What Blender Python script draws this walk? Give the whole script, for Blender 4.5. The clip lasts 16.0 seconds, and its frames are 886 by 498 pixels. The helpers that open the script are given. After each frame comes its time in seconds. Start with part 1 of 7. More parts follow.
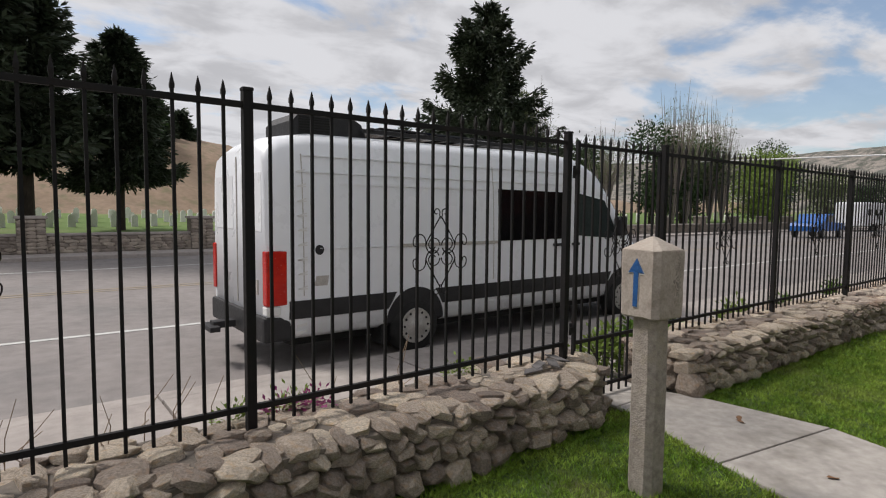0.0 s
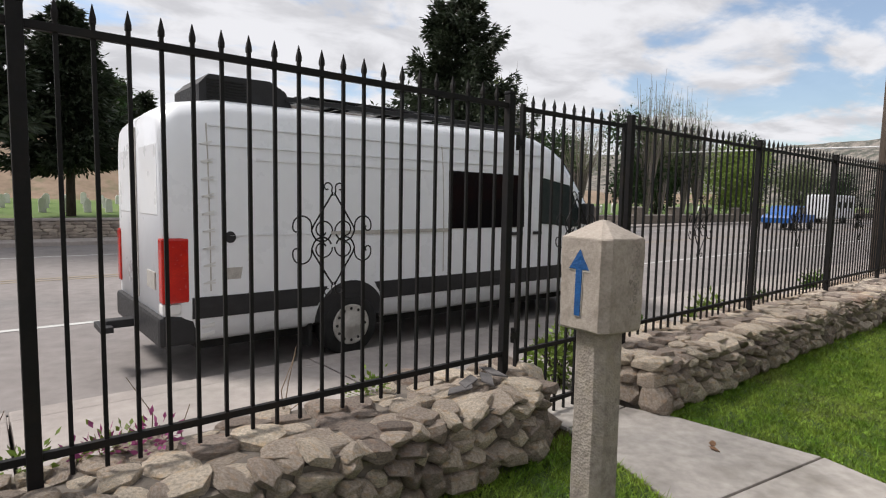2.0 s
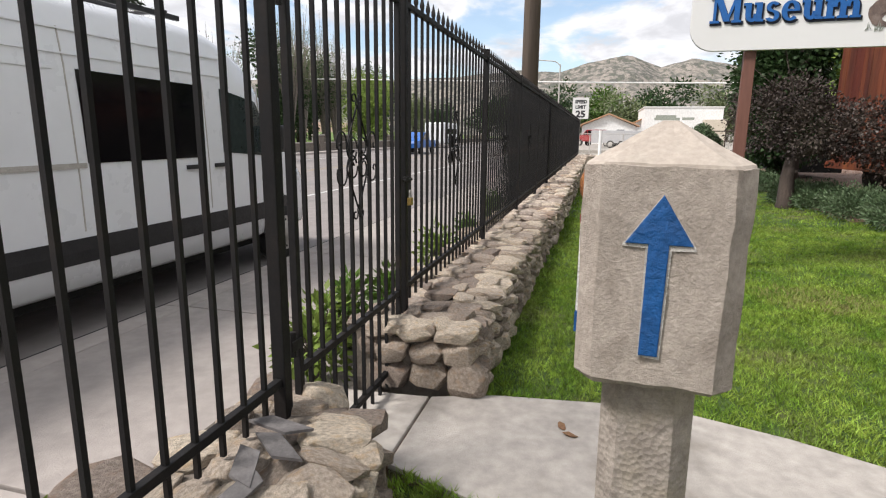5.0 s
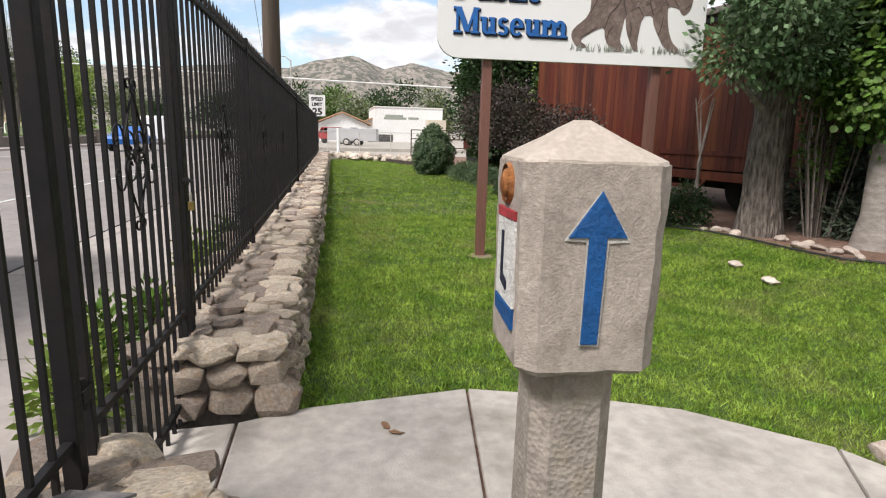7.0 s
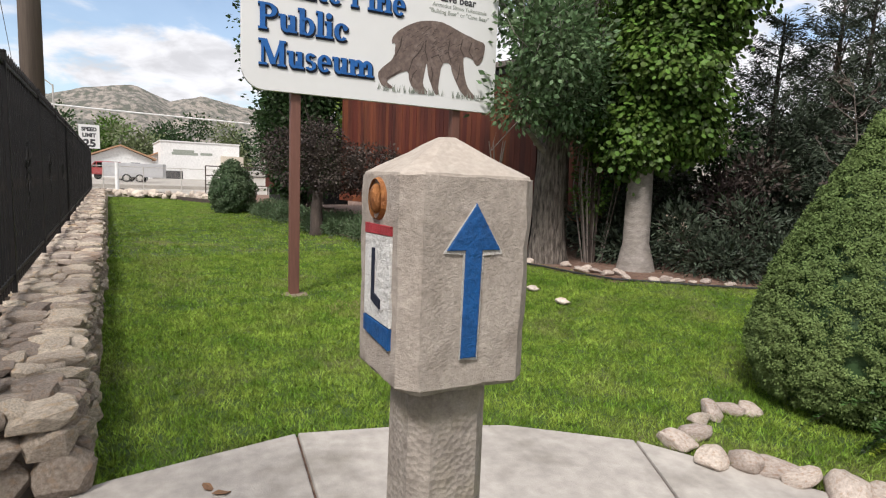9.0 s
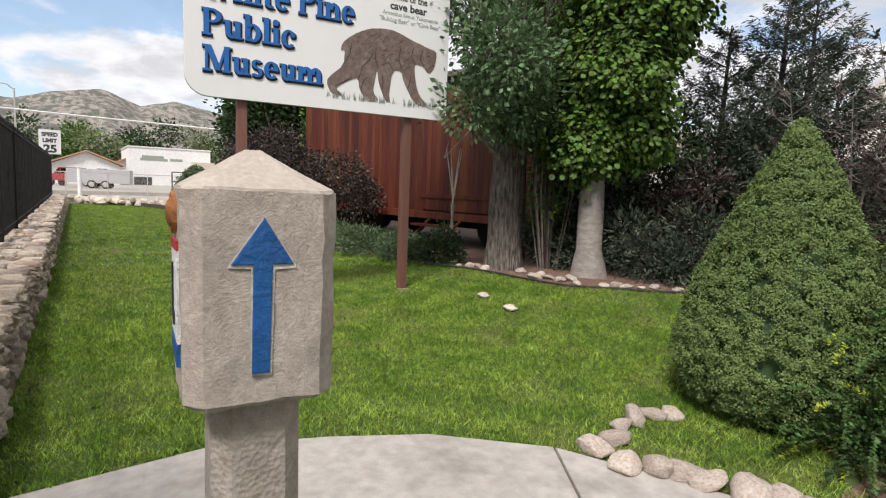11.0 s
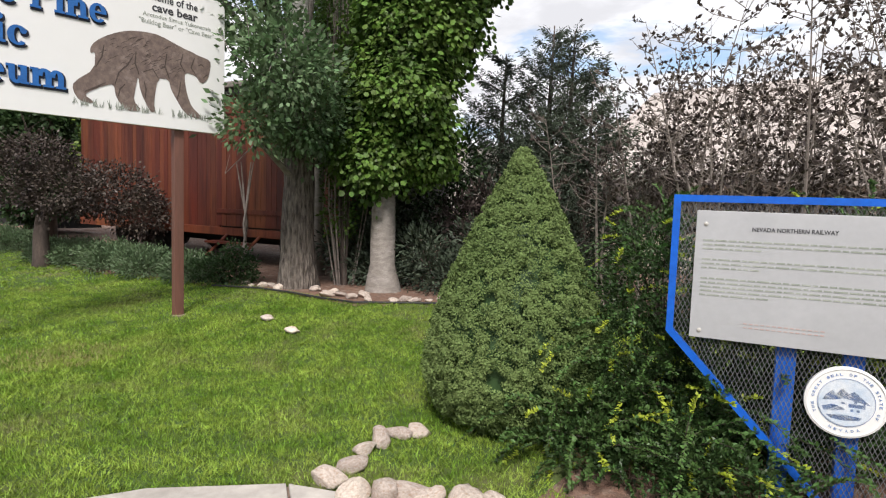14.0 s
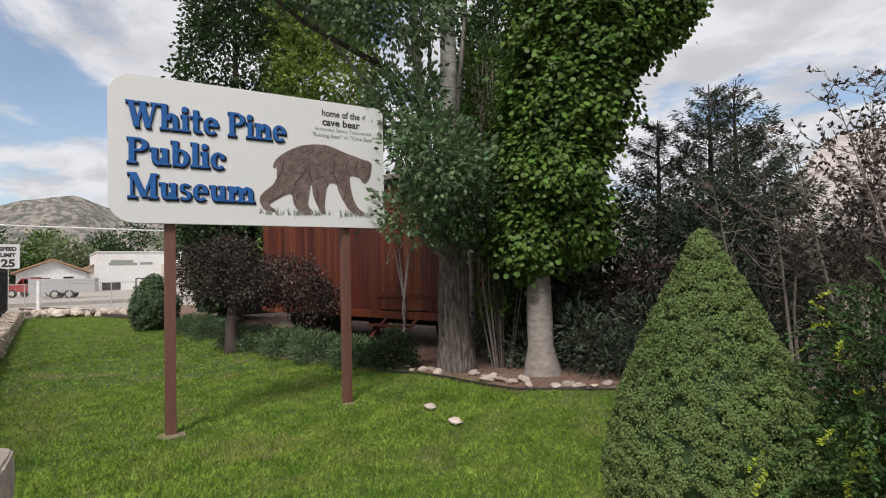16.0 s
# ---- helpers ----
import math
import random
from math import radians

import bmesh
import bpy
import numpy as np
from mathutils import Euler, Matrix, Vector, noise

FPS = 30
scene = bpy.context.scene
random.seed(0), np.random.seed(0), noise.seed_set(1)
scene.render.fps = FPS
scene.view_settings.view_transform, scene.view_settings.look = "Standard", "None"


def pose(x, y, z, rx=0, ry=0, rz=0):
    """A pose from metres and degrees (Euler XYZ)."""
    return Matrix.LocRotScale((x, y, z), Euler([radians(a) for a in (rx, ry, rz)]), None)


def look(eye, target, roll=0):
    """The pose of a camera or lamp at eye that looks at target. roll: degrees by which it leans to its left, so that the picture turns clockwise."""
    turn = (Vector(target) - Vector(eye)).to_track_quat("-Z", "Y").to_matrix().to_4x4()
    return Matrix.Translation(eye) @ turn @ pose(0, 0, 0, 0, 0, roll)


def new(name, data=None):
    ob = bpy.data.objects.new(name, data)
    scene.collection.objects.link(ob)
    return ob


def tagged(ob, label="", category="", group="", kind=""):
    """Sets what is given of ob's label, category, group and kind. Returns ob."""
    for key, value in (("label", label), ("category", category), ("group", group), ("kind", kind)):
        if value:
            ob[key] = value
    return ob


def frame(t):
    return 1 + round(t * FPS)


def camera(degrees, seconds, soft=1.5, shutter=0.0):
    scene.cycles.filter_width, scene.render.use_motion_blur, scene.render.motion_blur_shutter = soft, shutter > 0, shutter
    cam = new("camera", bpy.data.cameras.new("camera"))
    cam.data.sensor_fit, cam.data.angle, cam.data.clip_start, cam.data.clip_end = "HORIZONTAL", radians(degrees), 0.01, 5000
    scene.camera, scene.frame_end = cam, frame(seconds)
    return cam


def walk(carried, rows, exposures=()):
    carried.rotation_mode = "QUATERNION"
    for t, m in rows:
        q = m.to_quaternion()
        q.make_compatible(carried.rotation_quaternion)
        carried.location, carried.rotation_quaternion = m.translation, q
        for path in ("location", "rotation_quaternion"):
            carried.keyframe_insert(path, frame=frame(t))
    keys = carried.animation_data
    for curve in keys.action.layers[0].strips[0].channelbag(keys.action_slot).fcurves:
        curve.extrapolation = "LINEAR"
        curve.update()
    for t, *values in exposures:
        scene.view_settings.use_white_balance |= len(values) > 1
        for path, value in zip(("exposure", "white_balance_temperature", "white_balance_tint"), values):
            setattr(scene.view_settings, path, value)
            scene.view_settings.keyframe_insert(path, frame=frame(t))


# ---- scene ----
cam = camera(75.9, 16.0, soft=1.15)
METRES, EYE, TILT, LEAN, TURN = 4.9, 1.61, 0.0, 0.0, -37.4
ROWS = [
    (0.0, 0.0, 0.0, 0.0, 0.04, -3.98, -0.52),
    (0.5, 0.0544, 0.0272, 0.0007, 0.55, -4.17, -0.85),
    (1.0, 0.0675, 0.0562, -0.0049, -0.11, -4.49, -0.97),
    (1.5, 0.0656, 0.1205, -0.0099, -1.24, -4.56, -1.11),
    (2.0, 0.0877, 0.1774, -0.0139, -2.13, -5.0, -1.04),
    (2.5, 0.106, 0.2327, -0.0145, -3.6, -5.63, -0.95),
    (3.0, 0.0955, 0.284, -0.024, -8.13, -6.82, -0.97),
    (3.5, 0.0725, 0.3526, -0.0284, -14.23, -8.58, -0.37),
    (4.0, 0.071, 0.426, -0.0341, -22.16, -10.01, -0.35),
    (6.5, 0.0197, 0.5973, -0.0341, -57.24, -11.56, -1.1),
    (7.0, 0.021, 0.5976, -0.0357, -63.4, -11.28, -1.44),
    (7.5, 0.0191, 0.5957, -0.0336, -70.19, -10.53, -1.85),
    (8.0, 0.0201, 0.6237, -0.0392, -77.14, -8.24, -2.21),
    (10.5, 0.0251, 0.608, -0.0471, -84.79, -6.3, -2.17),
    (11.0, 0.0281, 0.5583, -0.0404, -85.32, -6.09, -2.19),
    (11.5, 0.036, 0.4919, -0.0356, -87.01, -5.96, -2.23),
    (12.0, 0.0383, 0.4554, -0.0318, -92.41, -5.74, -2.59),
    (12.5, 0.0383, 0.4472, -0.0277, -98.48, -5.47, -2.84),
    (13.0, 0.0365, 0.4488, -0.026, -102.07, -5.36, -2.76),
    (13.5, 0.0334, 0.451, -0.0233, -102.45, -5.14, -2.31),
    (14.0, 0.0353, 0.4421, -0.0177, -102.17, -4.48, -1.96),
    (14.5, 0.03, 0.4245, -0.0092, -98.77, -2.38, -0.51),
    (15.0, 0.0409, 0.4402, 0.0048, -92.89, 0.16, 0.75),
    (15.5, 0.0553, 0.4571, 0.0159, -89.6, 1.44, 1.14),
    (16.0, 0.0619, 0.4652, 0.0199, -87.59, 2.3, 1.38),
]
walk(cam, [(t, pose(0, 0, EYE, TILT, LEAN, TURN) @ pose(METRES * x, METRES * y, METRES * z, 90 + pitch, roll, yaw)) for t, x, y, z, yaw, pitch, roll in ROWS],
     [(0.0, -0.34), (1.0, -0.2), (2.5, 0.0), (4.0, 0.22), (7.0, 0.28), (8.0, 0.22), (10.5, 0.15), (13.0, 0.22), (14.5, 0.38), (15.2, 0.2), (16.0, -0.15)])

# ---- world and sun ----
world = bpy.data.worlds.new("sky")
scene.world = world
world.use_nodes = True
wn, wl = world.node_tree.nodes, world.node_tree.links
wn.clear()
SUN_AZ, SUN_EL = 128.0, 52.0
sky = wn.new("ShaderNodeTexSky")
sky.sky_type, sky.sun_disc = "NISHITA", False
sky.sun_elevation, sky.sun_rotation = radians(SUN_EL), radians(90 - SUN_AZ)
wco = wn.new("ShaderNodeTexCoord")
wsep = wn.new("ShaderNodeSeparateXYZ")
wl.new(wco.outputs["Generated"], wsep.inputs[0])


def wmath(op, a, b):
    n = wn.new("ShaderNodeMath")
    n.operation = op
    for i, v in enumerate((a, b)):
        if isinstance(v, (int, float)):
            n.inputs[i].default_value = v
        else:
            wl.new(v, n.inputs[i])
    return n.outputs[0]


wz = wmath("ADD", wmath("MAXIMUM", wsep.outputs[2], 0.0), 0.16)
wcomb = wn.new("ShaderNodeCombineXYZ")
wl.new(wmath("DIVIDE", wsep.outputs[0], wz), wcomb.inputs[0])
wl.new(wmath("DIVIDE", wsep.outputs[1], wz), wcomb.inputs[1])


def wnoise(scale, detail, rough, off, dist=0.0):
    m = wn.new("ShaderNodeMapping")
    m.inputs["Location"].default_value = off
    m.inputs["Scale"].default_value = (0.9, 1.15, 1)
    m.inputs["Rotation"].default_value = (0, 0, 0.5)
    wl.new(wcomb.outputs[0], m.inputs[0])
    n = wn.new("ShaderNodeTexNoise")
    n.inputs["Scale"].default_value, n.inputs["Detail"].default_value = scale, detail
    n.inputs["Roughness"].default_value, n.inputs["Distortion"].default_value = rough, dist
    wl.new(m.outputs[0], n.inputs["Vector"])
    return n.outputs["Fac"]


def wramp(fac, stops):
    r = wn.new("ShaderNodeValToRGB")
    r.color_ramp.interpolation = "EASE"
    for i, (p, v) in enumerate(stops):
        e = r.color_ramp.elements[i] if i < 2 else r.color_ramp.elements.new(p)
        e.position, e.color = p, (v, v, v, 1) if isinstance(v, float) else (*v, 1)
    wl.new(fac, r.inputs[0])
    return r.outputs[0]


# the clouds break up towards the street's far end
wdot = wn.new("ShaderNodeVectorMath")
wdot.operation = "DOT_PRODUCT"
wl.new(wco.outputs["Generated"], wdot.inputs[0])
wdot.inputs[1].default_value = (math.cos(radians(6)) * math.cos(radians(24)), math.sin(radians(6)) * math.cos(radians(24)), math.sin(radians(24)))
wgap = wmath("MULTIPLY", wmath("MAXIMUM", wmath("SUBTRACT", wdot.outputs["Value"], 0.86), 0.0), 1.15)
cover = wramp(wmath("SUBTRACT", wnoise(1.5, 9, 0.56, (3.1, 1.2, 0), 0.3), wgap), [(0.33, 0.12), (0.46, 1.0)])
shade = wramp(wnoise(3.0, 8, 0.55, (7.3, 2.2, 0), 0.3), [(0.34, (6.6, 6.6, 6.95)), (0.6, (9.0, 9.0, 9.4))])
wmix = wn.new("ShaderNodeMix")
wmix.data_type = "RGBA"
wl.new(cover, wmix.inputs["Factor"])
wbright = wn.new("ShaderNodeVectorMath")
wbright.operation = "SCALE"
wbright.inputs["Scale"].default_value = 1.6
wl.new(sky.outputs[0], wbright.inputs[0])
wl.new(wbright.outputs[0], wmix.inputs["A"])
wl.new(shade, wmix.inputs["B"])
bg = wn.new("ShaderNodeBackground")
bg.inputs["Strength"].default_value = 0.1
wl.new(wmix.outputs["Result"], bg.inputs[0])
wout = wn.new("ShaderNodeOutputWorld")
wl.new(bg.outputs[0], wout.inputs[0])

sun = new("sun", bpy.data.lights.new("sun", "SUN"))
sun.data.energy, sun.data.angle, sun.data.color = 4.1, radians(14), (1.0, 0.945, 0.9)
_sd = Vector((math.cos(radians(SUN_AZ)) * math.cos(radians(SUN_EL)), math.sin(radians(SUN_AZ)) * math.cos(radians(SUN_EL)), math.sin(radians(SUN_EL))))
sun.matrix_world = look(_sd * 50, (0, 0, 0))

# ---- materials ----
rng = np.random.default_rng(7)


def material(name, c1, c2=None, scale=3.0, rough=0.8, bump=0.0, bscale=40.0, metal=0.0, rand=0.0, c3=None, s3=0.7, lo=0.35, hi=0.65,
             stretch=(1, 1, 1), island=False, voro=0.0, trans=0.0, spec=0.4, fine=0.12, bdist=0.02):
    """Two-tone surface: noise at a coarse and a fine scale, optional stain colour c3, bump, and a tint per object or island."""
    m = bpy.data.materials.new(name)
    m.use_nodes = True
    n, l = m.node_tree.nodes, m.node_tree.links
    b = n["Principled BSDF"]
    b.inputs["Roughness"].default_value, b.inputs["Metallic"].default_value = rough, metal
    b.inputs["Specular IOR Level"].default_value = spec
    co = n.new("ShaderNodeTexCoord")
    mp = n.new("ShaderNodeMapping")
    mp.inputs["Scale"].default_value = stretch
    l.new(co.outputs["Object"], mp.inputs[0])

    def nz(s, d=6.0, r=0.6):
        t = n.new("ShaderNodeTexNoise")
        t.inputs["Scale"].default_value, t.inputs["Detail"].default_value, t.inputs["Roughness"].default_value = s, d, r
        l.new(mp.outputs[0], t.inputs["Vector"])
        return t.outputs["Fac"]

    def mix(f, a, bb, mode="MIX"):
        x = n.new("ShaderNodeMix")
        x.data_type, x.blend_type = "RGBA", mode
        for k, v in (("Factor", f), ("A", a), ("B", bb)):
            if isinstance(v, (int, float)):
                x.inputs[k].default_value = v
            elif isinstance(v, tuple):
                x.inputs[k].default_value = (*v, 1)
            else:
                l.new(v, x.inputs[k])
        return x.outputs["Result"]

    def ramp(f, p0, p1, v0=0.0, v1=1.0):
        r = n.new("ShaderNodeMapRange")
        for k, v in (("From Min", p0), ("From Max", p1), ("To Min", v0), ("To Max", v1)):
            r.inputs[k].default_value = v
        l.new(f, r.inputs["Value"])
        return r.outputs[0]

    col = mix(ramp(nz(scale), lo, hi), c1, c2 or tuple(v * 0.8 for v in c1))
    if c3:
        col = mix(ramp(nz(s3, 4.0), 0.52, 0.68, 0.0, 0.85), col, c3)
    col = mix(1.0, col, ramp(nz(scale * 9, 3.0), 0.3, 0.7, 1 - fine, 1 + fine), "MULTIPLY")
    if rand:
        if island:
            src = n.new("ShaderNodeNewGeometry").outputs["Random Per Island"]
        else:
            src = n.new("ShaderNodeObjectInfo").outputs["Random"]
        col = mix(1.0, col, ramp(src, 0, 1, 1 - rand, 1 + rand), "MULTIPLY")
        hs = n.new("ShaderNodeHueSaturation")
        l.new(ramp(src, 0, 1, 0.5 - 0.03 * rand, 0.5 + 0.03 * rand), hs.inputs["Hue"])
        l.new(col, hs.inputs["Color"])
        col = hs.outputs[0]
    l.new(col, b.inputs["Base Color"])
    l.new(ramp(nz(scale * 4), 0.3, 0.7, max(rough - 0.1, 0.02), min(rough + 0.1, 1.0)), b.inputs["Roughness"])
    if bump:
        h = nz(bscale, 8.0, 0.65)
        if voro:
            v = n.new("ShaderNodeTexVoronoi")
            v.inputs["Scale"].default_value = voro
            l.new(mp.outputs[0], v.inputs["Vector"])
            h = mix(0.6, h, v.outputs["Distance"])
        bp = n.new("ShaderNodeBump")
        bp.inputs["Strength"].default_value, bp.inputs["Distance"].default_value = bump, bdist
        l.new(h, bp.inputs["Height"])
        l.new(bp.outputs[0], b.inputs["Normal"])
    if trans:
        tr = n.new("ShaderNodeBsdfTranslucent")
        l.new(col, tr.inputs["Color"])
        ms = n.new("ShaderNodeMixShader")
        ms.inputs[0].default_value = trans
        l.new(b.outputs[0], ms.inputs[1])
        l.new(tr.outputs[0], ms.inputs[2])
        l.new(ms.outputs[0], n["Material Output"].inputs[0])
    return m


def leafmat(name, c1, c2, rand=0.35, trans=0.3, rough=0.55):
    return material(name, c1, c2, scale=1.2, rough=rough, rand=rand, island=True, trans=trans, spec=0.3)


M_iron = material("black_iron", (0.008, 0.008, 0.009), (0.013, 0.012, 0.012), 6, 0.6, 0.12, 60, c3=(0.018, 0.014, 0.012), s3=5, rand=0.15, spec=0.2)
M_conc = material("concrete_pavement", (0.39, 0.36, 0.328), (0.315, 0.29, 0.264), 1.3, 0.9, 0.25, 90, c3=(0.22, 0.2, 0.175), s3=1.6, rand=0.06, fine=0.16)
M_walk = material("sidewalk_concrete", (0.36, 0.322, 0.298), (0.3, 0.27, 0.25), 0.8, 0.9, 0.25, 80, c3=(0.31, 0.285, 0.26), s3=0.6, rand=0.05)
M_mark = material("cast_concrete", (0.39, 0.34, 0.295), (0.31, 0.268, 0.23), 9, 0.92, 0.5, 170, c3=(0.27, 0.23, 0.195), s3=12, fine=0.16, bdist=0.008)
M_cap = material("cast_concrete_cap", (0.4, 0.35, 0.3), (0.34, 0.295, 0.25), 9, 0.92, 0.15, 90, c3=(0.31, 0.28, 0.235), s3=7)
M_aggr = material("exposed_aggregate", (0.34, 0.3, 0.26), (0.22, 0.19, 0.165), 30, 0.95, 0.28, 60, voro=90, c3=(0.3, 0.26, 0.2), s3=6)
M_road = material("asphalt", (0.245, 0.222, 0.212), (0.205, 0.186, 0.178), 0.5, 0.92, 0.3, 120, c3=(0.19, 0.18, 0.175), s3=0.25)
M_line = material("road_paint", (0.55, 0.55, 0.53), (0.42, 0.42, 0.4), 4, 0.8)
M_yline = material("yellow_road_paint", (0.3, 0.24, 0.16), (0.23, 0.2, 0.16), 4, 0.8)
M_soil = material("lawn_soil", (0.035, 0.068, 0.012), (0.055, 0.09, 0.018), 5, 0.95, 0.6, 40, c3=(0.13, 0.115, 0.05), s3=0.9)
M_grass = material("grass_blades", (0.125, 0.22, 0.022), (0.27, 0.37, 0.058), 2.6, 0.6, rand=0.4, lo=0.38, hi=0.62, fine=0.55, island=True, trans=0.3, c3=(0.22, 0.27, 0.065), s3=0.9, spec=0.25)
M_dry = material("dry_ground", (0.24, 0.19, 0.13), (0.18, 0.14, 0.1), 0.15, 0.95, 0.5, 6, c3=(0.14, 0.13, 0.07), s3=0.12)
M_gravel = material("gravel_lot", (0.36, 0.33, 0.29), (0.28, 0.26, 0.23), 1.0, 0.95, 0.5, 30)
M_mulch = material("bark_mulch", (0.21, 0.12, 0.085), (0.11, 0.07, 0.052), 14, 0.95, 0.9, 60, c3=(0.25, 0.19, 0.15), s3=8)
M_stone = material("field_stone", (0.54, 0.455, 0.375), (0.3, 0.245, 0.195), 13, 0.88, 1.0, 34, rand=0.42, c3=(0.45, 0.32, 0.21), s3=4, fine=0.3)
M_mortar = material("wall_mortar", (0.2, 0.17, 0.14), (0.12, 0.105, 0.09), 8, 0.95, 1.0, 25)
M_pale = material("pale_rock", (0.58, 0.5, 0.44), (0.4, 0.33, 0.28), 12, 0.9, 0.8, 25, rand=0.25, c3=(0.36, 0.24, 0.17), s3=9, fine=0.2)
M_slate = material("slate_flake", (0.15, 0.14, 0.138), (0.1, 0.094, 0.092), 12, 0.8, 0.5, 30, rand=0.2)
M_white = material("white_van_paint", (0.79, 0.81, 0.84), (0.76, 0.78, 0.81), 0.7, 0.32, spec=0.5, fine=0.015)
M_black = material("black_plastic", (0.018, 0.018, 0.02), (0.025, 0.025, 0.027), 8, 0.55, 0.15, 90)
M_rubber = material("tyre_rubber", (0.012, 0.012, 0.012), (0.02, 0.02, 0.019), 9, 0.85, 0.3, 80)
M_steel = material("dull_steel", (0.5, 0.48, 0.45), (0.38, 0.36, 0.33), 9, 0.5, 0.1, 40, metal=0.15)
M_red = material("red_lens", (0.55, 0.02, 0.012), (0.42, 0.012, 0.01), 8, 0.2, spec=0.6)
M_dglass = material("tinted_glass", (0.004, 0.004, 0.005), (0.006, 0.006, 0.007), 2, 0.06, spec=0.35)
M_glass = material("window_glass", (0.03, 0.04, 0.04), (0.04, 0.05, 0.05), 2, 0.05, spec=0.8)
M_sign = material("white_sign_board", (0.7, 0.7, 0.69), (0.68, 0.68, 0.67), 0.6, 0.5, fine=0.012)
M_blue = material("blue_letter_paint", (0.012, 0.11, 0.36), (0.01, 0.09, 0.3), 5, 0.5)
M_navy = material("dark_letter_edge", (0.008, 0.012, 0.03), None, 5, 0.6)
M_bear = material("brown_painted_shape", (0.17, 0.125, 0.105), (0.11, 0.08, 0.07), 16, 0.7, c3=(0.22, 0.17, 0.15), s3=9)
M_gpaint = material("grey_green_paint", (0.2, 0.23, 0.19), (0.34, 0.36, 0.32), 14, 0.7)
M_ink = material("dark_ink", (0.04, 0.04, 0.045), None, 5, 0.7)
M_post = material("brown_steel_post", (0.17, 0.075, 0.055), (0.12, 0.055, 0.04), 3, 0.6, 0.1, 50, stretch=(1, 1, 0.15))
M_nvblue = material("blue_enamel", (0.006, 0.1, 0.5), (0.008, 0.085, 0.42), 4, 0.4)
M_plaque = material("brushed_aluminium_plaque", (0.43, 0.435, 0.45), (0.39, 0.395, 0.41), 3, 0.45, metal=0.2, fine=0.03)
M_arrow = material("blue_arrow_paint", (0.004, 0.082, 0.27), (0.004, 0.055, 0.18), 14, 0.55, 0.4, 60)
M_chip = material("chipped_concrete", (0.46, 0.44, 0.41), (0.38, 0.36, 0.33), 40, 0.9, 0.5, 90)
M_copper = material("copper_medallion", (0.45, 0.19, 0.055), (0.26, 0.1, 0.035), 25, 0.45, 0.6, 60, metal=0.5)
M_mred = material("red_painted_concrete", (0.36, 0.03, 0.04), (0.26, 0.025, 0.03), 15, 0.8, 0.5, 90)
M_mwhite = material("white_painted_concrete", (0.72, 0.71, 0.68), (0.6, 0.59, 0.57), 20, 0.85, 0.9, 60)
M_boxcar = material("red_stained_boards", (0.125, 0.027, 0.012), (0.055, 0.013, 0.007), 2.2, 0.6, 0.3, 14, stretch=(1, 1, 0.12), rand=0.28, c3=(0.19, 0.055, 0.02), s3=1.6)
M_bark = material("furrowed_bark", (0.2, 0.17, 0.145), (0.045, 0.036, 0.03), 26, 0.95, 1.0, 22, stretch=(1, 1, 0.2), voro=24, bdist=0.06)
M_pbark = material("pale_smooth_bark", (0.3, 0.27, 0.245), (0.19, 0.168, 0.15), 12, 0.9, 0.7, 40, stretch=(0.6, 0.6, 1.3), c3=(0.2, 0.175, 0.15), s3=7)
M_wbark = material("white_smooth_bark", (0.66, 0.64, 0.6), (0.48, 0.46, 0.43), 9, 0.85, 0.4, 30, stretch=(0.6, 0.6, 2.0), c3=(0.09, 0.08, 0.07), s3=5)
M_dbark = material("dark_bark", (0.08, 0.06, 0.05), (0.045, 0.035, 0.03), 9, 0.95, 0.8, 20, stretch=(1, 1, 0.3))
M_twig = material("grey_twigs", (0.26, 0.225, 0.2), (0.15, 0.125, 0.11), 9, 0.9)
M_pole = material("weathered_pole", (0.15, 0.118, 0.095), (0.095, 0.075, 0.062), 4, 0.92, 0.6, 20, stretch=(1, 1, 0.06))
M_stuc = material("cream_stucco", (0.55, 0.49, 0.4), (0.5, 0.44, 0.36), 2, 0.9, 0.3, 50)
M_wwall = material("white_wall", (0.74, 0.74, 0.73), (0.68, 0.68, 0.67), 0.5, 0.8)
M_roof = material("orange_roof", (0.42, 0.25, 0.15), (0.33, 0.2, 0.12), 2, 0.9, 0.3, 10)
M_groof = material("grey_shingles", (0.22, 0.19, 0.17), (0.15, 0.135, 0.125), 6, 0.95, 0.5, 20, stretch=(1, 1, 3))
M_hill = material("sage_hillside", (0.25, 0.22, 0.19), (0.085, 0.085, 0.07), 0.12, 0.95, 0.6, 0.3, c3=(0.075, 0.085, 0.06), s3=0.16, lo=0.44, hi=0.56, fine=0.4, stretch=(0.3, 1.0, 0.6))
M_bank = material("dry_bank", (0.30, 0.215, 0.15), (0.22, 0.16, 0.11), 0.25, 0.95, 0.5, 2.5, c3=(0.17, 0.15, 0.085), s3=0.8)
M_cwall = material("far_wall_stone", (0.33, 0.28, 0.235), (0.23, 0.2, 0.17), 5, 0.9, 0.7, 15, rand=0.3, island=True)
M_marble = material("white_headstone", (0.82, 0.81, 0.78), (0.74, 0.73, 0.7), 4, 0.8)
L_grn = leafmat("poplar_leaves", (0.07, 0.13, 0.052), (0.17, 0.245, 0.125), 0.5)
L_ivy = leafmat("broad_green_leaves", (0.05, 0.1, 0.015), (0.105, 0.18, 0.03), 0.45, 0.22)
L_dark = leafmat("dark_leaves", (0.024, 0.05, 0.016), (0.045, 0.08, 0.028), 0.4)
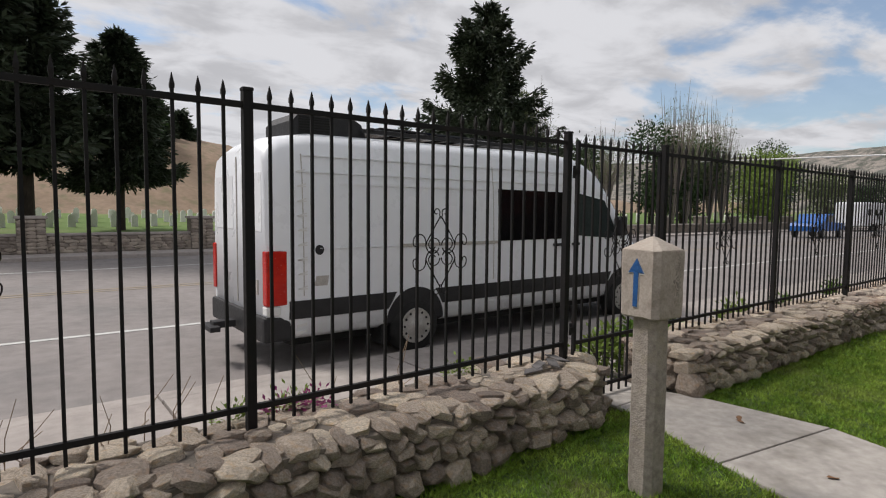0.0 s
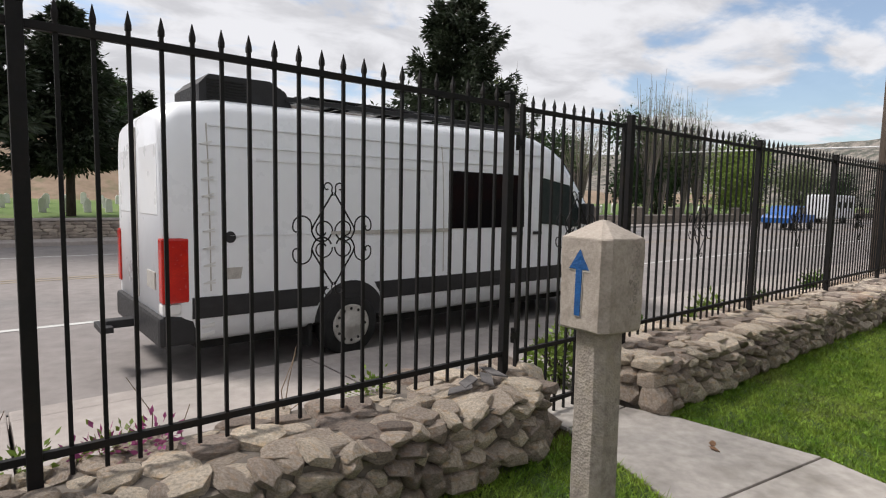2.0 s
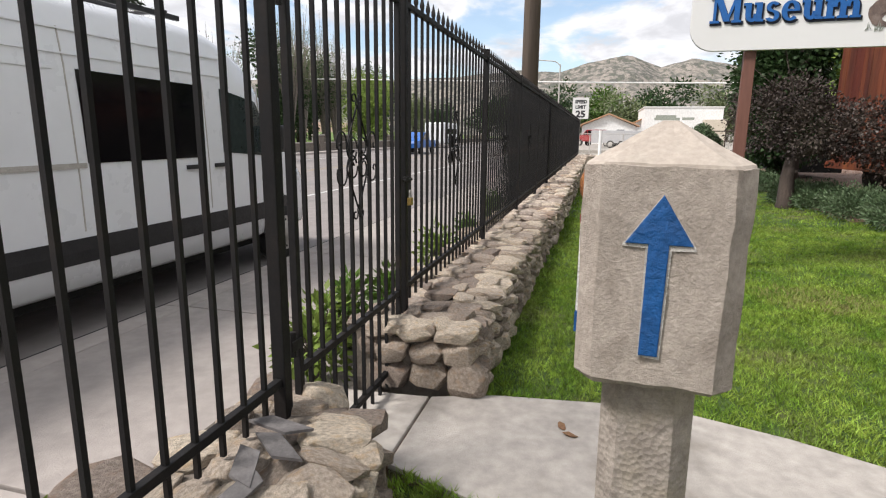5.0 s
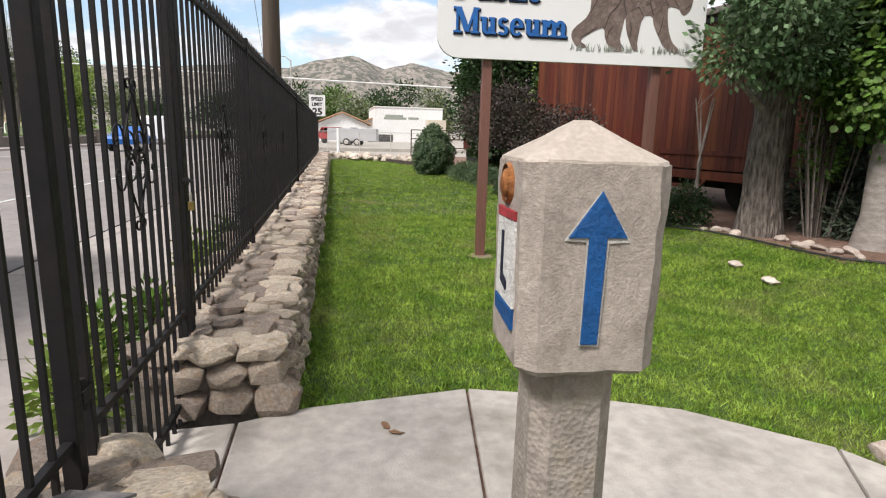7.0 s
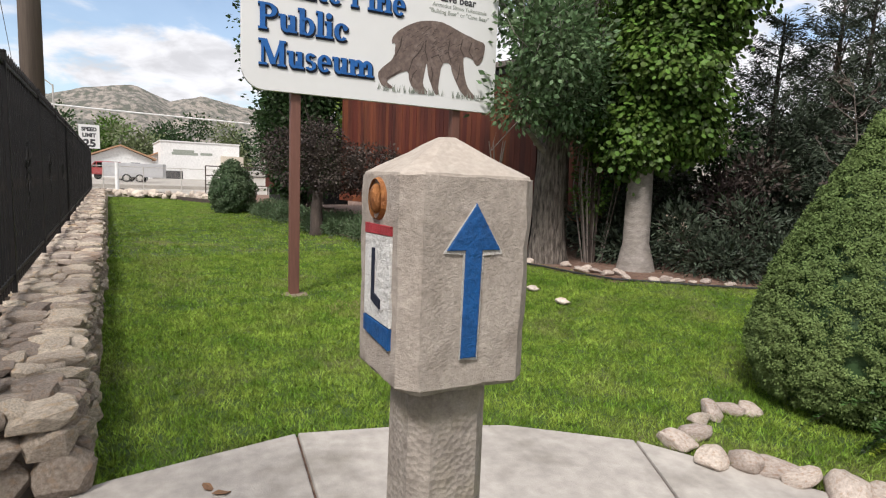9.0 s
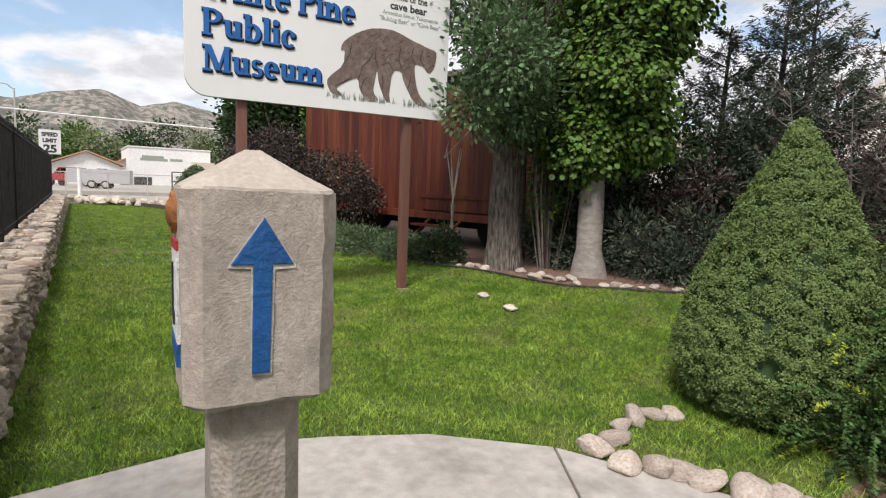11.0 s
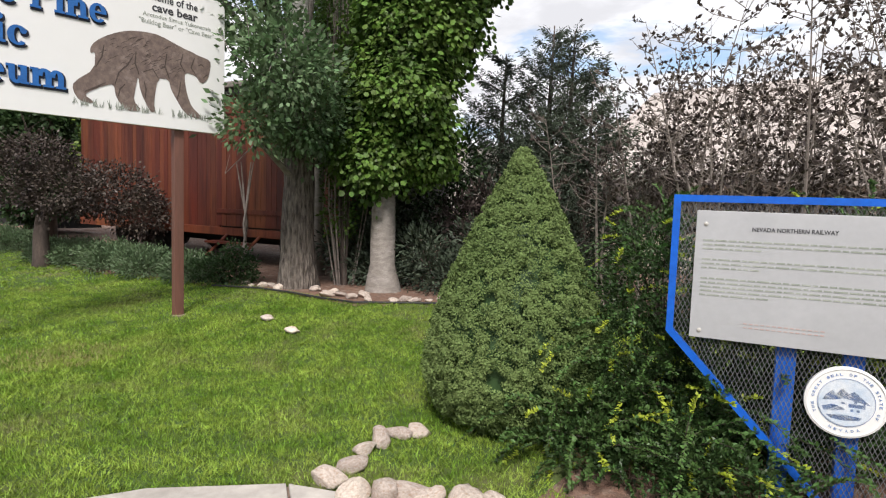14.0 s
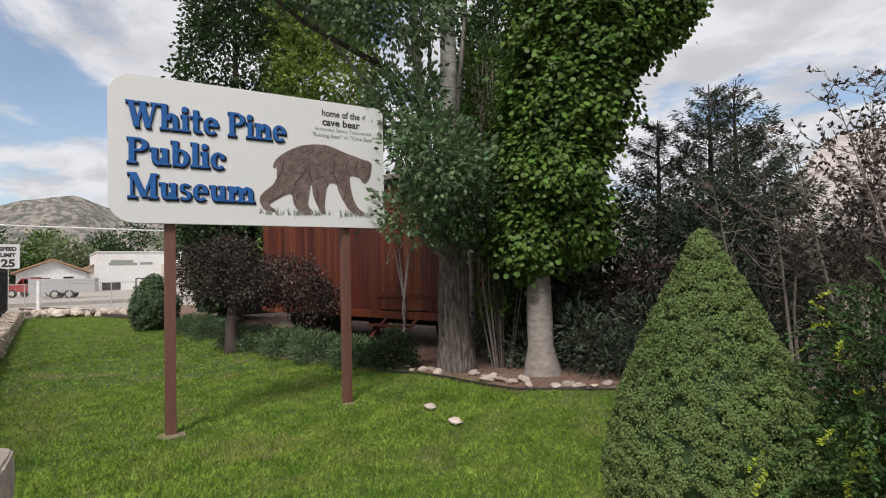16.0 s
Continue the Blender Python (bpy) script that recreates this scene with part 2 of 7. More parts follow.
L_spruce = leafmat("spruce_needles", (0.026, 0.04, 0.022), (0.05, 0.064, 0.036), 0.35, 0.1)
L_dwarf = leafmat("dwarf_spruce_needles", (0.104, 0.155, 0.046), (0.148, 0.205, 0.066), 0.22, 0.08, 0.8)
L_juni = leafmat("juniper_sprays", (0.06, 0.1, 0.045), (0.105, 0.15, 0.075), 0.4, 0.12)
L_yew = leafmat("dark_evergreen_leaves", (0.02, 0.045, 0.013), (0.042, 0.08, 0.022), 0.45, 0.12, 0.5)
L_pine = leafmat("pine_needles", (0.04, 0.056, 0.038), (0.07, 0.09, 0.058), 0.4, 0.1)
L_spray = leafmat("mid_green_leaves", (0.03, 0.068, 0.016), (0.065, 0.12, 0.03), 0.45, 0.15, 0.5)
L_tip = leafmat("fresh_yellow_tips", (0.26, 0.34, 0.03), (0.34, 0.40, 0.045), 0.2, 0.3)
L_plum = leafmat("plum_leaves", (0.046, 0.033, 0.032), (0.085, 0.068, 0.054), 0.5, 0.15)
L_will = leafmat("willow_leaves", (0.12, 0.15, 0.065), (0.17, 0.20, 0.10), 0.3, 0.2)
L_yg = leafmat("yellow_green_leaves", (0.15, 0.22, 0.04), (0.2, 0.27, 0.06), 0.3, 0.25)


# ---- building helpers ----
def obj(name, me, mat, parent=None):
    ob = new(name, me)
    if mat and not me.materials:
        me.materials.append(mat)
    ob.parent = parent
    return ob


def part(name, bm, mat, parent=None, label="", smooth=False):
    """One mesh object from a bmesh, under a thing or part."""
    bmesh.ops.recalc_face_normals(bm, faces=bm.faces)
    me = bpy.data.meshes.new(name)
    bm.to_mesh(me)
    bm.free()
    if smooth:
        me.shade_smooth()
    ob = obj(name, me, mat, parent)
    return tagged(ob, label) if label else ob


def thing(name, label, category, at=(0, 0, 0), rz=0.0, group="", kind=""):
    e = new(name)
    e.empty_display_size = 0.1
    e.matrix_world = pose(*at, 0, 0, rz)
    return tagged(e, label, category, group, kind)


def soup(name, v, f, mat, parent=None, smooth=False):
    """Mesh from arrays: v (n,3), f (m,k) with k corners each."""
    v, f = np.asarray(v, np.float32), np.asarray(f, np.int32)
    me = bpy.data.meshes.new(name)
    me.vertices.add(len(v))
    me.vertices.foreach_set("co", v.ravel())
    m, k = f.shape
    me.loops.add(m * k)
    me.loops.foreach_set("vertex_index", f.ravel())
    me.polygons.add(m)
    me.polygons.foreach_set("loop_start", np.arange(m, dtype=np.int32) * k)
    me.update(calc_edges=True)
    me.validate()
    if smooth:
        me.shade_smooth()
    return obj(name, me, mat, parent)


def bx(bm, x0, x1, y0, y1, z0, z1, bev=0.0, m=None):
    r = bmesh.ops.create_cube(bm, size=1)
    vs = r["verts"]
    for v in vs:
        v.co = Vector(((x0 + x1) / 2 + v.co.x * (x1 - x0), (y0 + y1) / 2 + v.co.y * (y1 - y0), (z0 + z1) / 2 + v.co.z * (z1 - z0)))
    if bev:
        es = list({e for v in vs for e in v.link_edges})
        r2 = bmesh.ops.bevel(bm, geom=es, offset=bev, segments=2, affect="EDGES", profile=0.6)
        vs = list({v for f in r2["faces"] for v in f.verts})
    if m is not None:
        bmesh.ops.transform(bm, matrix=m, verts=vs)
    return bm


def box(x0, x1, y0, y1, z0, z1, bev=0.0):
    return bx(bmesh.new(), x0, x1, y0, y1, z0, z1, bev)


def rod(bm, p0, p1, r0, r1=None, seg=8, caps=True):
    p0, p1 = Vector(p0), Vector(p1)
    d = p1 - p0
    m = Matrix.Translation((p0 + p1) / 2) @ d.to_track_quat("Z", "Y").to_matrix().to_4x4()
    bmesh.ops.create_cone(bm, cap_ends=caps, segments=seg, radius1=r0, radius2=r0 if r1 is None else r1, depth=d.length, matrix=m)
    return bm


def tube(bm, pts, r, seg=8):
    """A round bar along points, r one radius or one a point."""
    pts = [Vector(p) for p in pts]
    rs = r if isinstance(r, (list, tuple)) else [r] * len(pts)
    rings, n0 = [], None
    for i, p in enumerate(pts):
        t = (pts[min(i + 1, len(pts) - 1)] - pts[max(i - 1, 0)]).normalized()
        n0 = t.orthogonal().normalized() if n0 is None else (n0 - t * n0.dot(t)).normalized()
        b = t.cross(n0)
        rings.append([bm.verts.new(p + (n0 * math.cos(a) + b * math.sin(a)) * rs[i]) for a in (2 * math.pi * k / seg for k in range(seg))])
    for a, b in zip(rings, rings[1:]):
        for k in range(seg):
            bm.faces.new((a[k], a[(k + 1) % seg], b[(k + 1) % seg], b[k]))
    for ring in (rings[0], rings[-1]):
        bm.faces.new(ring)
    return bm


def prism(poly, z0, z1, bev=0.0, bm=None):
    """A flat outline (x, y) raised from z0 to z1."""
    bm = bm or bmesh.new()
    f = bm.faces.new([bm.verts.new((x, y, z0)) for x, y in poly])
    r = bmesh.ops.extrude_face_region(bm, geom=[f])
    vs = [g for g in r["geom"] if isinstance(g, bmesh.types.BMVert)]
    for v in vs:
        v.co.z = z1
    if bev:
        es = [e for e in bm.edges if all(v in vs for v in e.verts)]
        bmesh.ops.bevel(bm, geom=es, offset=bev, segments=2, affect="EDGES", profile=0.6)
    return bm


def turned(bm, m):
    bmesh.ops.transform(bm, matrix=m, verts=bm.verts)
    return bm


def wobble(bm, amount, scale=3.0, seed=0):
    for v in bm.verts:
        v.co += noise.noise_vector(v.co * scale + Vector((seed * 3.7, seed * 1.3, 0))) * amount
    return bm


def lay(z):
    return Matrix.Translation((0, 0, z))


UPX = Matrix(((1, 0, 0, 0), (0, 0, -1, 0), (0, 1, 0, 0), (0, 0, 0, 1)))  # flat (x, y) outline stood up to (x, z), facing -y


# ---- ground and street ----
def smooth01(t):
    t = np.clip(t, 0, 1)
    return t * t * (3 - 2 * t)


def gz(x, y):
    """Height of the lawn."""
    x, y = np.asarray(x, float), np.asarray(y, float)
    return 0.2 * smooth01((-0.9 - y) / 2.6) + 0.012 * np.sin(x * 1.3) * np.sin(y * 1.7 + 0.5)


def inside(poly, x, y):
    x, y = np.asarray(x, float), np.asarray(y, float)
    hit = np.zeros(x.shape, bool)
    for (x0, y0), (x1, y1) in zip(poly, poly[1:] + poly[:1]):
        c = ((y0 > y) != (y1 > y)) & (x < (x1 - x0) * (y - y0) / ((y1 - y0) or 1e-9) + x0)
        hit ^= c
    return hit


tagged(part("ground", prism([(-1500, -1500), (1500, -1500), (1500, 1500), (-1500, 1500)], -0.8, -0.42), M_dry),
       "flat dry brown ground around the street and lawns", "ground", kind="structure")
FENCE_Y = 3.02
PATH_FAR = [(4.55, 3.3), (4.6, 2.75), (4.72, 2.4), (4.83, 1.52), (4.66, 0.95), (4.42, 0.42), (3.95, -0.11), (3.17, -0.5), (2.4, -0.72), (1.0, -0.95), (-4, -1.2)]
PATH_NEAR = [(3.95, 3.3), (3.92, 2.75), (3.74, 2.25), (3.55, 1.72), (3.42, 1.25), (3.15, 0.85), (2.75, 0.6), (2.3, 0.45), (1.7, 0.32), (1.0, 0.22), (-4, 0.1)]
PATH = PATH_FAR + PATH_NEAR[::-1]
BED = [(17.5, -2.2), (15.5, -2.0), (12.5, -2.2), (10, -2.75), (8.9, -3.1), (7.9, -3.25), (7.0, -3.2), (6.4, -3.9), (6.0, -4.6), (5.2, -5.2), (3.5, -5.6), (-6, -5.8), (-6, -13), (36, -13), (36, -3.0), (24, -2.0)]
CBED = [(4.08, -0.55), (4.06, -1.0), (4.05, -1.3), (4.3, -2.2), (3.5, -2.9), (0.5, -3.0), (-4, -2.8), (-4, -1.25), (1.0, -1.0), (2.4, -0.8), (3.2, -0.58), (3.75, -0.32)]

# street
tagged(part("trim", box(-18, 97, 5.835, 5.865, -0.3, -0.19), M_rubber), "dark tar seam between gutter and asphalt", "road seam", kind="structure")
tagged(part("road", box(-90, 260, 5.85, 22.6, -0.8, -0.2), M_road), "wide grey asphalt street with faded markings", "road", kind="structure")
for y0, y1, m in ((9.2, 9.32, M_line), (13.9, 14.02, M_yline), (14.2, 14.32, M_yline), (18.9, 19.02, M_line)):
    tagged(part("trim", box(-90, 260, y0, y1, -0.198, -0.194), m), "long painted line on the asphalt", "road marking", kind="structure")
walkway = thing("pavement", "pale concrete sidewalk with kerb and gutter", "pavement", kind="structure")
for i in range(-8, 40):
    part("slab", turned(box(0.012, 2.388, 3.2, 5.3, -0.5, -0.06, 0.008), Matrix.Translation((i * 2.4 + 1.0, 0, 0))), M_walk, walkway)
for i in range(-8, 40):
    part("kerb", turned(box(0.006, 2.394, 5.318, 5.56, -0.5, -0.065, 0.02), Matrix.Translation((i * 2.4 + 1.0, 0, 0))), M_walk, walkway)
part("gutter", box(-18, 97, 5.56, 5.85, -0.6, -0.196, 0.004), M_walk, walkway)
grate = thing("drain_grate", "dark iron storm drain grate in the gutter", "drain", (0.05, 5.63, -0.196))
part("frame", box(-0.42, 0.42, -0.2, 0.2, -0.02, 0.006), M_iron, grate)
for i in range(9):
    part("bar", box(-0.38 + i * 0.09, -0.34 + i * 0.09, -0.17, 0.17, 0.006, 0.014), M_rubber, grate)

# garden path
path = thing("pavement_path", "pale curved concrete garden path with joints", "path", kind="structure")
cuts = [(0, 1), (1, 3), (3, 6), (6, 8), (8, 9), (9, 10)]
for a, b in cuts:
    far, near = [Vector(p) for p in PATH_FAR[a:b + 1]], [Vector(p) for p in PATH_NEAR[a:b + 1]]
    for line in (far, near):
        d0, d1 = (line[1] - line[0]).normalized(), (line[-2] - line[-1]).normalized()
        line[0], line[-1] = line[0] + d0 * 0.007, line[-1] + d1 * 0.007
    part("slab", prism([tuple(p) for p in far + near[::-1]], -0.12, 0.012, 0.012), M_conc, path)
part("joint_filler", prism(PATH, -0.3, -0.012), M_mulch, path)

# lawn sheet
xs = np.concatenate([np.arange(-6, 12, 0.12), np.arange(12, 36.1, 0.5)])
ys = np.concatenate([np.arange(-13, -5, 0.5), np.arange(-5, 2.75, 0.12)])
gx, gy = np.meshgrid(xs, ys)
gzv = gz(gx, gy)
gzv[inside(PATH, gx, gy)] = -0.07
gzv[(gy > 2.55) & (gx < 36)] = -0.05
vv = np.stack([gx, gy, gzv], -1).reshape(-1, 3)
nx, ny = len(xs), len(ys)
ii = (np.arange(ny - 1)[:, None] * nx + np.arange(nx - 1)).ravel()
tagged(soup("lawn", vv, np.stack([ii, ii + 1, ii + nx + 1, ii + nx], 1), M_soil, smooth=True), "mown green lawn beside the fence", "lawn", kind="structure")
n = 0
for name, poly, m in (("planting_bed", BED, M_mulch), ("planting_bed", [(2.75, -0.76), (2.8, -1.2), (3.3, -1.9), (3.5, -2.9), (-4, -2.9), (-4, -1.25), (1.0, -1.0), (2.4, -0.8)], M_mulch)):
    g = np.stack(np.meshgrid(np.arange(-6, 36, 0.25), np.arange(-13, 2, 0.25)), -1).reshape(-1, 2)
    g = g[inside(poly, g[:, 0], g[:, 1])]
    q = np.array([(-0.14, -0.14), (0.14, -0.14), (0.14, 0.14), (-0.14, 0.14)])
    p = (g[:, None, :] + q[None]).reshape(-1, 2)
    v = np.column_stack([p, gz(p[:, 0], p[:, 1]) + 0.008 + 0.007 * np.sin(p[:, 0] * 9) * np.sin(p[:, 1] * 8)])
    tagged(soup(name, v, np.arange(len(v)).reshape(-1, 4), m), "mulched planting bed with bark and leaf litter", "planting bed", kind="structure")


def grass(name, x0, x1, y0, y1, n, h, w, keep=None, z=None, mat=None):
    tuft = rng.integers(0, n // 5, n)
    x = rng.uniform(x0, x1, n // 5)[tuft] + rng.normal(size=n) * w * 5
    y = rng.uniform(y0, y1, n // 5)[tuft] + rng.normal(size=n) * w * 5
    tall = rng.uniform(0.6, 1.35, n // 5)[tuft]
    ok = keep(x, y)
    tall = tall[ok]
    x, y = x[ok], y[ok]
    n = len(x)
    base = np.column_stack([x, y, (gz(x, y) if z is None else np.full(n, z)) - 0.008])
    a, hh, ww = rng.uniform(0, 6.283, n), h * tall * rng.uniform(0.5, 1.25, n), w * rng.uniform(0.6, 1.4, n)
    side = np.column_stack([np.cos(a), np.sin(a), np.zeros(n)]) * ww[:, None]
    a2, lean = rng.uniform(0, 6.283, n), rng.uniform(0.1, 1.5, n) * hh
    tip = base + np.column_stack([np.cos(a2) * lean, np.sin(a2) * lean, hh])
    v = np.stack([base - side, base + side, tip], 1).reshape(-1, 3)
    return tagged(soup(name, v, np.arange(3 * n).reshape(-1, 3), mat or M_grass), "short mown green grass blades", "grass", kind="stuff")


DRY = ((7.42, -0.05, 0.45, 0.5),)
POST_FEET = ((8.5, 0.49, 0.13), (8.4, -1.59, 0.07))


def near(spots, x, y):
    hit = np.zeros(np.shape(x), bool)
    for cx, cy, *rr in spots:
        hit |= ((x - cx) / rr[0]) ** 2 + ((y - cy) / rr[-1]) ** 2 < 1 + 0.35 * np.sin(np.asarray(x) * 23) * np.sin(np.asarray(y) * 19)
    return hit


def on_lawn(x, y):
    return ~near(POST_FEET, x, y) &  ~(inside(PATH, x, y) | inside(BED, x, y) | (inside(CBED, x, y) & (x < 2.8 + 0.25 * np.sin(y * 9)))) & (y < 2.66 + 0.05 * np.sin(x * 4))


grass("grass", -2, 6.5, -5, 2.7, 300000, 0.042, 0.0036, on_lawn)
grass("grass", 0.5, 8, -3, 2.7, 260000, 0.034, 0.0042, on_lawn)
grass("grass", 6.5, 12, -4, 2.7, 150000, 0.045, 0.005, on_lawn)
grass("grass", 12, 34, -4, 2.7, 130000, 0.045, 0.009, on_lawn)
M_straw = material("dry_grass_blades", (0.3, 0.26, 0.11), (0.22, 0.24, 0.07), 4, 0.7, rand=0.35, island=True, trans=0.2)
for cx, cy, a_, b_ in DRY:
    grass("dry_grass", cx - a_ * 1.3, cx + a_ * 1.3, cy - b_ * 1.4, cy + b_ * 1.4, 9000, 0.045, 0.0045, lambda x, y: near(DRY, x, y), mat=M_straw)
for cx, cy, rr in POST_FEET:
    b = prism([(cx + rr * 1.2 * math.cos(k * 0.4488) * (1 + 0.2 * math.sin(k * 2.3)), cy + rr * 1.2 * math.sin(k * 0.4488)) for k in range(14)], float(gz(cx, cy)) - 0.02, float(gz(cx, cy)) + 0.008, 0.004)
    tagged(part("bare_earth", b, M_dry), "patch of bare tan earth around the sign post", "earth", kind="structure")
for px_, py_ in ((7.26, -2.1), (6.6, -1.98)):
    s = bmesh.ops.create_icosphere((b := bmesh.new()), subdivisions=2, radius=0.09)
    bmesh.ops.scale(b, vec=(1.2, 0.8, 0.5), verts=b.verts)
    wobble(b, 0.04, 9)
    tagged(part("rock", turned(b, Matrix.Translation((px_, py_, float(gz(px_, py_)) + 0.03))), M_pale), "small pale rock showing in the lawn", "rock")

# ---- stone walls ----
stone_meshes = []
for k in range(28):
    slab = k >= 14
    b = bmesh.new()
    r = np.random.default_rng(100 + k)
    i = np.arange(26) + 0.5
    ph, th = np.arccos(1 - 2 * i / 26), math.pi * (1 + 5 ** 0.5) * i + k
    p = np.column_stack([np.cos(th) * np.sin(ph), np.sin(th) * np.sin(ph), np.cos(ph)]) + r.normal(size=(26, 3)) * 0.13
    e_ = 6.0 if slab else 3.6
    p = p / ((np.abs(p) ** e_).sum(1, keepdims=True) ** (1 / e_)) * r.uniform(0.86, 1.06, (26, 1)) * 0.5
    if slab:
        p[:, 2] = np.clip(p[:, 2], -0.4, 0.3 + 0.12 * p[:, 0] * r.uniform(-1, 1))
    for q in p:
        b.verts.new(q)
    bmesh.ops.convex_hull(b, input=b.verts)
    bmesh.ops.delete(b, geom=[v for v in b.verts if not v.link_faces], context="VERTS")
    bmesh.ops.recalc_face_normals(b, faces=b.faces)
    me = bpy.data.meshes.new("stone")
    b.to_mesh(me)
    b.free()
    me.shade_smooth()
    me.set_sharp_from_angle(angle=radians(20))
    me.materials.append(M_stone)
    stone_meshes.append(me)


def wall_stones(x0, x1, yf, yb, top, seed):
    """Poses for the stones of a low rubble wall: courses on the lawn face, then the top."""
    r = np.random.default_rng(seed)
    out = []
    zc = 0.0
    for row, hh in enumerate((0.125, 0.095, 0.085, 0.075, 0.03)):
        hh *= top / 0.41
        x = x0 + r.uniform(0, 0.1)
        while x < x1:
            w = r.uniform(0.08, 0.22) * (1.15 if row == 0 else 1)
            y = yf(x) + row * 0.014 + r.uniform(-0.022, 0.022) + 0.1
            out.append((x + w / 2, y, zc + hh / 2 + r.uniform(-0.03, 0.03), w * 1.1, 0.25, max(hh, 0.06) * r.uniform(1.0, 1.6), r.uniform(-8, 8), r.uniform(-22, 22), r.uniform(-9, 9)))
            x += w
        zc += hh
    y_front, y_back = yf(x0) + 0.12, yb
    x = x0
    while x < x1:
        w = min(r.uniform(0.09, 0.27), x1 - x + 0.03)
        y = y_front
        while y < y_back:
            d = r.uniform(0.08, 0.24)
            out.append((x + w / 2 + r.uniform(-0.03, 0.03), y + d / 2, top + r.uniform(-0.03, 0.012), w * 1.08, d * 1.1, r.uniform(0.07, 0.12), r.uniform(-4, 4), r.uniform(-4, 4), r.uniform(-25, 25), 1))
            y += d
        x += w
    return out


def lay_stones(parent, poses):
    for i, (x, y, z, a, b, c, rx, ry, rz, *slab) in enumerate(poses):
        o = new("stone", stone_meshes[(i * 5 + int(x * 7)) % 14 + (14 if slab else 0)])
        o.parent = parent
        o.matrix_basis = pose(x, y, z, rx, ry, rz) @ Matrix.Diagonal((a, b, c, 1))


def joined_stones(name, parent, poses, mat):
    vs, fs, k = [], [], 0
    for i, (x, y, z, a, b, c, rx, ry, rz, *slab) in enumerate(poses):
        me = stone_meshes[i % 14 + (14 if slab else 0)]
        m = pose(x, y, z, rx, ry, rz) @ Matrix.Diagonal((a, b, c, 1))
        vs += [m @ v.co for v in me.vertices]
        fs += [[k + j for j in p.vertices] for p in me.polygons]
        k += len(me.vertices)
    me = bpy.data.meshes.new(name)
    me.from_pydata(vs, [], fs)
    ob = obj(name, me, mat, parent)
    return tagged(ob, kind="stuff")


M_stonej = material("field_stone_far", (0.52, 0.44, 0.365), (0.3, 0.245, 0.2), 13, 0.88, 1.0, 34, rand=0.4, fine=0.3, island=True, c3=(0.43, 0.30, 0.2), s3=3)
wall_a = thing("stone_wall", "low rubble stone wall carrying the iron fence", "wall", kind="structure")
wall_b = thing("stone_wall", "long low rubble stone wall under the fence beside the lawn", "wall", kind="structure")


def near_front(x):
    return 2.52 + max(0.0, x - 3.35) * 0.75


part("core", wobble(prism([(-5, 2.61), (3.3, 2.61), (3.74, 2.95), (3.76, 3.24), (-5, 3.24)], -0.3, 0.385), 0.015), M_mortar, wall_a)
part("core", wobble(prism([(4.7, 2.62), (4.7, 3.24), (34.5, 3.24), (34.5, 2.58), (9, 2.6)], -0.3, 0.36), 0.015), M_mortar, wall_b)
STONES_A = wall_stones(-1.6, 3.66, near_front, 3.2, 0.39, 3)
STONES_A_REST = wall_stones(-5.0, -1.6, near_front, 3.2, 0.39, 4)
STONES_B = wall_stones(4.66, 9.2, lambda x: 2.46, 3.2, 0.37, 5)
STONES_FAR = wall_stones(9.2, 34.3, lambda x: 2.42, 3.2, 0.37, 6)
# end faces by the gate
r_ = np.random.default_rng(9)
for yy in (2.95, 3.15):
    for zz in (0.1, 0.25, 0.36):
        STONES_A.append((3.72, yy, zz, 0.2, 0.24, 0.17, r_.uniform(-9, 9), r_.uniform(-9, 9), r_.uniform(-9, 9)))
for yy, zz, w_, h_ in ((2.56, 0.09, 0.24, 0.22), (2.78, 0.1, 0.25, 0.2), (3.02, 0.08, 0.26, 0.19), (2.6, 0.25, 0.2, 0.15), (2.79, 0.24, 0.22, 0.12),
                       (3.0, 0.23, 0.2, 0.14), (3.14, 0.24, 0.15, 0.13), (2.62, 0.355, 0.26, 0.1), (2.86, 0.35, 0.24, 0.12), (3.08, 0.345, 0.22, 0.11)):
    STONES_B.append((4.71 + r_.uniform(-0.02, 0.02), yy, zz, 0.2, w_, h_ * 1.1, r_.uniform(-9, 9), r_.uniform(-9, 9), r_.uniform(-9, 9)))
for k in range(4):
    fl = prism([(-0.11, -0.03), (0.07, -0.045), (0.12, 0.02), (-0.04, 0.035)], 0, 0.01)
    tagged(part("slate_flake", turned(fl, pose(3.02 + 0.11 * k, 2.86 + 0.05 * (k % 2), 0.432 + 0.009 * k, 2, -2, 28 * k)), M_slate),
           "thin grey slate flake lying on the wall", "stone", "loose slate flakes")

# ---- iron fence ----
picket_me = bpy.data.meshes.new("picket")
b = bmesh.new()
bx(b, -0.008, 0.008, -0.008, 0.008, -0.1, 1.66)
bx(b, -0.011, 0.011, -0.011, 0.011, 1.655, 1.675)
r0 = bmesh.ops.create_cone(b, segments=4, radius1=0.016, radius2=0.002, depth=0.055, matrix=Matrix.Translation((0, 0, 1.7025)) @ pose(0, 0, 0, 0, 0, 45))
b.to_mesh(picket_me)
b.free()
picket_me.materials.append(M_iron)


def spiral(cx, cz, r0, r1, a0, a1, k=14):
    return [(cx + (r0 + (r1 - r0) * i / k) * math.cos(radians(a0 + (a1 - a0) * i / k)), 0, cz + (r0 + (r1 - r0) * i / k) * math.sin(radians(a0 + (a1 - a0) * i / k))) for i in range(k + 1)]


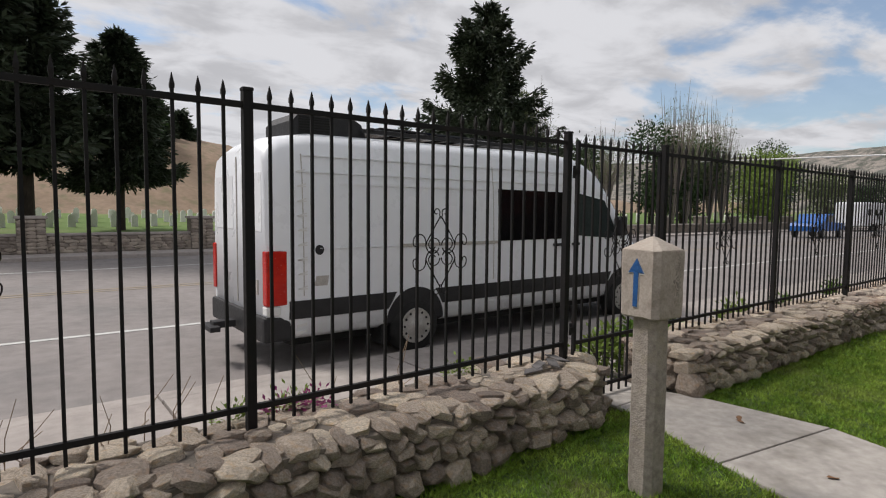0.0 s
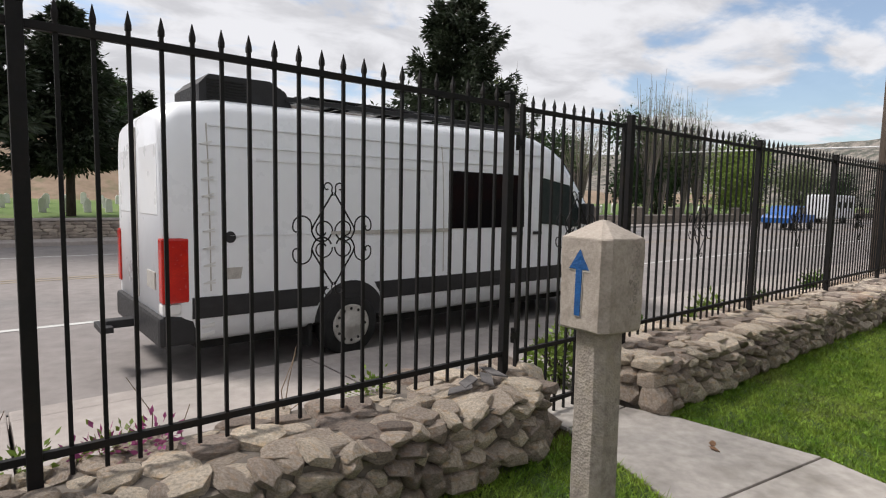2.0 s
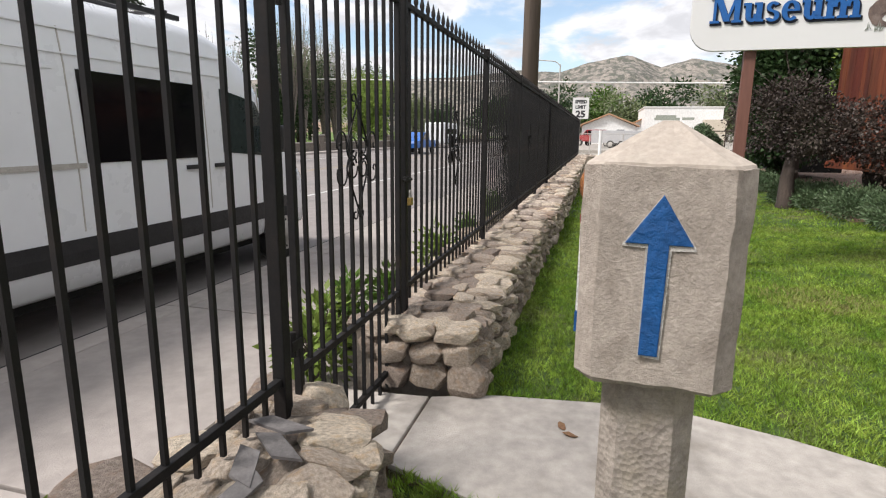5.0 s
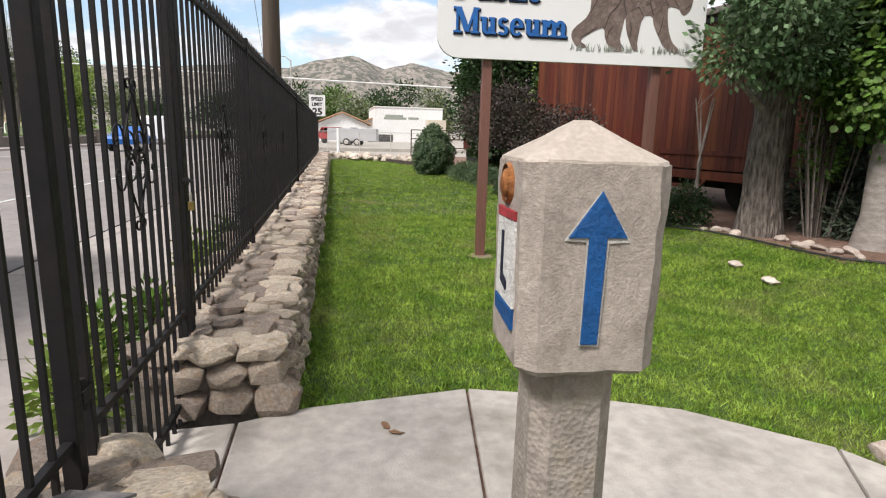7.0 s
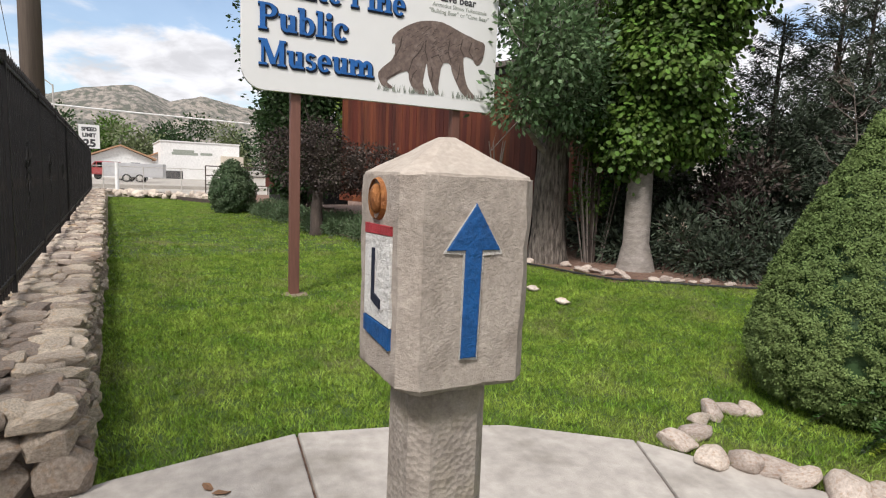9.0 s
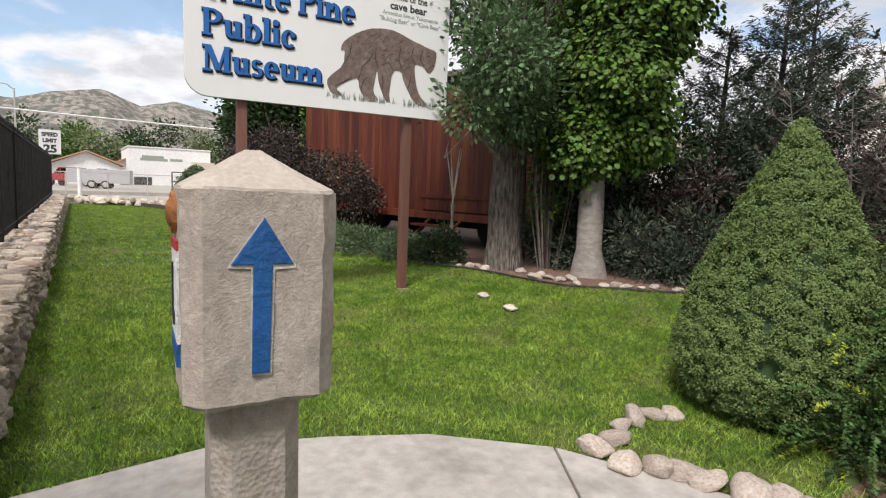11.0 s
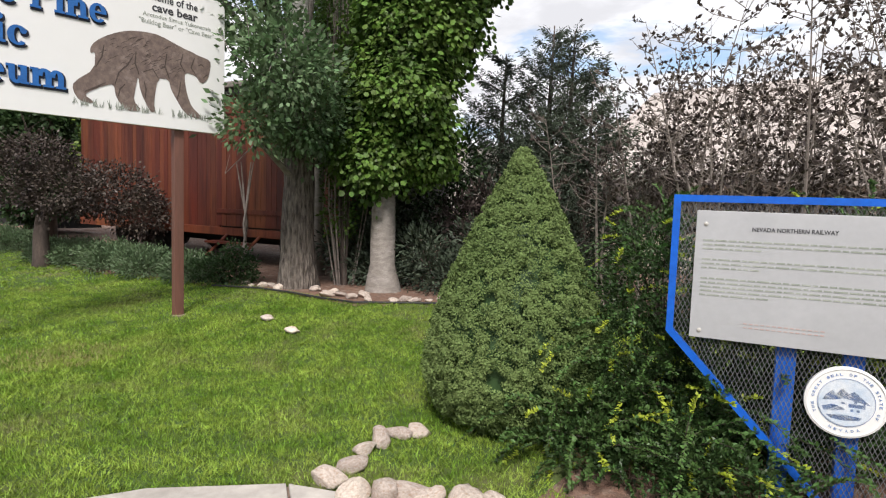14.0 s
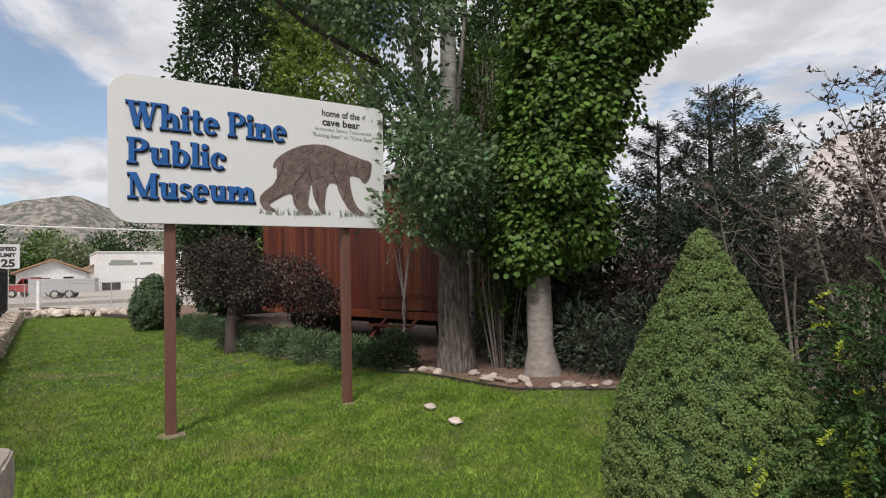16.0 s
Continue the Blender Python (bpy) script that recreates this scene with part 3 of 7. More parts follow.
scroll_me = bpy.data.meshes.new("scroll")
b = bmesh.new()
for sx in (-1, 1):
    for sz in (-1, 1):
        fl = lambda pts: [(sx * x, -0.012, sz * z) for x, _, z in pts]
        tube(b, fl([(0.004, 0, 0.235), (0.06, 0, 0.15), (0.112, 0, 0.07), (0.122, 0, 0.045), (0.112, 0, 0.02)] + spiral(0.062, 0.042, 0.055, 0.05, -25, -160, 8)), 0.0045, 5)
        tube(b, fl(spiral(0.062, 0.045, 0.056, 0.02, 185, -150, 16)), 0.004, 5)
        tube(b, fl([(0.004, 0, 0.22)] + spiral(0.036, 0.262, 0.03, 0.01, 215, -120, 9)), 0.004, 5)
        tube(b, fl([(0.122, 0, 0.05)] + spiral(0.176, 0.068, 0.054, 0.046, 180, 0, 10) + spiral(0.2, 0.058, 0.022, 0.01, 0, -230, 7)), 0.004, 5)
b.to_mesh(scroll_me)
b.free()
scroll_me.materials.append(M_iron)
RAIL_LO, RAIL_HI = 0.53, 2.145


def child(name, me, parent, m):
    o = new(name, me)
    o.parent = parent
    o.matrix_basis = m
    return o


def fence_panel(x0, x1, zlo=RAIL_LO, scroll=True, npick=19):
    e = thing("iron_fence", "black wrought-iron fence bay with pointed pickets and scrollwork", "fence", (x0, FENCE_Y, 0), group="bays of the iron fence")
    L = x1 - x0
    fence_post(e, 0.0, 0.02 if abs(x0 - 4.93) < 0.01 else 0.2)
    if abs(x1 - 3.55) < 0.01:
        fence_post(e, L, 0.02)
    part("top_rail", box(0.024, L - 0.024, -0.014, 0.014, RAIL_HI - 0.016, RAIL_HI + 0.016, 0.003), M_iron, e)
    part("bottom_rail", box(0.024, L - 0.024, -0.014, 0.014, zlo - 0.016, zlo + 0.016, 0.003), M_iron, e)
    for i in range(npick):
        child("picket", picket_me, e, Matrix.Translation((L * (i + 1) / (npick + 1), 0, RAIL_LO)))
    if scroll:
        child("scrollwork", scroll_me, e, Matrix.Translation((L / 2, 0, 1.33)))
    return e


def fence_post(e, x, z0=0.2, top=2.235):
    o = part("post", box(x - 0.026, x + 0.026, -0.026, 0.026, z0, top - 0.02, 0.005), M_iron, e)
    part("cap", box(x - 0.029, x + 0.029, -0.029, 0.029, top - 0.02, top, 0.006), M_iron, o)


GATE_X0, GATE_X1 = 3.6, 4.92
POSTS = [-6.58, -4.05, -1.52, 1.01, 3.55] + [4.93 + 2.45 * i for i in range(13)]
for x0, x1 in zip(POSTS, POSTS[1:]):
    if x0 != 3.55:
        fence_panel(x0, x1, npick=20 if x1 < 4 else 19)
gate = thing("iron_gate", "closed black wrought-iron pedestrian gate with scrollwork", "gate", (3.66, FENCE_Y, 0.02))
GW = 1.2
part("stile", box(0, 0.03, -0.015, 0.015, 0.0, 2.15, 0.003), M_iron, gate)
part("stile", box(GW - 0.03, GW, -0.015, 0.015, 0.0, 2.15, 0.003), M_iron, gate)
for z in (0.08, 0.5, 2.12):
    part("rail", box(0.03, GW - 0.03, -0.014, 0.014, z - 0.015, z + 0.015, 0.003), M_iron, gate)
gp = bmesh.new()
bx(gp, -0.008, 0.008, -0.008, 0.008, -0.02, 2.17)
bmesh.ops.create_cone(gp, segments=4, radius1=0.015, radius2=0.002, depth=0.055, matrix=Matrix.Translation((0, 0, 2.19)) @ pose(0, 0, 0, 0, 0, 45))
gp_me = bpy.data.meshes.new("picket")
gp.to_mesh(gp_me)
gp.free()
gp_me.materials.append(M_iron)
for i in range(10):
    child("picket", gp_me, gate, Matrix.Translation((GW * (i + 1) / 11, 0, 0)))
child("scrollwork", scroll_me, gate, Matrix.Translation((GW / 2, 0, 1.31)))
for z in (0.62, 1.9):
    hb = rod(bmesh.new(), (-0.025, 0, z - 0.05), (-0.025, 0, z + 0.05), 0.014)
    bx(hb, -0.06, 0.02, -0.02, -0.014, z - 0.02, z + 0.02)
    part("hinge", hb, M_iron, gate, smooth=False)
lb = box(GW - 0.02, GW + 0.04, -0.05, -0.03, 1.14, 1.18, 0.004)
rod(lb, (GW - 0.07, -0.045, 1.16), (GW + 0.09, -0.045, 1.16), 0.009)
part("latch", lb, M_iron, gate)
pad = thing("padlock", "small brass padlock hanging from the gate latch", "padlock", (4.93, 2.975, 1.03))
part("body", box(-0.02, 0.02, -0.012, 0.012, 0, 0.045, 0.004), material("brass", (0.5, 0.36, 0.12), (0.4, 0.28, 0.1), 20, 0.4, metal=0.8), pad)
part("shackle", tube(bmesh.new(), [(-0.013, 0, 0.045), (-0.013, 0, 0.075)] + spiral(0, 0.075, 0.013, 0.013, 180, 0, 8) + [(0.013, 0, 0.045)], 0.004, 6), M_steel, pad)

# ---- concrete marker ----
marker = thing("concrete_marker", "weathered concrete trail marker with a blue arrow and painted side panel", "marker post", (2.869, 1.811, 0.0), -4.6)
HW = 0.129


def oct_ring(bm, hw, ch, z):
    return [bm.verts.new((x, y, z)) for x, y in ((-hw, -hw + ch), (-hw + ch, -hw), (hw - ch, -hw), (hw, -hw + ch), (hw, hw - ch), (hw - ch, hw), (-hw + ch, hw), (-hw, hw - ch))]


def rings_mesh(rings, bm):
    for a, b_ in zip(rings, rings[1:]):
        for k in range(len(a)):
            bm.faces.new((a[k], a[(k + 1) % len(a)], b_[(k + 1) % len(a)], b_[k]))
    bm.faces.new(rings[0])
    bm.faces.new(rings[-1])
    return bm


b = bmesh.new()
rings_mesh([oct_ring(b, 0.084, 0.034, -0.3), oct_ring(b, 0.08, 0.033, 1.035)], b)
bmesh.ops.subdivide_edges(b, edges=b.edges, cuts=3, use_grid_fill=True)
part("shaft", wobble(b, 0.004, 14), M_aggr, marker)
b = bmesh.new()
rings_mesh([oct_ring(b, HW - 0.006, 0.03, 1.022), oct_ring(b, HW, 0.032, 1.03), oct_ring(b, HW + 0.002, 0.03, 1.395)], b)
bmesh.ops.subdivide_edges(b, edges=b.edges, cuts=8, use_grid_fill=True)
head = part("head", wobble(wobble(b, 0.003, 18), 0.0026, 60), M_mark, marker, smooth=True)
head.data.set_sharp_from_angle(angle=radians(30))
b = bmesh.new()
rings_mesh([oct_ring(b, HW, 0.03, 1.39), oct_ring(b, HW - 0.002, 0.032, 1.4), oct_ring(b, 0.014, 0.005, 1.468)], b)
bmesh.ops.subdivide_edges(b, edges=b.edges, cuts=4, use_grid_fill=True)
part("cap", wobble(wobble(b, 0.003, 18), 0.0025, 50), M_cap, marker, "pale pyramidal concrete cap")
FACE = Matrix(((0, 0, -1, -HW - 0.003), (-1, 0, 0, 0), (0, 1, 0, 0), (0, 0, 0, 1)))  # outline drawn as seen on the -x face
part("arrow_edge", turned(wobble(prism([(-0.019, 1.079), (0.017, 1.078), (0.022, 1.264), (0.058, 1.266), (0.056, 1.272), (0.004, 1.353), (-0.052, 1.272), (-0.054, 1.267), (-0.018, 1.264)], -0.004, 0.0015), 0.003, 60), FACE @ Matrix.Translation((-0.006, 0, 0))), M_chip, marker, "pale chipped edge of the arrow")
part("arrow", turned(prism([(-0.016, 1.083), (0.014, 1.083), (0.018, 1.272), (0.054, 1.272), (0.004, 1.352), (-0.05, 1.272), (-0.014, 1.272)], -0.004, 0.004, 0.002), FACE @ Matrix.Translation((-0.006, 0, 0))), M_arrow, marker, "blue painted arrow pointing up")
rp = random.Random(8)
b = bmesh.new()
for k in range(150):
    z_ = rp.uniform(1.09, 1.375)
    x_ = 0.05 + rp.gauss(0, 0.017)
    s_ = rp.uniform(0.003, 0.0075)
    bmesh.ops.create_icosphere(b, subdivisions=1, radius=1, matrix=pose(x_, -HW - 0.001, z_, 0, rp.uniform(0, 90), 0) @ Matrix.Diagonal((s_, s_ * 0.55, s_ * rp.uniform(0.7, 1.4), 1)))
tagged(part("rough_patch", b, M_aggr, marker, "rough weathered patch of exposed aggregate"), kind="stuff")
LFACE = Matrix(((-1, 0, 0, 0), (0, 0, 1, HW + 0.003), (0, 1, 0, 0), (0, 0, 0, 1)))
panel = part("panel", turned(prism([(-0.06, 1.13), (0.075, 1.13), (0.075, 1.29), (-0.06, 1.285)], -0.004, 0.003, 0.002), LFACE), M_mwhite, marker, "white painted panel")
part("band", turned(prism([(-0.06, 1.286), (0.075, 1.291), (0.075, 1.307), (-0.06, 1.305)], -0.004, 0.004, 0.001), LFACE), M_mred, marker, "red band")
part("band", turned(prism([(-0.06, 1.098), (0.075, 1.09), (0.075, 1.128), (-0.06, 1.128)], -0.004, 0.004, 0.001), LFACE), M_arrow, marker, "blue band")
part("letter", turned(prism([(-0.013, 1.165), (0.032, 1.155), (0.032, 1.172), (-0.001, 1.18), (-0.001, 1.262), (-0.013, 1.262)], 0.003, 0.006), LFACE), M_navy, marker, "dark letter L")
b = bmesh.new()
bmesh.ops.create_cone(b, segments=28, radius1=0.042, radius2=0.036, depth=0.014)
bmesh.ops.create_uvsphere(b, u_segments=16, v_segments=8, radius=0.024, matrix=Matrix.Translation((0, 0, 0.004)) @ Matrix.Diagonal((0.8, 1.15, 0.5, 1)))
part("medallion", turned(b, LFACE @ Matrix.Translation((0.0, 1.352, 0.0))), M_copper, marker, "round embossed copper medallion", True)

# ---- museum sign ----
SIGN = thing("museum_sign", "large white museum sign with blue raised letters on brown posts", "sign", (8.46, -0.53, 0.0), -3.0)
# local frame: y runs along the board, -x is the face
for yy in (1.02, -1.06):
    zb = float(gz(8.45, yy - 0.53)) - 0.3
    part("post", box(0.0, 0.1, yy - 0.055, yy + 0.055, zb, 2.6 if yy > 0 else 3.4, 0.006), M_post, SIGN, "brown painted steel post")
SF = Matrix(((0, 0, -1, -0.03), (-1, 0, 0, 0), (0, 1, 0, 0), (0, 0, 0, 1)))  # (right, up, out) seen from the lawn


def arc(cx, cy, r, a0, a1, k=6):
    return [(cx + r * math.cos(radians(a0 + (a1 - a0) * i / k)), cy + r * math.sin(radians(a0 + (a1 - a0) * i / k))) for i in range(k + 1)]


x0, x1, z0, z1 = -1.62, 1.60, 2.31, 3.93
out = arc(x0 + 0.24, z0 + 0.24, 0.24, 180, 270) + arc(x1 - 0.1, z0 + 0.1, 0.1, 270, 360) + arc(x1 - 0.1, z1 - 0.1, 0.1, 0, 90) + arc(x0 + 0.24, z1 - 0.24, 0.24, 90, 180)
part("board", turned(prism(out, -0.03, 0.02, 0.004), SF), M_sign, SIGN)


def letters(name, text, x, z, size, mat, parent, m, ext=0.012, bold=0.0, sx=1.0, fit=0.0, label=""):
    cu = bpy.data.curves.new(name, "FONT")
    cu.body, cu.size, cu.extrude, cu.offset, cu.resolution_u = text, size, ext, bold, 3
    tmp = new(name, cu)
    me = bpy.data.meshes.new_from_object(tmp.evaluated_get(bpy.context.evaluated_depsgraph_get()))
    bpy.data.objects.remove(tmp)
    c = np.array([v.co for v in me.vertices])
    if fit:
        sx = fit / (c[:, 0].max() - c[:, 0].min())
        x -= c[:, 0].min() * sx
    me.transform(m @ Matrix.Translation((x, z, 0)) @ Matrix.Diagonal((sx, 1, 1, 1)))
    me.materials.clear()
    ob = obj(name, me, mat, parent)
    return tagged(ob, label) if label else ob


SFL = SF @ lay(0.022)
ST, TH, SV = 0.2, 0.085, 0.075  # stem, thin stroke and serif of the slab letters


def rect(x0, y0, x1, y1):
    return [(x0, y0), (x1, y0), (x1, y1), (x0, y1)]


def bowl(cx, cy, rx, ry, tx, ty, a0, a1, k=22):
    ang = [radians(a0 + (a1 - a0) * i / k) for i in range(k + 1)]
    o = [(cx + rx * math.cos(a), cy + ry * math.sin(a)) for a in ang]
    i = [(cx + (rx - tx) * math.cos(a), cy + (ry - ty) * math.sin(a)) for a in ang]
    return [[o[n], o[n + 1], i[n + 1], i[n]] for n in range(k)]


def stem(x, h, foot=3, head=1, y0=0.0):
    """An upright with serifs: foot and head are bits, 1 left, 2 right."""
    out = [rect(x, y0, x + ST, h)]
    for bits, z in ((foot, y0), (head, h - TH)):
        if bits:
            out.append(rect(x - (SV if bits & 1 else 0), z, x + ST + (SV if bits & 2 else 0), z + TH))
    return out


def slant(x0, y0, x1, y1, w):
    return [(x0, y0), (x0 + w, y0), (x1 + w, y1), (x1, y1)]


def slab_glyph(c):
    """Outlines of one slab-serif letter in a cap height of 1, and its advance."""
    arch = lambda x: bowl(x, 0.38, 0.25, 0.29, 0.2, 0.12, 0, 180)
    if c == "W":
        return [slant(0.3, 0, 0.08, 1, 0.21), slant(0.36, 0, 0.56, 0.95, 0.1), slant(0.72, 0, 0.5, 1, 0.21), slant(0.8, 0, 1.03, 1, 0.1), rect(0, 1 - TH, 0.38, 1), rect(0.43, 1 - TH, 0.8, 1), rect(0.92, 1 - TH, 1.24, 1)], 1.26
    if c == "M":
        return stem(0.06, 1, 3, 1)[1:] + [rect(0.1, 0, 0.2, 1), slant(0.48, 0.05, 0.1, 1, 0.24), slant(0.56, 0.05, 0.88, 1, 0.1), *stem(0.85, 1, 3, 2)], 1.17
    if c == "P":
        return stem(0.08, 1, 3, 1) + bowl(0.38, 0.735, 0.36, 0.265, 0.2, 0.085, -90, 90) + [rect(0.2, 0.915, 0.39, 1), rect(0.2, 0.47, 0.39, 0.555)], 0.79
    if c in "hn":
        return stem(0.08, 1 if c == "h" else 0.66, 3, 1) + arch(0.46) + stem(0.51, 0.4, 3, 0), 0.81
    if c == "m":
        return stem(0.08, 0.66, 3, 1) + arch(0.46) + stem(0.51, 0.4, 3, 0) + arch(0.88) + stem(0.93, 0.4, 3, 0), 1.24
    if c == "u":
        return [rect(0.08, 0.27, 0.28, 0.66), rect(0.0, 0.66 - TH, 0.28, 0.66), *bowl(0.33, 0.28, 0.25, 0.29, 0.2, 0.12, 180, 360), *stem(0.46, 0.66, 2, 1)], 0.76
    if c in "il":
        return stem(0.08, 0.66 if c == "i" else 1, 3, 1) + (bowl(0.17, 0.87, 0.12, 0.12, 0.115, 0.115, 0, 360) if c == "i" else []), 0.38
    if c == "t":
        return [rect(0.12, 0.1, 0.32, 0.9), rect(0, 0.58, 0.46, 0.66), *bowl(0.34, 0.17, 0.22, 0.18, 0.19, 0.09, 180, 320)], 0.52
    if c == "b":
        return stem(0.08, 1, 0, 1) + bowl(0.38, 0.33, 0.31, 0.35, 0.2, 0.09, 0, 360), 0.74
    if c == "e":
        return bowl(0.33, 0.33, 0.31, 0.35, 0.19, 0.09, 0, 318) + [rect(0.14, 0.31, 0.62, 0.385)], 0.69
    if c == "c":
        return bowl(0.33, 0.33, 0.31, 0.35, 0.2, 0.09, 38, 318) + bowl(0.5, 0.5, 0.1, 0.1, 0.095, 0.095, 0, 360), 0.66
    if c == "s":
        return bowl(0.27, 0.49, 0.22, 0.18, 0.15, 0.09, 25, 270) + bowl(0.27, 0.18, 0.24, 0.2, 0.16, 0.09, -155, 90), 0.56
    return [], 0.34


def slab_text(text, x, z, w, h, mat, grow, z0, z1, label):
    """A line of raised letters w wide and h high, one mesh a letter."""
    adv = sum(slab_glyph(c)[1] for c in text)
    sx = w / adv
    for c in text:
        polys, a = slab_glyph(c)
        bm = bmesh.new()
        for k, poly in enumerate(polys):
            cx = sum(p[0] for p in poly) / len(poly)
            pts = [(x + p[0] * sx, z + p[1] * h) for p in poly]
            if grow:
                mx, mz = sum(p[0] for p in pts) / len(pts), sum(p[1] for p in pts) / len(pts)
                pts = [(p[0] + grow * (1 if p[0] > mx else -1), p[1] + grow * (1 if p[1] > mz else -1)) for p in pts]
            prism(pts, z0, z1 + 0.0001 * (k % 5), bm=bm)
        if polys:
            part("letter", turned(bm, SF), mat, SIGN, label)
        bm = None
        x += a * sx


for text, x, z, w, h in (("White Pine", -1.46, 3.35, 1.74, 0.285), ("Public", -1.45, 2.955, 1.02, 0.28), ("Museum", -1.44, 2.58, 1.33, 0.275)):
    slab_text(text, x + 0.012, z - 0.014, w, h, M_navy, 0.008, 0.02, 0.03, "dark edge of a raised letter")
    slab_text(text, x, z, w, h, M_blue, 0.0, 0.03, 0.042, "blue raised letter")
letters("lettering", "home of the", 0.74, 3.74, 0.12, M_ink, SIGN, SFL, 0.002, 0.002, fit=0.52)
letters("lettering", "cave bear", 0.74, 3.62, 0.13, M_ink, SIGN, SFL, 0.002, 0.003, fit=0.52)
letters("lettering", "Arctodus Simus Yukonensis", 0.64, 3.545, 0.07, M_gpaint, SIGN, SFL, 0.002, 0.0, fit=0.78)
letters("lettering", '"Bulldog Bear" or "Cave Bear"', 0.60, 3.465, 0.075, M_gpaint, SIGN, SFL, 0.002, 0.0, fit=0.86)
BEAR = [(0.21, 2.49), (0.09, 2.5), (0.03, 2.6), (0.04, 2.68), (0.23, 2.84), (0.24, 3.02), (0.19, 2.99), (0.2, 3.07), (0.27, 3.15), (0.39, 3.23), (0.54, 3.3), (0.72, 3.33), (0.87, 3.33), (1.14, 3.24), (1.24, 3.22), (1.29, 3.2), (1.45, 3.17), (1.45, 3.08), (1.42, 2.95), (1.36, 2.89), (1.32, 2.9), (1.28, 2.96), (1.15, 2.98), (1.15, 2.87), (1.18, 2.72), (1.23, 2.6), (1.33, 2.52), (1.32, 2.47), (1.15, 2.51), (1.0, 2.75), (0.97, 2.87), (0.85, 2.86), (0.81, 2.58), (0.83, 2.49), (0.77, 2.48), (0.67, 2.69), (0.65, 2.86), (0.62, 2.7), (0.6, 2.58), (0.69, 2.48), (0.53, 2.46), (0.43, 2.58), (0.41, 2.72), (0.32, 2.69), (0.17, 2.6), (0.14, 2.56), (0.21, 2.52)]
BEAR = [(a[0] * f + b[0] * (1 - f), a[1] * f + b[1] * (1 - f)) for a, b in zip(BEAR, BEAR[1:] + BEAR[:1]) for f in (0.78, 0.22)]
part("painting", turned(prism([((x - 0.75) * 1.04 + 0.69, (z - 2.48) * 1.05 + 2.47) for x, z in BEAR], 0.0, 0.003), SFL), M_bear, SIGN, "brown painted animal shape")
rs_ = random.Random(17)
gb = bmesh.new()


def stroke(pts, w):
    """A tapering brush stroke along points of the painting."""
    q = [Vector(((x - 0.75) * 1.04 + 0.69, (z - 2.48) * 1.05 + 2.47)) for x, z in pts]
    up, down = [], []
    for i, c in enumerate(q):
        d = (q[min(i + 1, len(q) - 1)] - q[max(i - 1, 0)]).normalized()
        o = Vector((-d.y, d.x)) * w * (0.3 + 0.7 * math.sin(math.pi * (i + 0.4) / (len(q) - 0.2)))
        up.append(tuple(c + o))
        down.append(tuple(c - o))
    prism(up + down[::-1], 0.003, 0.0045, bm=gb)


for pts in ([(0.42, 2.72), (0.46, 2.85), (0.55, 2.95), (0.6, 3.05)], [(0.66, 2.86), (0.62, 2.98), (0.63, 3.1)], [(0.86, 2.86), (0.8, 2.95), (0.7, 2.9)], [(0.98, 2.87), (0.93, 3.0), (0.95, 3.14)],
            [(1.15, 2.98), (1.1, 3.06), (1.13, 3.18)], [(1.28, 2.97), (1.22, 3.04), (1.26, 3.16)], [(1.3, 3.08), (1.34, 3.1), (1.37, 3.08)], [(1.36, 2.95), (1.4, 2.99), (1.43, 3.0)],
            [(0.24, 2.86), (0.3, 2.98), (0.32, 3.1)], [(0.45, 2.6), (0.47, 2.68), (0.52, 2.74)], [(1.06, 2.66), (1.09, 2.76), (1.1, 2.86)], [(0.72, 2.62), (0.73, 2.72), (0.71, 2.8)], [(0.14, 2.6), (0.24, 2.66), (0.33, 2.72)]):
    stroke(pts, 0.008)
for i in range(70):
    x, z = rs_.uniform(0.32, 1.15), rs_.uniform(2.92, 3.26)
    if z < 3.3 - 0.9 * (x - 0.75) ** 2:
        stroke([(x, z), (x - 0.03, z - 0.012), (x - 0.055, z - 0.035)], 0.0035)
tagged(part("painted_fur", turned(gb, SFL), material("dark_brown_paint", (0.07, 0.05, 0.043), (0.05, 0.036, 0.03), 16, 0.7), SIGN, "dark painted outlines and fur"), kind="stuff")
gb = bmesh.new()
r_ = np.random.default_rng(4)
for i in range(90):
    gx_, hh = r_.uniform(-0.08, 1.42), r_.uniform(0.03, 0.09)
    prism([(gx_, 2.455 + r_.uniform(-0.02, 0.03)), (gx_ + 0.014, 2.46), (gx_ + r_.uniform(-0.03, 0.04), 2.46 + hh)], 0.003, 0.005, bm=gb)
tagged(part("painted_grass", turned(gb, SFL), M_gpaint, SIGN, "grey painted grass strokes"), kind="stuff")

# ---- delivery van ----
van = thing("van", "tall white delivery van with black side band parked at the kerb", "van", (2.04, 6.83, -0.2))
VL, VW = 7.35, 1.0


def van_top(x):
    return float(np.interp(x, [0, 0.15, 0.5, 4.6, 5.15, 5.65, 6.15, 6.48, 6.68, 7.0, 7.2, 7.35], [2.46, 2.6, 2.68, 2.72, 2.68, 2.5, 2.0, 1.62, 1.42, 1.22, 1.08, 0.85]))


def van_half(x):
    return float(np.interp(x, [0, 0.2, 0.6, 5.6, 6.4, 7.0, 7.25, 7.35], [0.93, 0.98, 1.0, 1.0, 0.97, 0.88, 0.72, 0.55]))


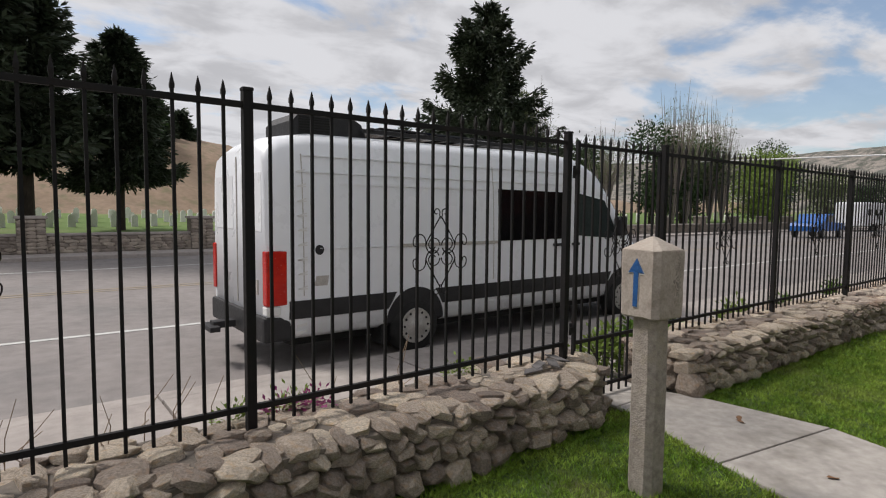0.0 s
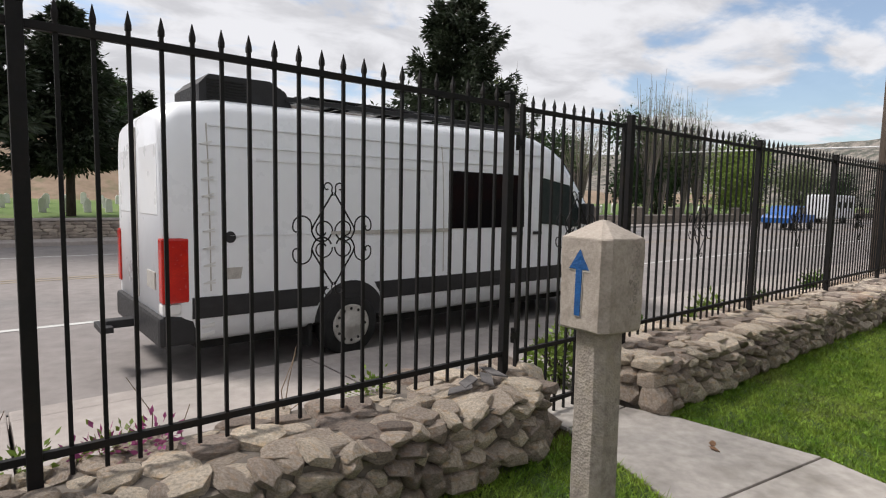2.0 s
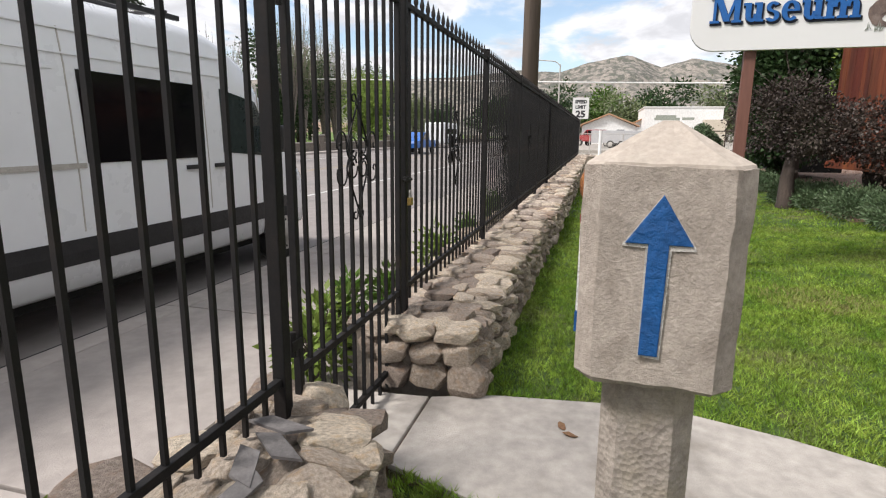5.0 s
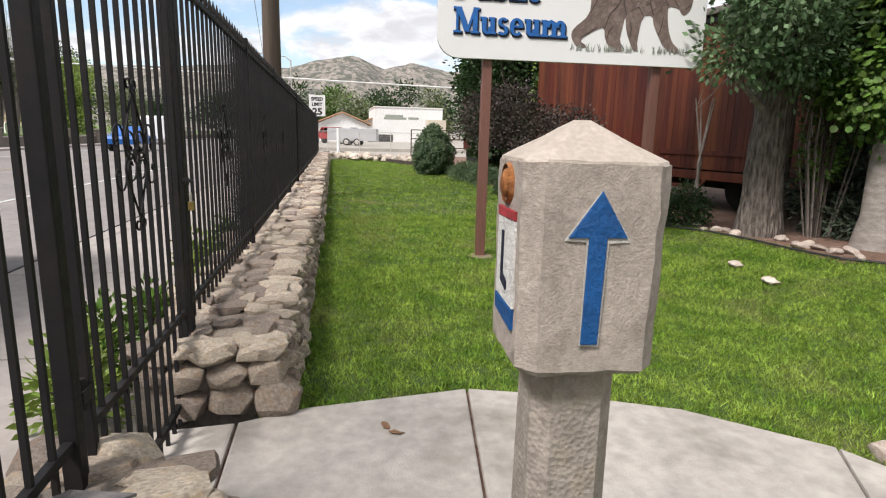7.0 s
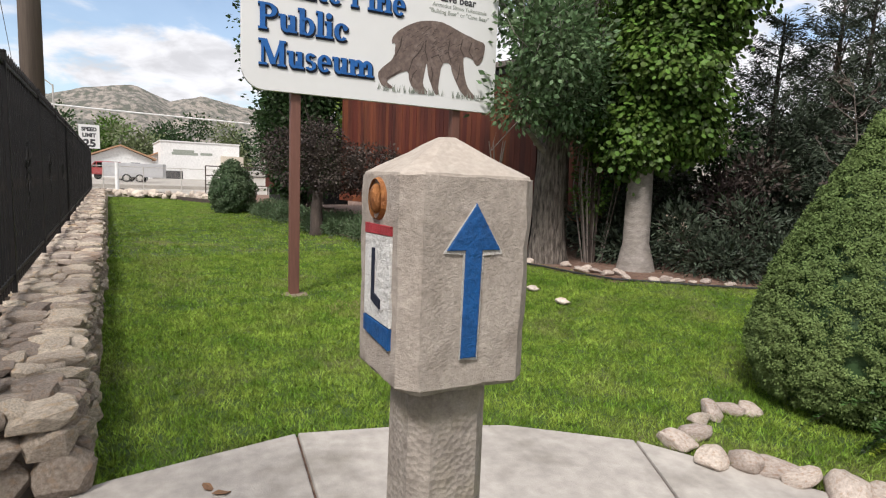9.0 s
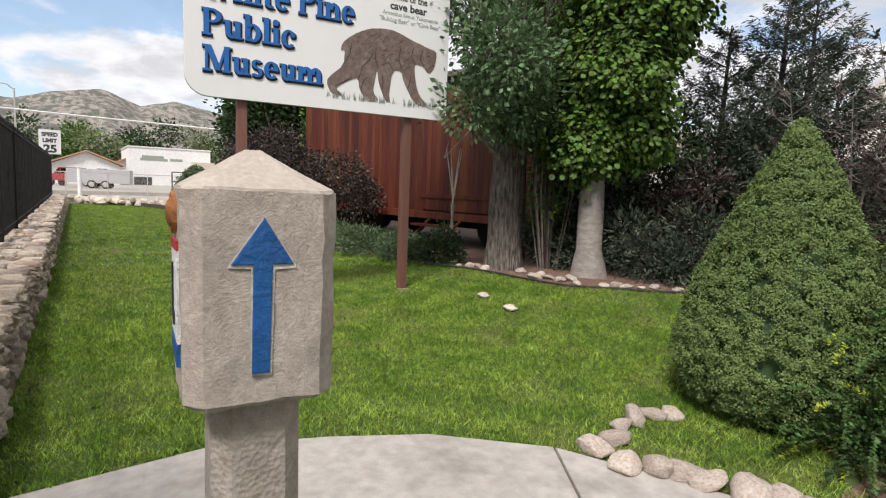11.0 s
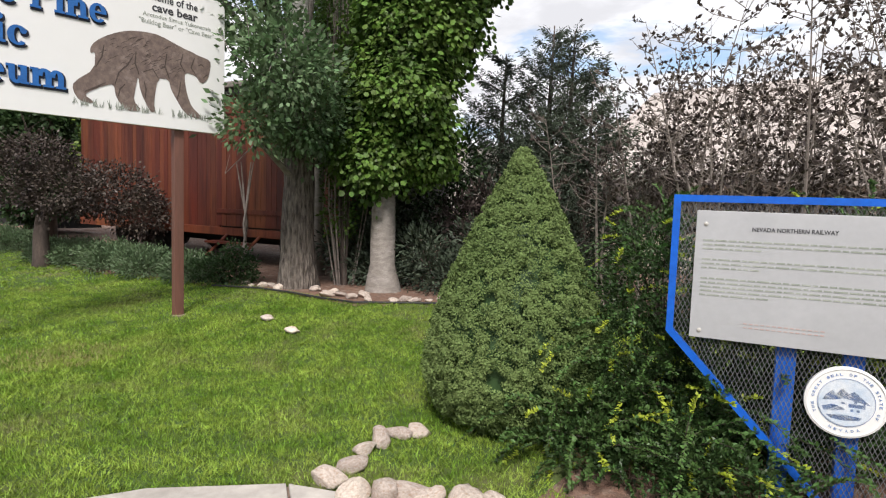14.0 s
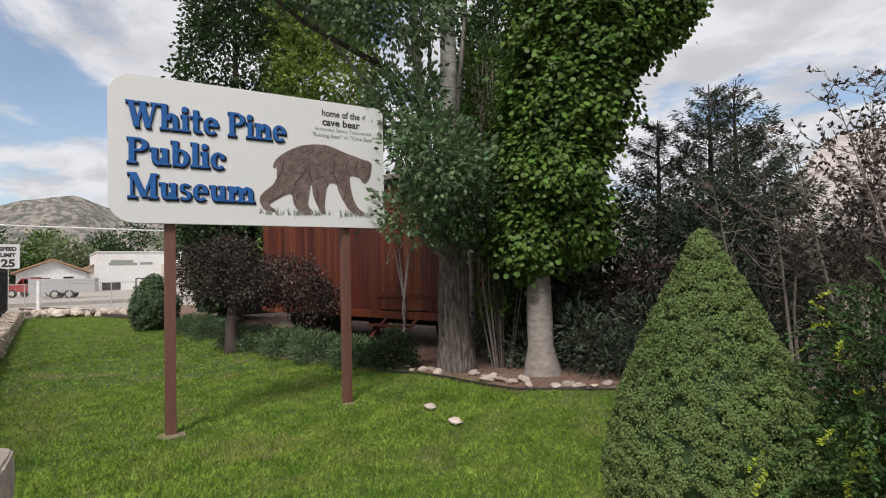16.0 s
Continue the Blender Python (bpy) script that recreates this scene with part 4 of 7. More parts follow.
def section(bm, x):
    w, t = van_half(x), van_top(x)
    pts = [(0.86 * w, 0.36), (0.97 * w, 0.42), (w, 0.7), (w, min(1.3, t * 0.72)), (0.985 * w, min(1.75, t * 0.8)), (0.965 * w, min(2.12, t * 0.86)), (0.915 * w, t * 0.935), (0.84 * w, t * 0.975), (0.66 * w, t * 0.993), (0.3 * w, t)]
    ring = [bm.verts.new((x, -y, z)) for y, z in pts] + [bm.verts.new((x, y, z)) for y, z in reversed(pts)]
    return ring


b = bmesh.new()
xs_ = [0, 0.06, 0.2, 0.6, 1.2, 2.0, 2.8, 3.4, 4.0, 4.6, 5.1, 5.4, 5.7, 6.0, 6.3, 6.55, 6.8, 7.0, 7.2, 7.35]
rings_mesh([section(b, x) for x in xs_], b)
part("body", b, M_white, van, smooth=True).data.shade_smooth()


def side_y(z, x=3.0):
    w = van_half(x)
    return -w * float(np.interp(z, [0.36, 0.42, 0.7, 1.3, 1.75, 2.12, 2.54], [0.86, 0.97, 1, 1, 0.985, 0.965, 0.915]))


def side_panel(name, pts, mat, proud=0.006, depth=0.012, label="", far=False):
    """A thin panel that follows the van's side; pts are (x, z)."""
    bm = bmesh.new()
    k = -1 if far else 1
    bm.faces.new([bm.verts.new((x, 0, z)) for x, z in pts])
    for co, no in [((x, 0, 0), (1, 0, 0)) for x in xs_] + [((0, 0, z), (0, 0, 1)) for z in (0.42, 0.7, 1.3, 1.75, 2.12)]:
        bmesh.ops.bisect_plane(bm, geom=bm.verts[:] + bm.edges[:] + bm.faces[:], plane_co=co, plane_no=no)
    fs = bm.faces[:]
    for v in bm.verts:
        v.co.y = k * (side_y(v.co.z, v.co.x) - proud)
    back = bmesh.ops.extrude_face_region(bm, geom=fs)
    for g in back["geom"]:
        if isinstance(g, bmesh.types.BMVert):
            g.co.y += k * (proud + depth)
    return part(name, bm, mat, van, label)


def circ(cx, cz, r, a0=0, a1=360, k=24):
    return [(cx + r * math.cos(radians(a0 + (a1 - a0) * i / k)), cz + r * math.sin(radians(a0 + (a1 - a0) * i / k))) for i in range(k + 1)]


RW, FW = 2.0, 6.3
side_panel("side_band", [(0.25, 0.6), (RW - 0.42, 0.6), (RW - 0.3, 0.8), (0.25, 0.8)], M_black, 0.012, label="black plastic side band")
side_panel("side_band", [(RW + 0.42, 0.6), (FW - 0.42, 0.6), (FW - 0.32, 0.8), (RW + 0.3, 0.8)], M_black, 0.012, label="black plastic side band")
for cx in (RW, FW):
    side_panel("wheel_arch", circ(cx, 0.4, 0.44, 0, 180)[:-1] + [(cx - 0.44, 0.36), (cx + 0.44, 0.36)], M_black, 0.01, label="black wheel arch")
side_panel("side_window", [(3.4, 1.38), (4.76, 1.38), (4.76, 2.09), (3.4, 2.1)], M_dglass, 0.008, label="dark tinted side window")
side_panel("slide_rail", [(1.75, 1.345), (3.38, 1.345), (3.38, 1.385), (1.75, 1.385)], M_steel, 0.012, label="grey sliding door rail")
side_panel("seam", [(0.62, 1.36), (1.7, 1.36), (1.7, 1.372), (0.62, 1.372)], M_white, 0.008)
for x in (0.42, 3.3, 4.86, 5.85):
    side_panel("seam", [(x, 0.85), (x + 0.012, 0.85), (x + 0.012, 2.4 if x < 4 else 2.15), (x, 2.4 if x < 4 else 2.15)], M_steel, 0.004)
for z in (2.2, 2.38):
    side_panel("ridge", [(0.45, z), (5.2, z), (5.2, z + 0.014), (0.45, z + 0.014)], M_white, 0.012)
side_panel("ridge", [(0.9, 2.08), (3.2, 2.08), (3.2, 2.11), (0.9, 2.11)], M_white, 0.01)
side_panel("door_window", [(5.12, 1.42), (5.95, 1.36), (6.12, 1.45), (5.78, 1.98), (5.14, 2.08)], M_glass, 0.008, label="driver side door window")
side_panel("door_handle", [(4.95, 1.27), (5.12, 1.27), (5.12, 1.31), (4.95, 1.31)], M_black, 0.025)
side_panel("door_handle", [(4.52, 1.27), (4.72, 1.27), (4.72, 1.31), (4.52, 1.31)], M_black, 0.025)
side_panel("fuel_cap", circ(0.62, 1.35, 0.055), M_black, 0.008)
side_panel("logo", [(0.55, 0.95), (0.72, 0.95), (0.74, 1.06), (0.58, 1.06)], M_steel, 0.003)
for i in range(9):
    for s in (0, 1):
        z = 0.92 + i * 0.16
        side_panel("tape_tab", [(0.36, z), (0.47, z + 0.03 * s), (0.47, z + 0.03 * s + 0.012), (0.36, z + 0.014)], M_sign, 0.01)
for z0_, z1_ in ((0.42, 0.45), (0.5, 0.53)):
    side_panel("tape_tab", [(0.34, z0_), (0.46, z0_ + 0.02), (0.46, z1_ + 0.02), (0.34, z1_)], M_sign, 0.01)
b = bmesh.new()
bx(b, -0.02, 0.23, -0.985, -0.86, 0.76, 1.35, 0.02)
part("tail_light", b, M_red, van, "tall red tail light")
part("tail_light", box(-0.02, 0.23, 0.86, 0.985, 0.76, 1.35, 0.02), M_red, van, "tall red tail light")
part("reflector", box(-0.02, 0.15, -0.98, -0.86, 0.66, 0.75, 0.01), M_sign, van)
part("rear_bumper", box(-0.05, 0.3, -0.97, 0.97, 0.36, 0.64, 0.04), M_black, van, "black plastic rear bumper")
part("rear_door_seam", box(-0.012, 0.02, -0.008, 0.008, 0.7, 2.4), M_steel, van)
for yy in (-0.48, 0.48):
    part("rear_window", box(-0.006, 0.03, yy - 0.34, yy + 0.34, 1.55, 2.2, 0.01), M_white, van)
part("number_plate", box(-0.016, 0.02, -0.7, -0.4, 0.86, 1.02), M_steel, van)
part("hitch", box(-0.35, -0.08, -0.13, 0.02, 0.42, 0.5, 0.01), M_black, van)
part("hitch_step", box(-0.42, -0.3, -0.25, 0.15, 0.40, 0.46, 0.01), M_black, van)
part("mud_flap", box(RW - 0.5, RW - 0.46, -0.95, -0.7, 0.16, 0.55, 0.01), M_rubber, van)
part("underbody", box(0.35, 6.9, -0.75, 0.75, 0.25, 0.5, 0.03), M_rubber, van)
part("windscreen", turned(box(-0.43, 0.43, -0.8, 0.8, -0.008, 0.008, 0.004), pose(6.12, 0, 2.03, 0, 46.5, 0)), M_glass, van)
b = box(5.95, 6.12, -1.2, -1.04, 1.4, 1.72, 0.04)
part("door_mirror", b, M_black, van)
part("roof_fan", box(4.05, 4.55, -0.35, 0.25, 2.7, 2.84, 0.05), M_black, van)
ac = part("air_conditioner", prism(arc(0.9, 0.0, 0.0, 0, 0, 1)[:1] + [(-0.45, 0), (-0.45, 0.2), (-0.36, 0.3), (0.25, 0.31), (0.42, 0.22), (0.52, 0.0)], -0.42, 0.42), M_black, van, "black rooftop air conditioner")
ac.matrix_basis = pose(0.98, -0.25, 2.6, 90, 0, 0)
for i in range(7):
    part("slat", box(-0.38, 0.0, 0.06 + i * 0.03, 0.075 + i * 0.03, 0.42, 0.43), M_rubber, ac)
for yy in (-0.72, 0.72):
    part("roof_rail", box(1.35, 4.9, yy - 0.02, yy + 0.02, 2.72, 2.77, 0.006), M_black, van)
for x in (1.5, 2.3, 3.1, 3.9, 4.7):
    part("crossbar", box(x - 0.025, x + 0.025, -0.75, 0.75, 2.76, 2.79, 0.006), M_black, van)
part("solar_panel", box(1.7, 3.8, -0.6, 0.6, 2.8, 2.83, 0.006), M_dglass, van)


def lathe(prof, seg=28):
    """Round body about the y axis; prof is (radius, y)."""
    bm = bmesh.new()
    rings = [[bm.verts.new((r * math.cos(2 * math.pi * k / seg), y, r * math.sin(2 * math.pi * k / seg))) for k in range(seg)] for r, y in prof]
    return rings_mesh(rings, bm)


def wheel(parent, x, y, r=0.35, k=1):
    w = part("wheel", turned(lathe([(r * 0.6, -0.12 * k), (r * 0.9, -0.125 * k), (r, -0.09 * k), (r, 0.09 * k), (r * 0.9, 0.125 * k), (r * 0.6, 0.12 * k)]), Matrix.Translation((x, y, r))), M_rubber, parent, smooth=True)
    part("rim", turned(lathe([(r * 0.64, -0.118 * k), (r * 0.63, -0.134 * k), (r * 0.58, -0.128 * k), (r * 0.42, -0.126 * k), (r * 0.36, -0.138 * k), (r * 0.14, -0.142 * k), (r * 0.12, -0.15 * k), (0.01, -0.15 * k)]), Matrix.Translation((x, y, r))), M_steel, w, "dull steel rim", True)
    for i in range(12):
        a = 2 * math.pi * i / 12
        part("vent_hole", turned(lathe([(r * 0.05, -0.12 * k), (r * 0.048, -0.1305 * k)], 8), Matrix.Translation((x + r * 0.5 * math.cos(a), y, r + r * 0.5 * math.sin(a)))), M_rubber, w)
    return w


# the tail is a little shorter than the shell above
for o in van.children_recursive:
    for v_ in o.data.vertices:
        if v_.co.x < 1.8 and o is not ac and o.parent is not ac:
            v_.co.x += 0.11 * (1 - v_.co.x / 1.8)
for x in (RW, FW):
    wheel(van, x, -0.88)
    wheel(van, x, 0.88, k=-1)


# ---- plants: helpers ----
def unit(v):
    return v / (np.linalg.norm(v, axis=-1, keepdims=True) + 1e-9)


def leaves(name, p, n, size, mat, parent, aspect=0.5, jitter=0.5, flat=0.0, seed=1, face=None):
    """Folded leaf blades at the points p, spread about the directions n, turned to face upwards or along face."""
    r = np.random.default_rng(seed)
    k = len(p)
    d = unit(np.asarray(n) + r.normal(size=(k, 3)) * jitter)
    up = unit(r.normal(size=(k, 3)) + np.array([0, 0, flat])) if face is None else unit(face + r.normal(size=(k, 3)) * 0.3)
    s = unit(np.cross(d, up))
    u = np.cross(s, d)
    L = size * r.uniform(0.6, 1.3, (k, 1))
    w = L * aspect * 0.5
    if aspect > 0.8:
        a1, a2 = p + d * L * 0.22, p + d * L * 0.68
        v = np.stack([p, a1 + s * w - u * L * 0.05, a2 + s * w - u * L * 0.08, p + d * L, a2 - s * w - u * L * 0.08, a1 - s * w - u * L * 0.05], 1).reshape(-1, 3)
        i = np.arange(k)[:, None] * 6
        return soup(name, v, np.concatenate([i + np.array([0, 1, 2, 3]), i + np.array([0, 3, 4, 5])]), mat, parent)
    mid = p + d * L * 0.45 + u * L * 0.06
    v = np.stack([p, mid + s * w - u * L * 0.08, p + d * L, mid - s * w - u * L * 0.08], 1).reshape(-1, 3)
    return soup(name, v, np.arange(4 * k).reshape(-1, 4), mat, parent)


def blob_points(blobs, n, shell=0.55, seed=1):
    """Points in ellipsoids (x, y, z, rx, ry, rz), denser near their skins, in clumps."""
    r = np.random.default_rng(seed)
    b = np.array(blobs, float)
    wgt = (b[:, 3] * b[:, 4] * b[:, 5]) ** 0.67
    pick = r.choice(len(b), n, p=wgt / wgt.sum())
    d = unit(r.normal(size=(n, 3)))
    rad = shell + (1 - shell) * r.uniform(0, 1, (n, 1)) ** 0.6
    lump = 1 + 0.22 * (np.sin(d[:, :1] * 7 + pick[:, None]) * np.sin(d[:, 1:2] * 6 + 2 * pick[:, None]) * np.sin(d[:, 2:] * 8))
    return b[pick, :3] + d * rad * lump * b[pick, 3:], d


def clumped(p, d, per, spread, seed=2):
    r = np.random.default_rng(seed)
    q = np.repeat(p, per, 0) + r.normal(size=(len(p) * per, 3)) * spread
    return q, np.repeat(d, per, 0)


def broadleaf(name, label, at, trunk, blobs, n, size, leaf, bark, per=6, limbs=True, twigs=0, seed=1, aspect=0.6, shell=0.5, category="tree", group="", jitter=0.9, hang=False):
    """A tree: trunk is a list of (x, y, z, radius) from its foot; blobs are the crown's masses, from the same foot."""
    e = thing(name, label, category, at, group=group)
    b = bmesh.new()
    tube(b, [t[:3] for t in trunk], [t[3] for t in trunk], 14)
    if bark in (M_bark, M_pbark):
        bmesh.ops.subdivide_edges(b, edges=b.edges, cuts=1)
        wobble(b, 0.03 if bark is M_bark else 0.012, 5, seed)
    part("trunk", b, bark, e, smooth=True)
    r = random.Random(seed)
    if limbs:
        b = bmesh.new()
        for x, y, z, *_ in blobs:
            t = trunk[min(len(trunk) - 1, max(1, int(len(trunk) * 0.6)))]
            src = Vector(min(trunk[1:], key=lambda q: abs(q[2] - z * 0.75))[:3])
            mid = (src + Vector((x, y, z))) / 2 + Vector((r.uniform(-0.2, 0.2), r.uniform(-0.2, 0.2), 0.15))
            tube(b, [src, mid, (x, y, z)], [min(t[3] * 0.42, 0.055), min(t[3] * 0.25, 0.03), 0.006], 6)
            for k in range(twigs):
                p = Vector((x, y, z)) + Vector((r.gauss(0, 1), r.gauss(0, 1), r.gauss(0.3, 0.8))) * 0.55
                tube(b, [mid.lerp(Vector((x, y, z)), r.random()), p, p + Vector((r.gauss(0, 0.2), r.gauss(0, 0.2), 0.25))], [0.008, 0.005, 0.002], 4)
        tagged(part("branchwork", b, bark if bark is not M_bark else M_pbark, e), kind="stuff")
    p, d = blob_points(blobs, n // per, shell, seed)
    p, d = clumped(p, d, per, size * 1.1, seed)
    if hang:
        leaves("crown", p, np.array([0, 0, -0.9]) + d * 0.5, size, leaf, e, aspect, 0.35, 0.6, seed, d + np.array([0, 0, 0.12]))
    else:
        leaves("crown", p, d + np.array([0, 0, -0.15]), size, leaf, e, aspect, jitter, 0.6, seed)
    return e


def spruce(label, at, h, r, n_whorl, leaf=None, bare=0.12, seed=1, per=26, size=0.35, droop=0.35, name="spruce_tree", group="", lean=1.0, slim=0.33):
    """A conifer with whorls of drooping boughs, each hung with sprays."""
    e = thing(name, label, "tree", at, group=group)
    rr = np.random.default_rng(seed)
    part("trunk", tube(bmesh.new(), [(0, 0, -0.3), (0.05, 0, h * 0.3), (0, 0.04, h * 0.7), (0, 0, h)], [h * 0.022, h * 0.017, h * 0.009, 0.01], 8), M_dbark, e, smooth=True)
    P, D = [], []
    bb = bmesh.new()
    for i in range(n_whorl):
        f = i / n_whorl
        z = h * (bare + (1 - bare) * f)
        for k in range(int(rr.integers(5, 8)) if f < 0.85 else 4):
            a = rr.uniform(0, 6.283)
            L = r * ((1 - f) ** lean * 0.95 + 0.05) * rr.uniform(0.65, 1.12)
            out = np.array([math.cos(a), math.sin(a), 0])
            m = max(5, int(per * (0.35 + 0.65 * (1 - f))))
            t = rr.uniform(0.12, 1, (m, 1)) ** 0.8
            rise = (-droop * (1 - f) + 0.35 * f)
            q = np.array([0, 0, z]) + out * L * t + np.array([0, 0, 1]) * (L * (rise * t + 0.28 * t ** 3))
            side = np.array([-out[1], out[0], 0]) * rr.uniform(-1, 1, (m, 1)) * (1.05 - t) * L * 0.38
            P.append(q + side + rr.normal(size=(m, 3)) * size * 0.15)
            D.append(out + side * 0.9 / max(L, 0.1) + np.array([0, 0, -0.25]))
            if r > 1.2 or k < 3:
                rod(bb, (0, 0, z), tuple(np.array([0, 0, z]) + out * L * 0.75 + np.array([0, 0, 1]) * L * (rise * 0.75 + 0.11)), 0.012 * h / 8 + 0.004, 0.004, 4, False)
    part("boughwork", bb, M_dbark, e)
    P, D = np.concatenate(P), np.concatenate(D)
    P, D = clumped(P, D, 3, size * 0.22, seed)
    leaves("crown", P, D, size, leaf or L_spruce, e, slim, 0.45, 0.8, seed)
    return e


def cone_shrub(name, label, at, prof, clumps, dome, per, size, leaf, seed=1):
    """A dense evergreen built of rounded clumps of needles; prof is (height, radius) from the ground up."""
    e = thing(name, label, "shrub", at)
    r = np.random.default_rng(seed)
    pz, pr = np.array([q[0] for q in prof]), np.array([q[1] for q in prof])
    z = r.uniform(pz[0], pz[-1], clumps * 3)
    rad = np.interp(z, pz, pr)
    ok = r.uniform(0, pr.max(), clumps * 3) < rad + 0.05
    z, rad = z[ok][:clumps], rad[ok][:clumps]
    a = r.uniform(0, 6.283, len(z))
    slope = np.interp(z, pz[:-1], -np.diff(pr) / np.diff(pz))
    out = unit(np.column_stack([np.cos(a), np.sin(a), slope]))
    size_c = dome * r.uniform(0.55, 1.35, len(z))
    c = np.column_stack([np.cos(a) * rad, np.sin(a) * rad, z]) - out * (size_c * r.uniform(0.6, 1.5, len(z)))[:, None]
    d = unit(r.normal(size=(len(z) * per, 3)) + np.repeat(out, per, 0) * 0.9)
    reach = np.repeat(size_c, per)[:, None] * np.array([1.15, 1.15, 0.85]) * r.uniform(0.86, 1.04, (len(d), 1))
    lie = unit(np.cross(d, r.normal(size=d.shape))) + d * 0.45
    leaves("foliage", np.repeat(c, per, 0) + d * reach, lie, size, leaf, e, 0.55, 0.15, 0.5, seed, d)
    # added dark shell, its colour standing in for shade in gaps between clumps
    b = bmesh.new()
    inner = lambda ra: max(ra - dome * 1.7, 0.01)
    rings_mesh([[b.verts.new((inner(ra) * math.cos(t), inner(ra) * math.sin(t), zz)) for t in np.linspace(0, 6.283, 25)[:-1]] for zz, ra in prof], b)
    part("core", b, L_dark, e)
    return e


def low_shrub(name, label, at, blobs, n, size, leaf, seed=1, per=5, aspect=0.35, tips=None, ntips=0, stems=True):
    e = thing(name, label, "shrub", at)
    p, d = blob_points(blobs, n // per, 0.5, seed)
    p, d = p[p[:, 2] > 0.02], d[p[:, 2] > 0.02]
    q, dd = clumped(p, d, per, size * 0.7, seed)
    leaves("foliage", q, dd + np.array([0, 0, 0.2]), size, leaf, e, aspect, 0.8, 0.5, seed)
    if stems:
        b = bmesh.new()
        for x, y, z, rx, ry, rz in blobs:
            tube(b, [(x * 0.3, y * 0.3, -0.05), (x * 0.7, y * 0.7, z * 0.6), (x, y, z)], [0.02, 0.014, 0.006], 5)
            for k in range(5):
                a = k * 1.3 + x * 3
                tube(b, [(x * 0.7, y * 0.7, z * 0.6), (x + rx * 0.8 * math.cos(a), y + ry * 0.8 * math.sin(a), z + rz * 0.4)], [0.01, 0.003], 4)
        tagged(part("branchwork", b, M_dbark, e), kind="stuff")
    if tips:
        b = bmesh.new()
        for x, y, z, rx, ry, rz in blobs:
            bmesh.ops.create_icosphere(b, subdivisions=2, radius=1, matrix=Matrix.Translation((x, y, z)) @ Matrix.Diagonal((rx * 0.22, ry * 0.22, rz * 0.22, 1)))
        tagged(part("inner_shade", wobble(b, 0.06, 6), leaf, e), kind="stuff")
        i = np.random.default_rng(seed + 5).choice(len(p), ntips)
        c, dd = p[i] + d[i] * 0.04, d[i]
        line = np.concatenate([c + unit(dd + np.array([0.3, 0.4, 0.1])) * s for s in (0.0, 0.03, 0.06, 0.09, 0.12, 0.15)])
        q, dd = clumped(line, np.concatenate([dd] * 6), 4, 0.012, seed)
        leaves("young_growth", q, dd, size * 1.25, tips, e, 0.4, 0.9, 0.3, seed)
    return e


def sprays(name, e, blobs, count, length, size, leaf, fresh, share, seed):
    """Arching leafy shoots growing out of the masses; the ends of some of them are young and bright."""
    r = np.random.default_rng(seed)
    p, d = blob_points(blobs, count, 0.72, seed)
    keep = p[:, 2] > 0.06
    p, d = p[keep], d[keep]
    old, new_, od, nd = [], [], [], []
    b = bmesh.new()
    for q, n in zip(p, d):
        L = length * r.uniform(0.5, 1.15)
        side = unit(np.array([-n[1], n[0], 0]) + r.normal(size=3) * 0.3)
        out = unit(n * np.array([1, 1, 0.4]) + np.array([0.0, 0.25, 0.2]) + r.normal(size=3) * 0.35)
        t = np.linspace(0, 1, 34)[:, None]
        line = q + out * L * t + side * L * 0.12 * t ** 2 - np.array([0, 0, 1]) * L * r.uniform(0.15, 0.55) * t ** 2
        tube(b, [tuple(line[0]), tuple(line[16]), tuple(line[33])], [0.003, 0.002, 0.001], 3)
        bright = r.uniform() < share
        from_ = 0.55 if bright else 2.0
        for k in (-1, 1):
            dirs = unit(out + side * k * 0.9 + np.array([0, 0, 0.1]))
            m = (t[:, 0] < from_)
            old.append(line[m])
            od.append(np.tile(dirs, (m.sum(), 1)))
            new_.append(line[~m])
            nd.append(np.tile(dirs, ((~m).sum(), 1)))
    tagged(part("branchwork", b, M_dbark, e), kind="stuff")
    leaves(name, np.concatenate(old), np.concatenate(od), size, leaf, e, 0.55, 0.3, 0.9, seed, np.array([0.0, 0.25, 0.9]))
    leaves("young_growth", np.concatenate(new_), np.concatenate(nd), size, fresh, e, 0.55, 0.35, 0.9, seed + 1, np.array([0.0, 0.25, 0.9]))


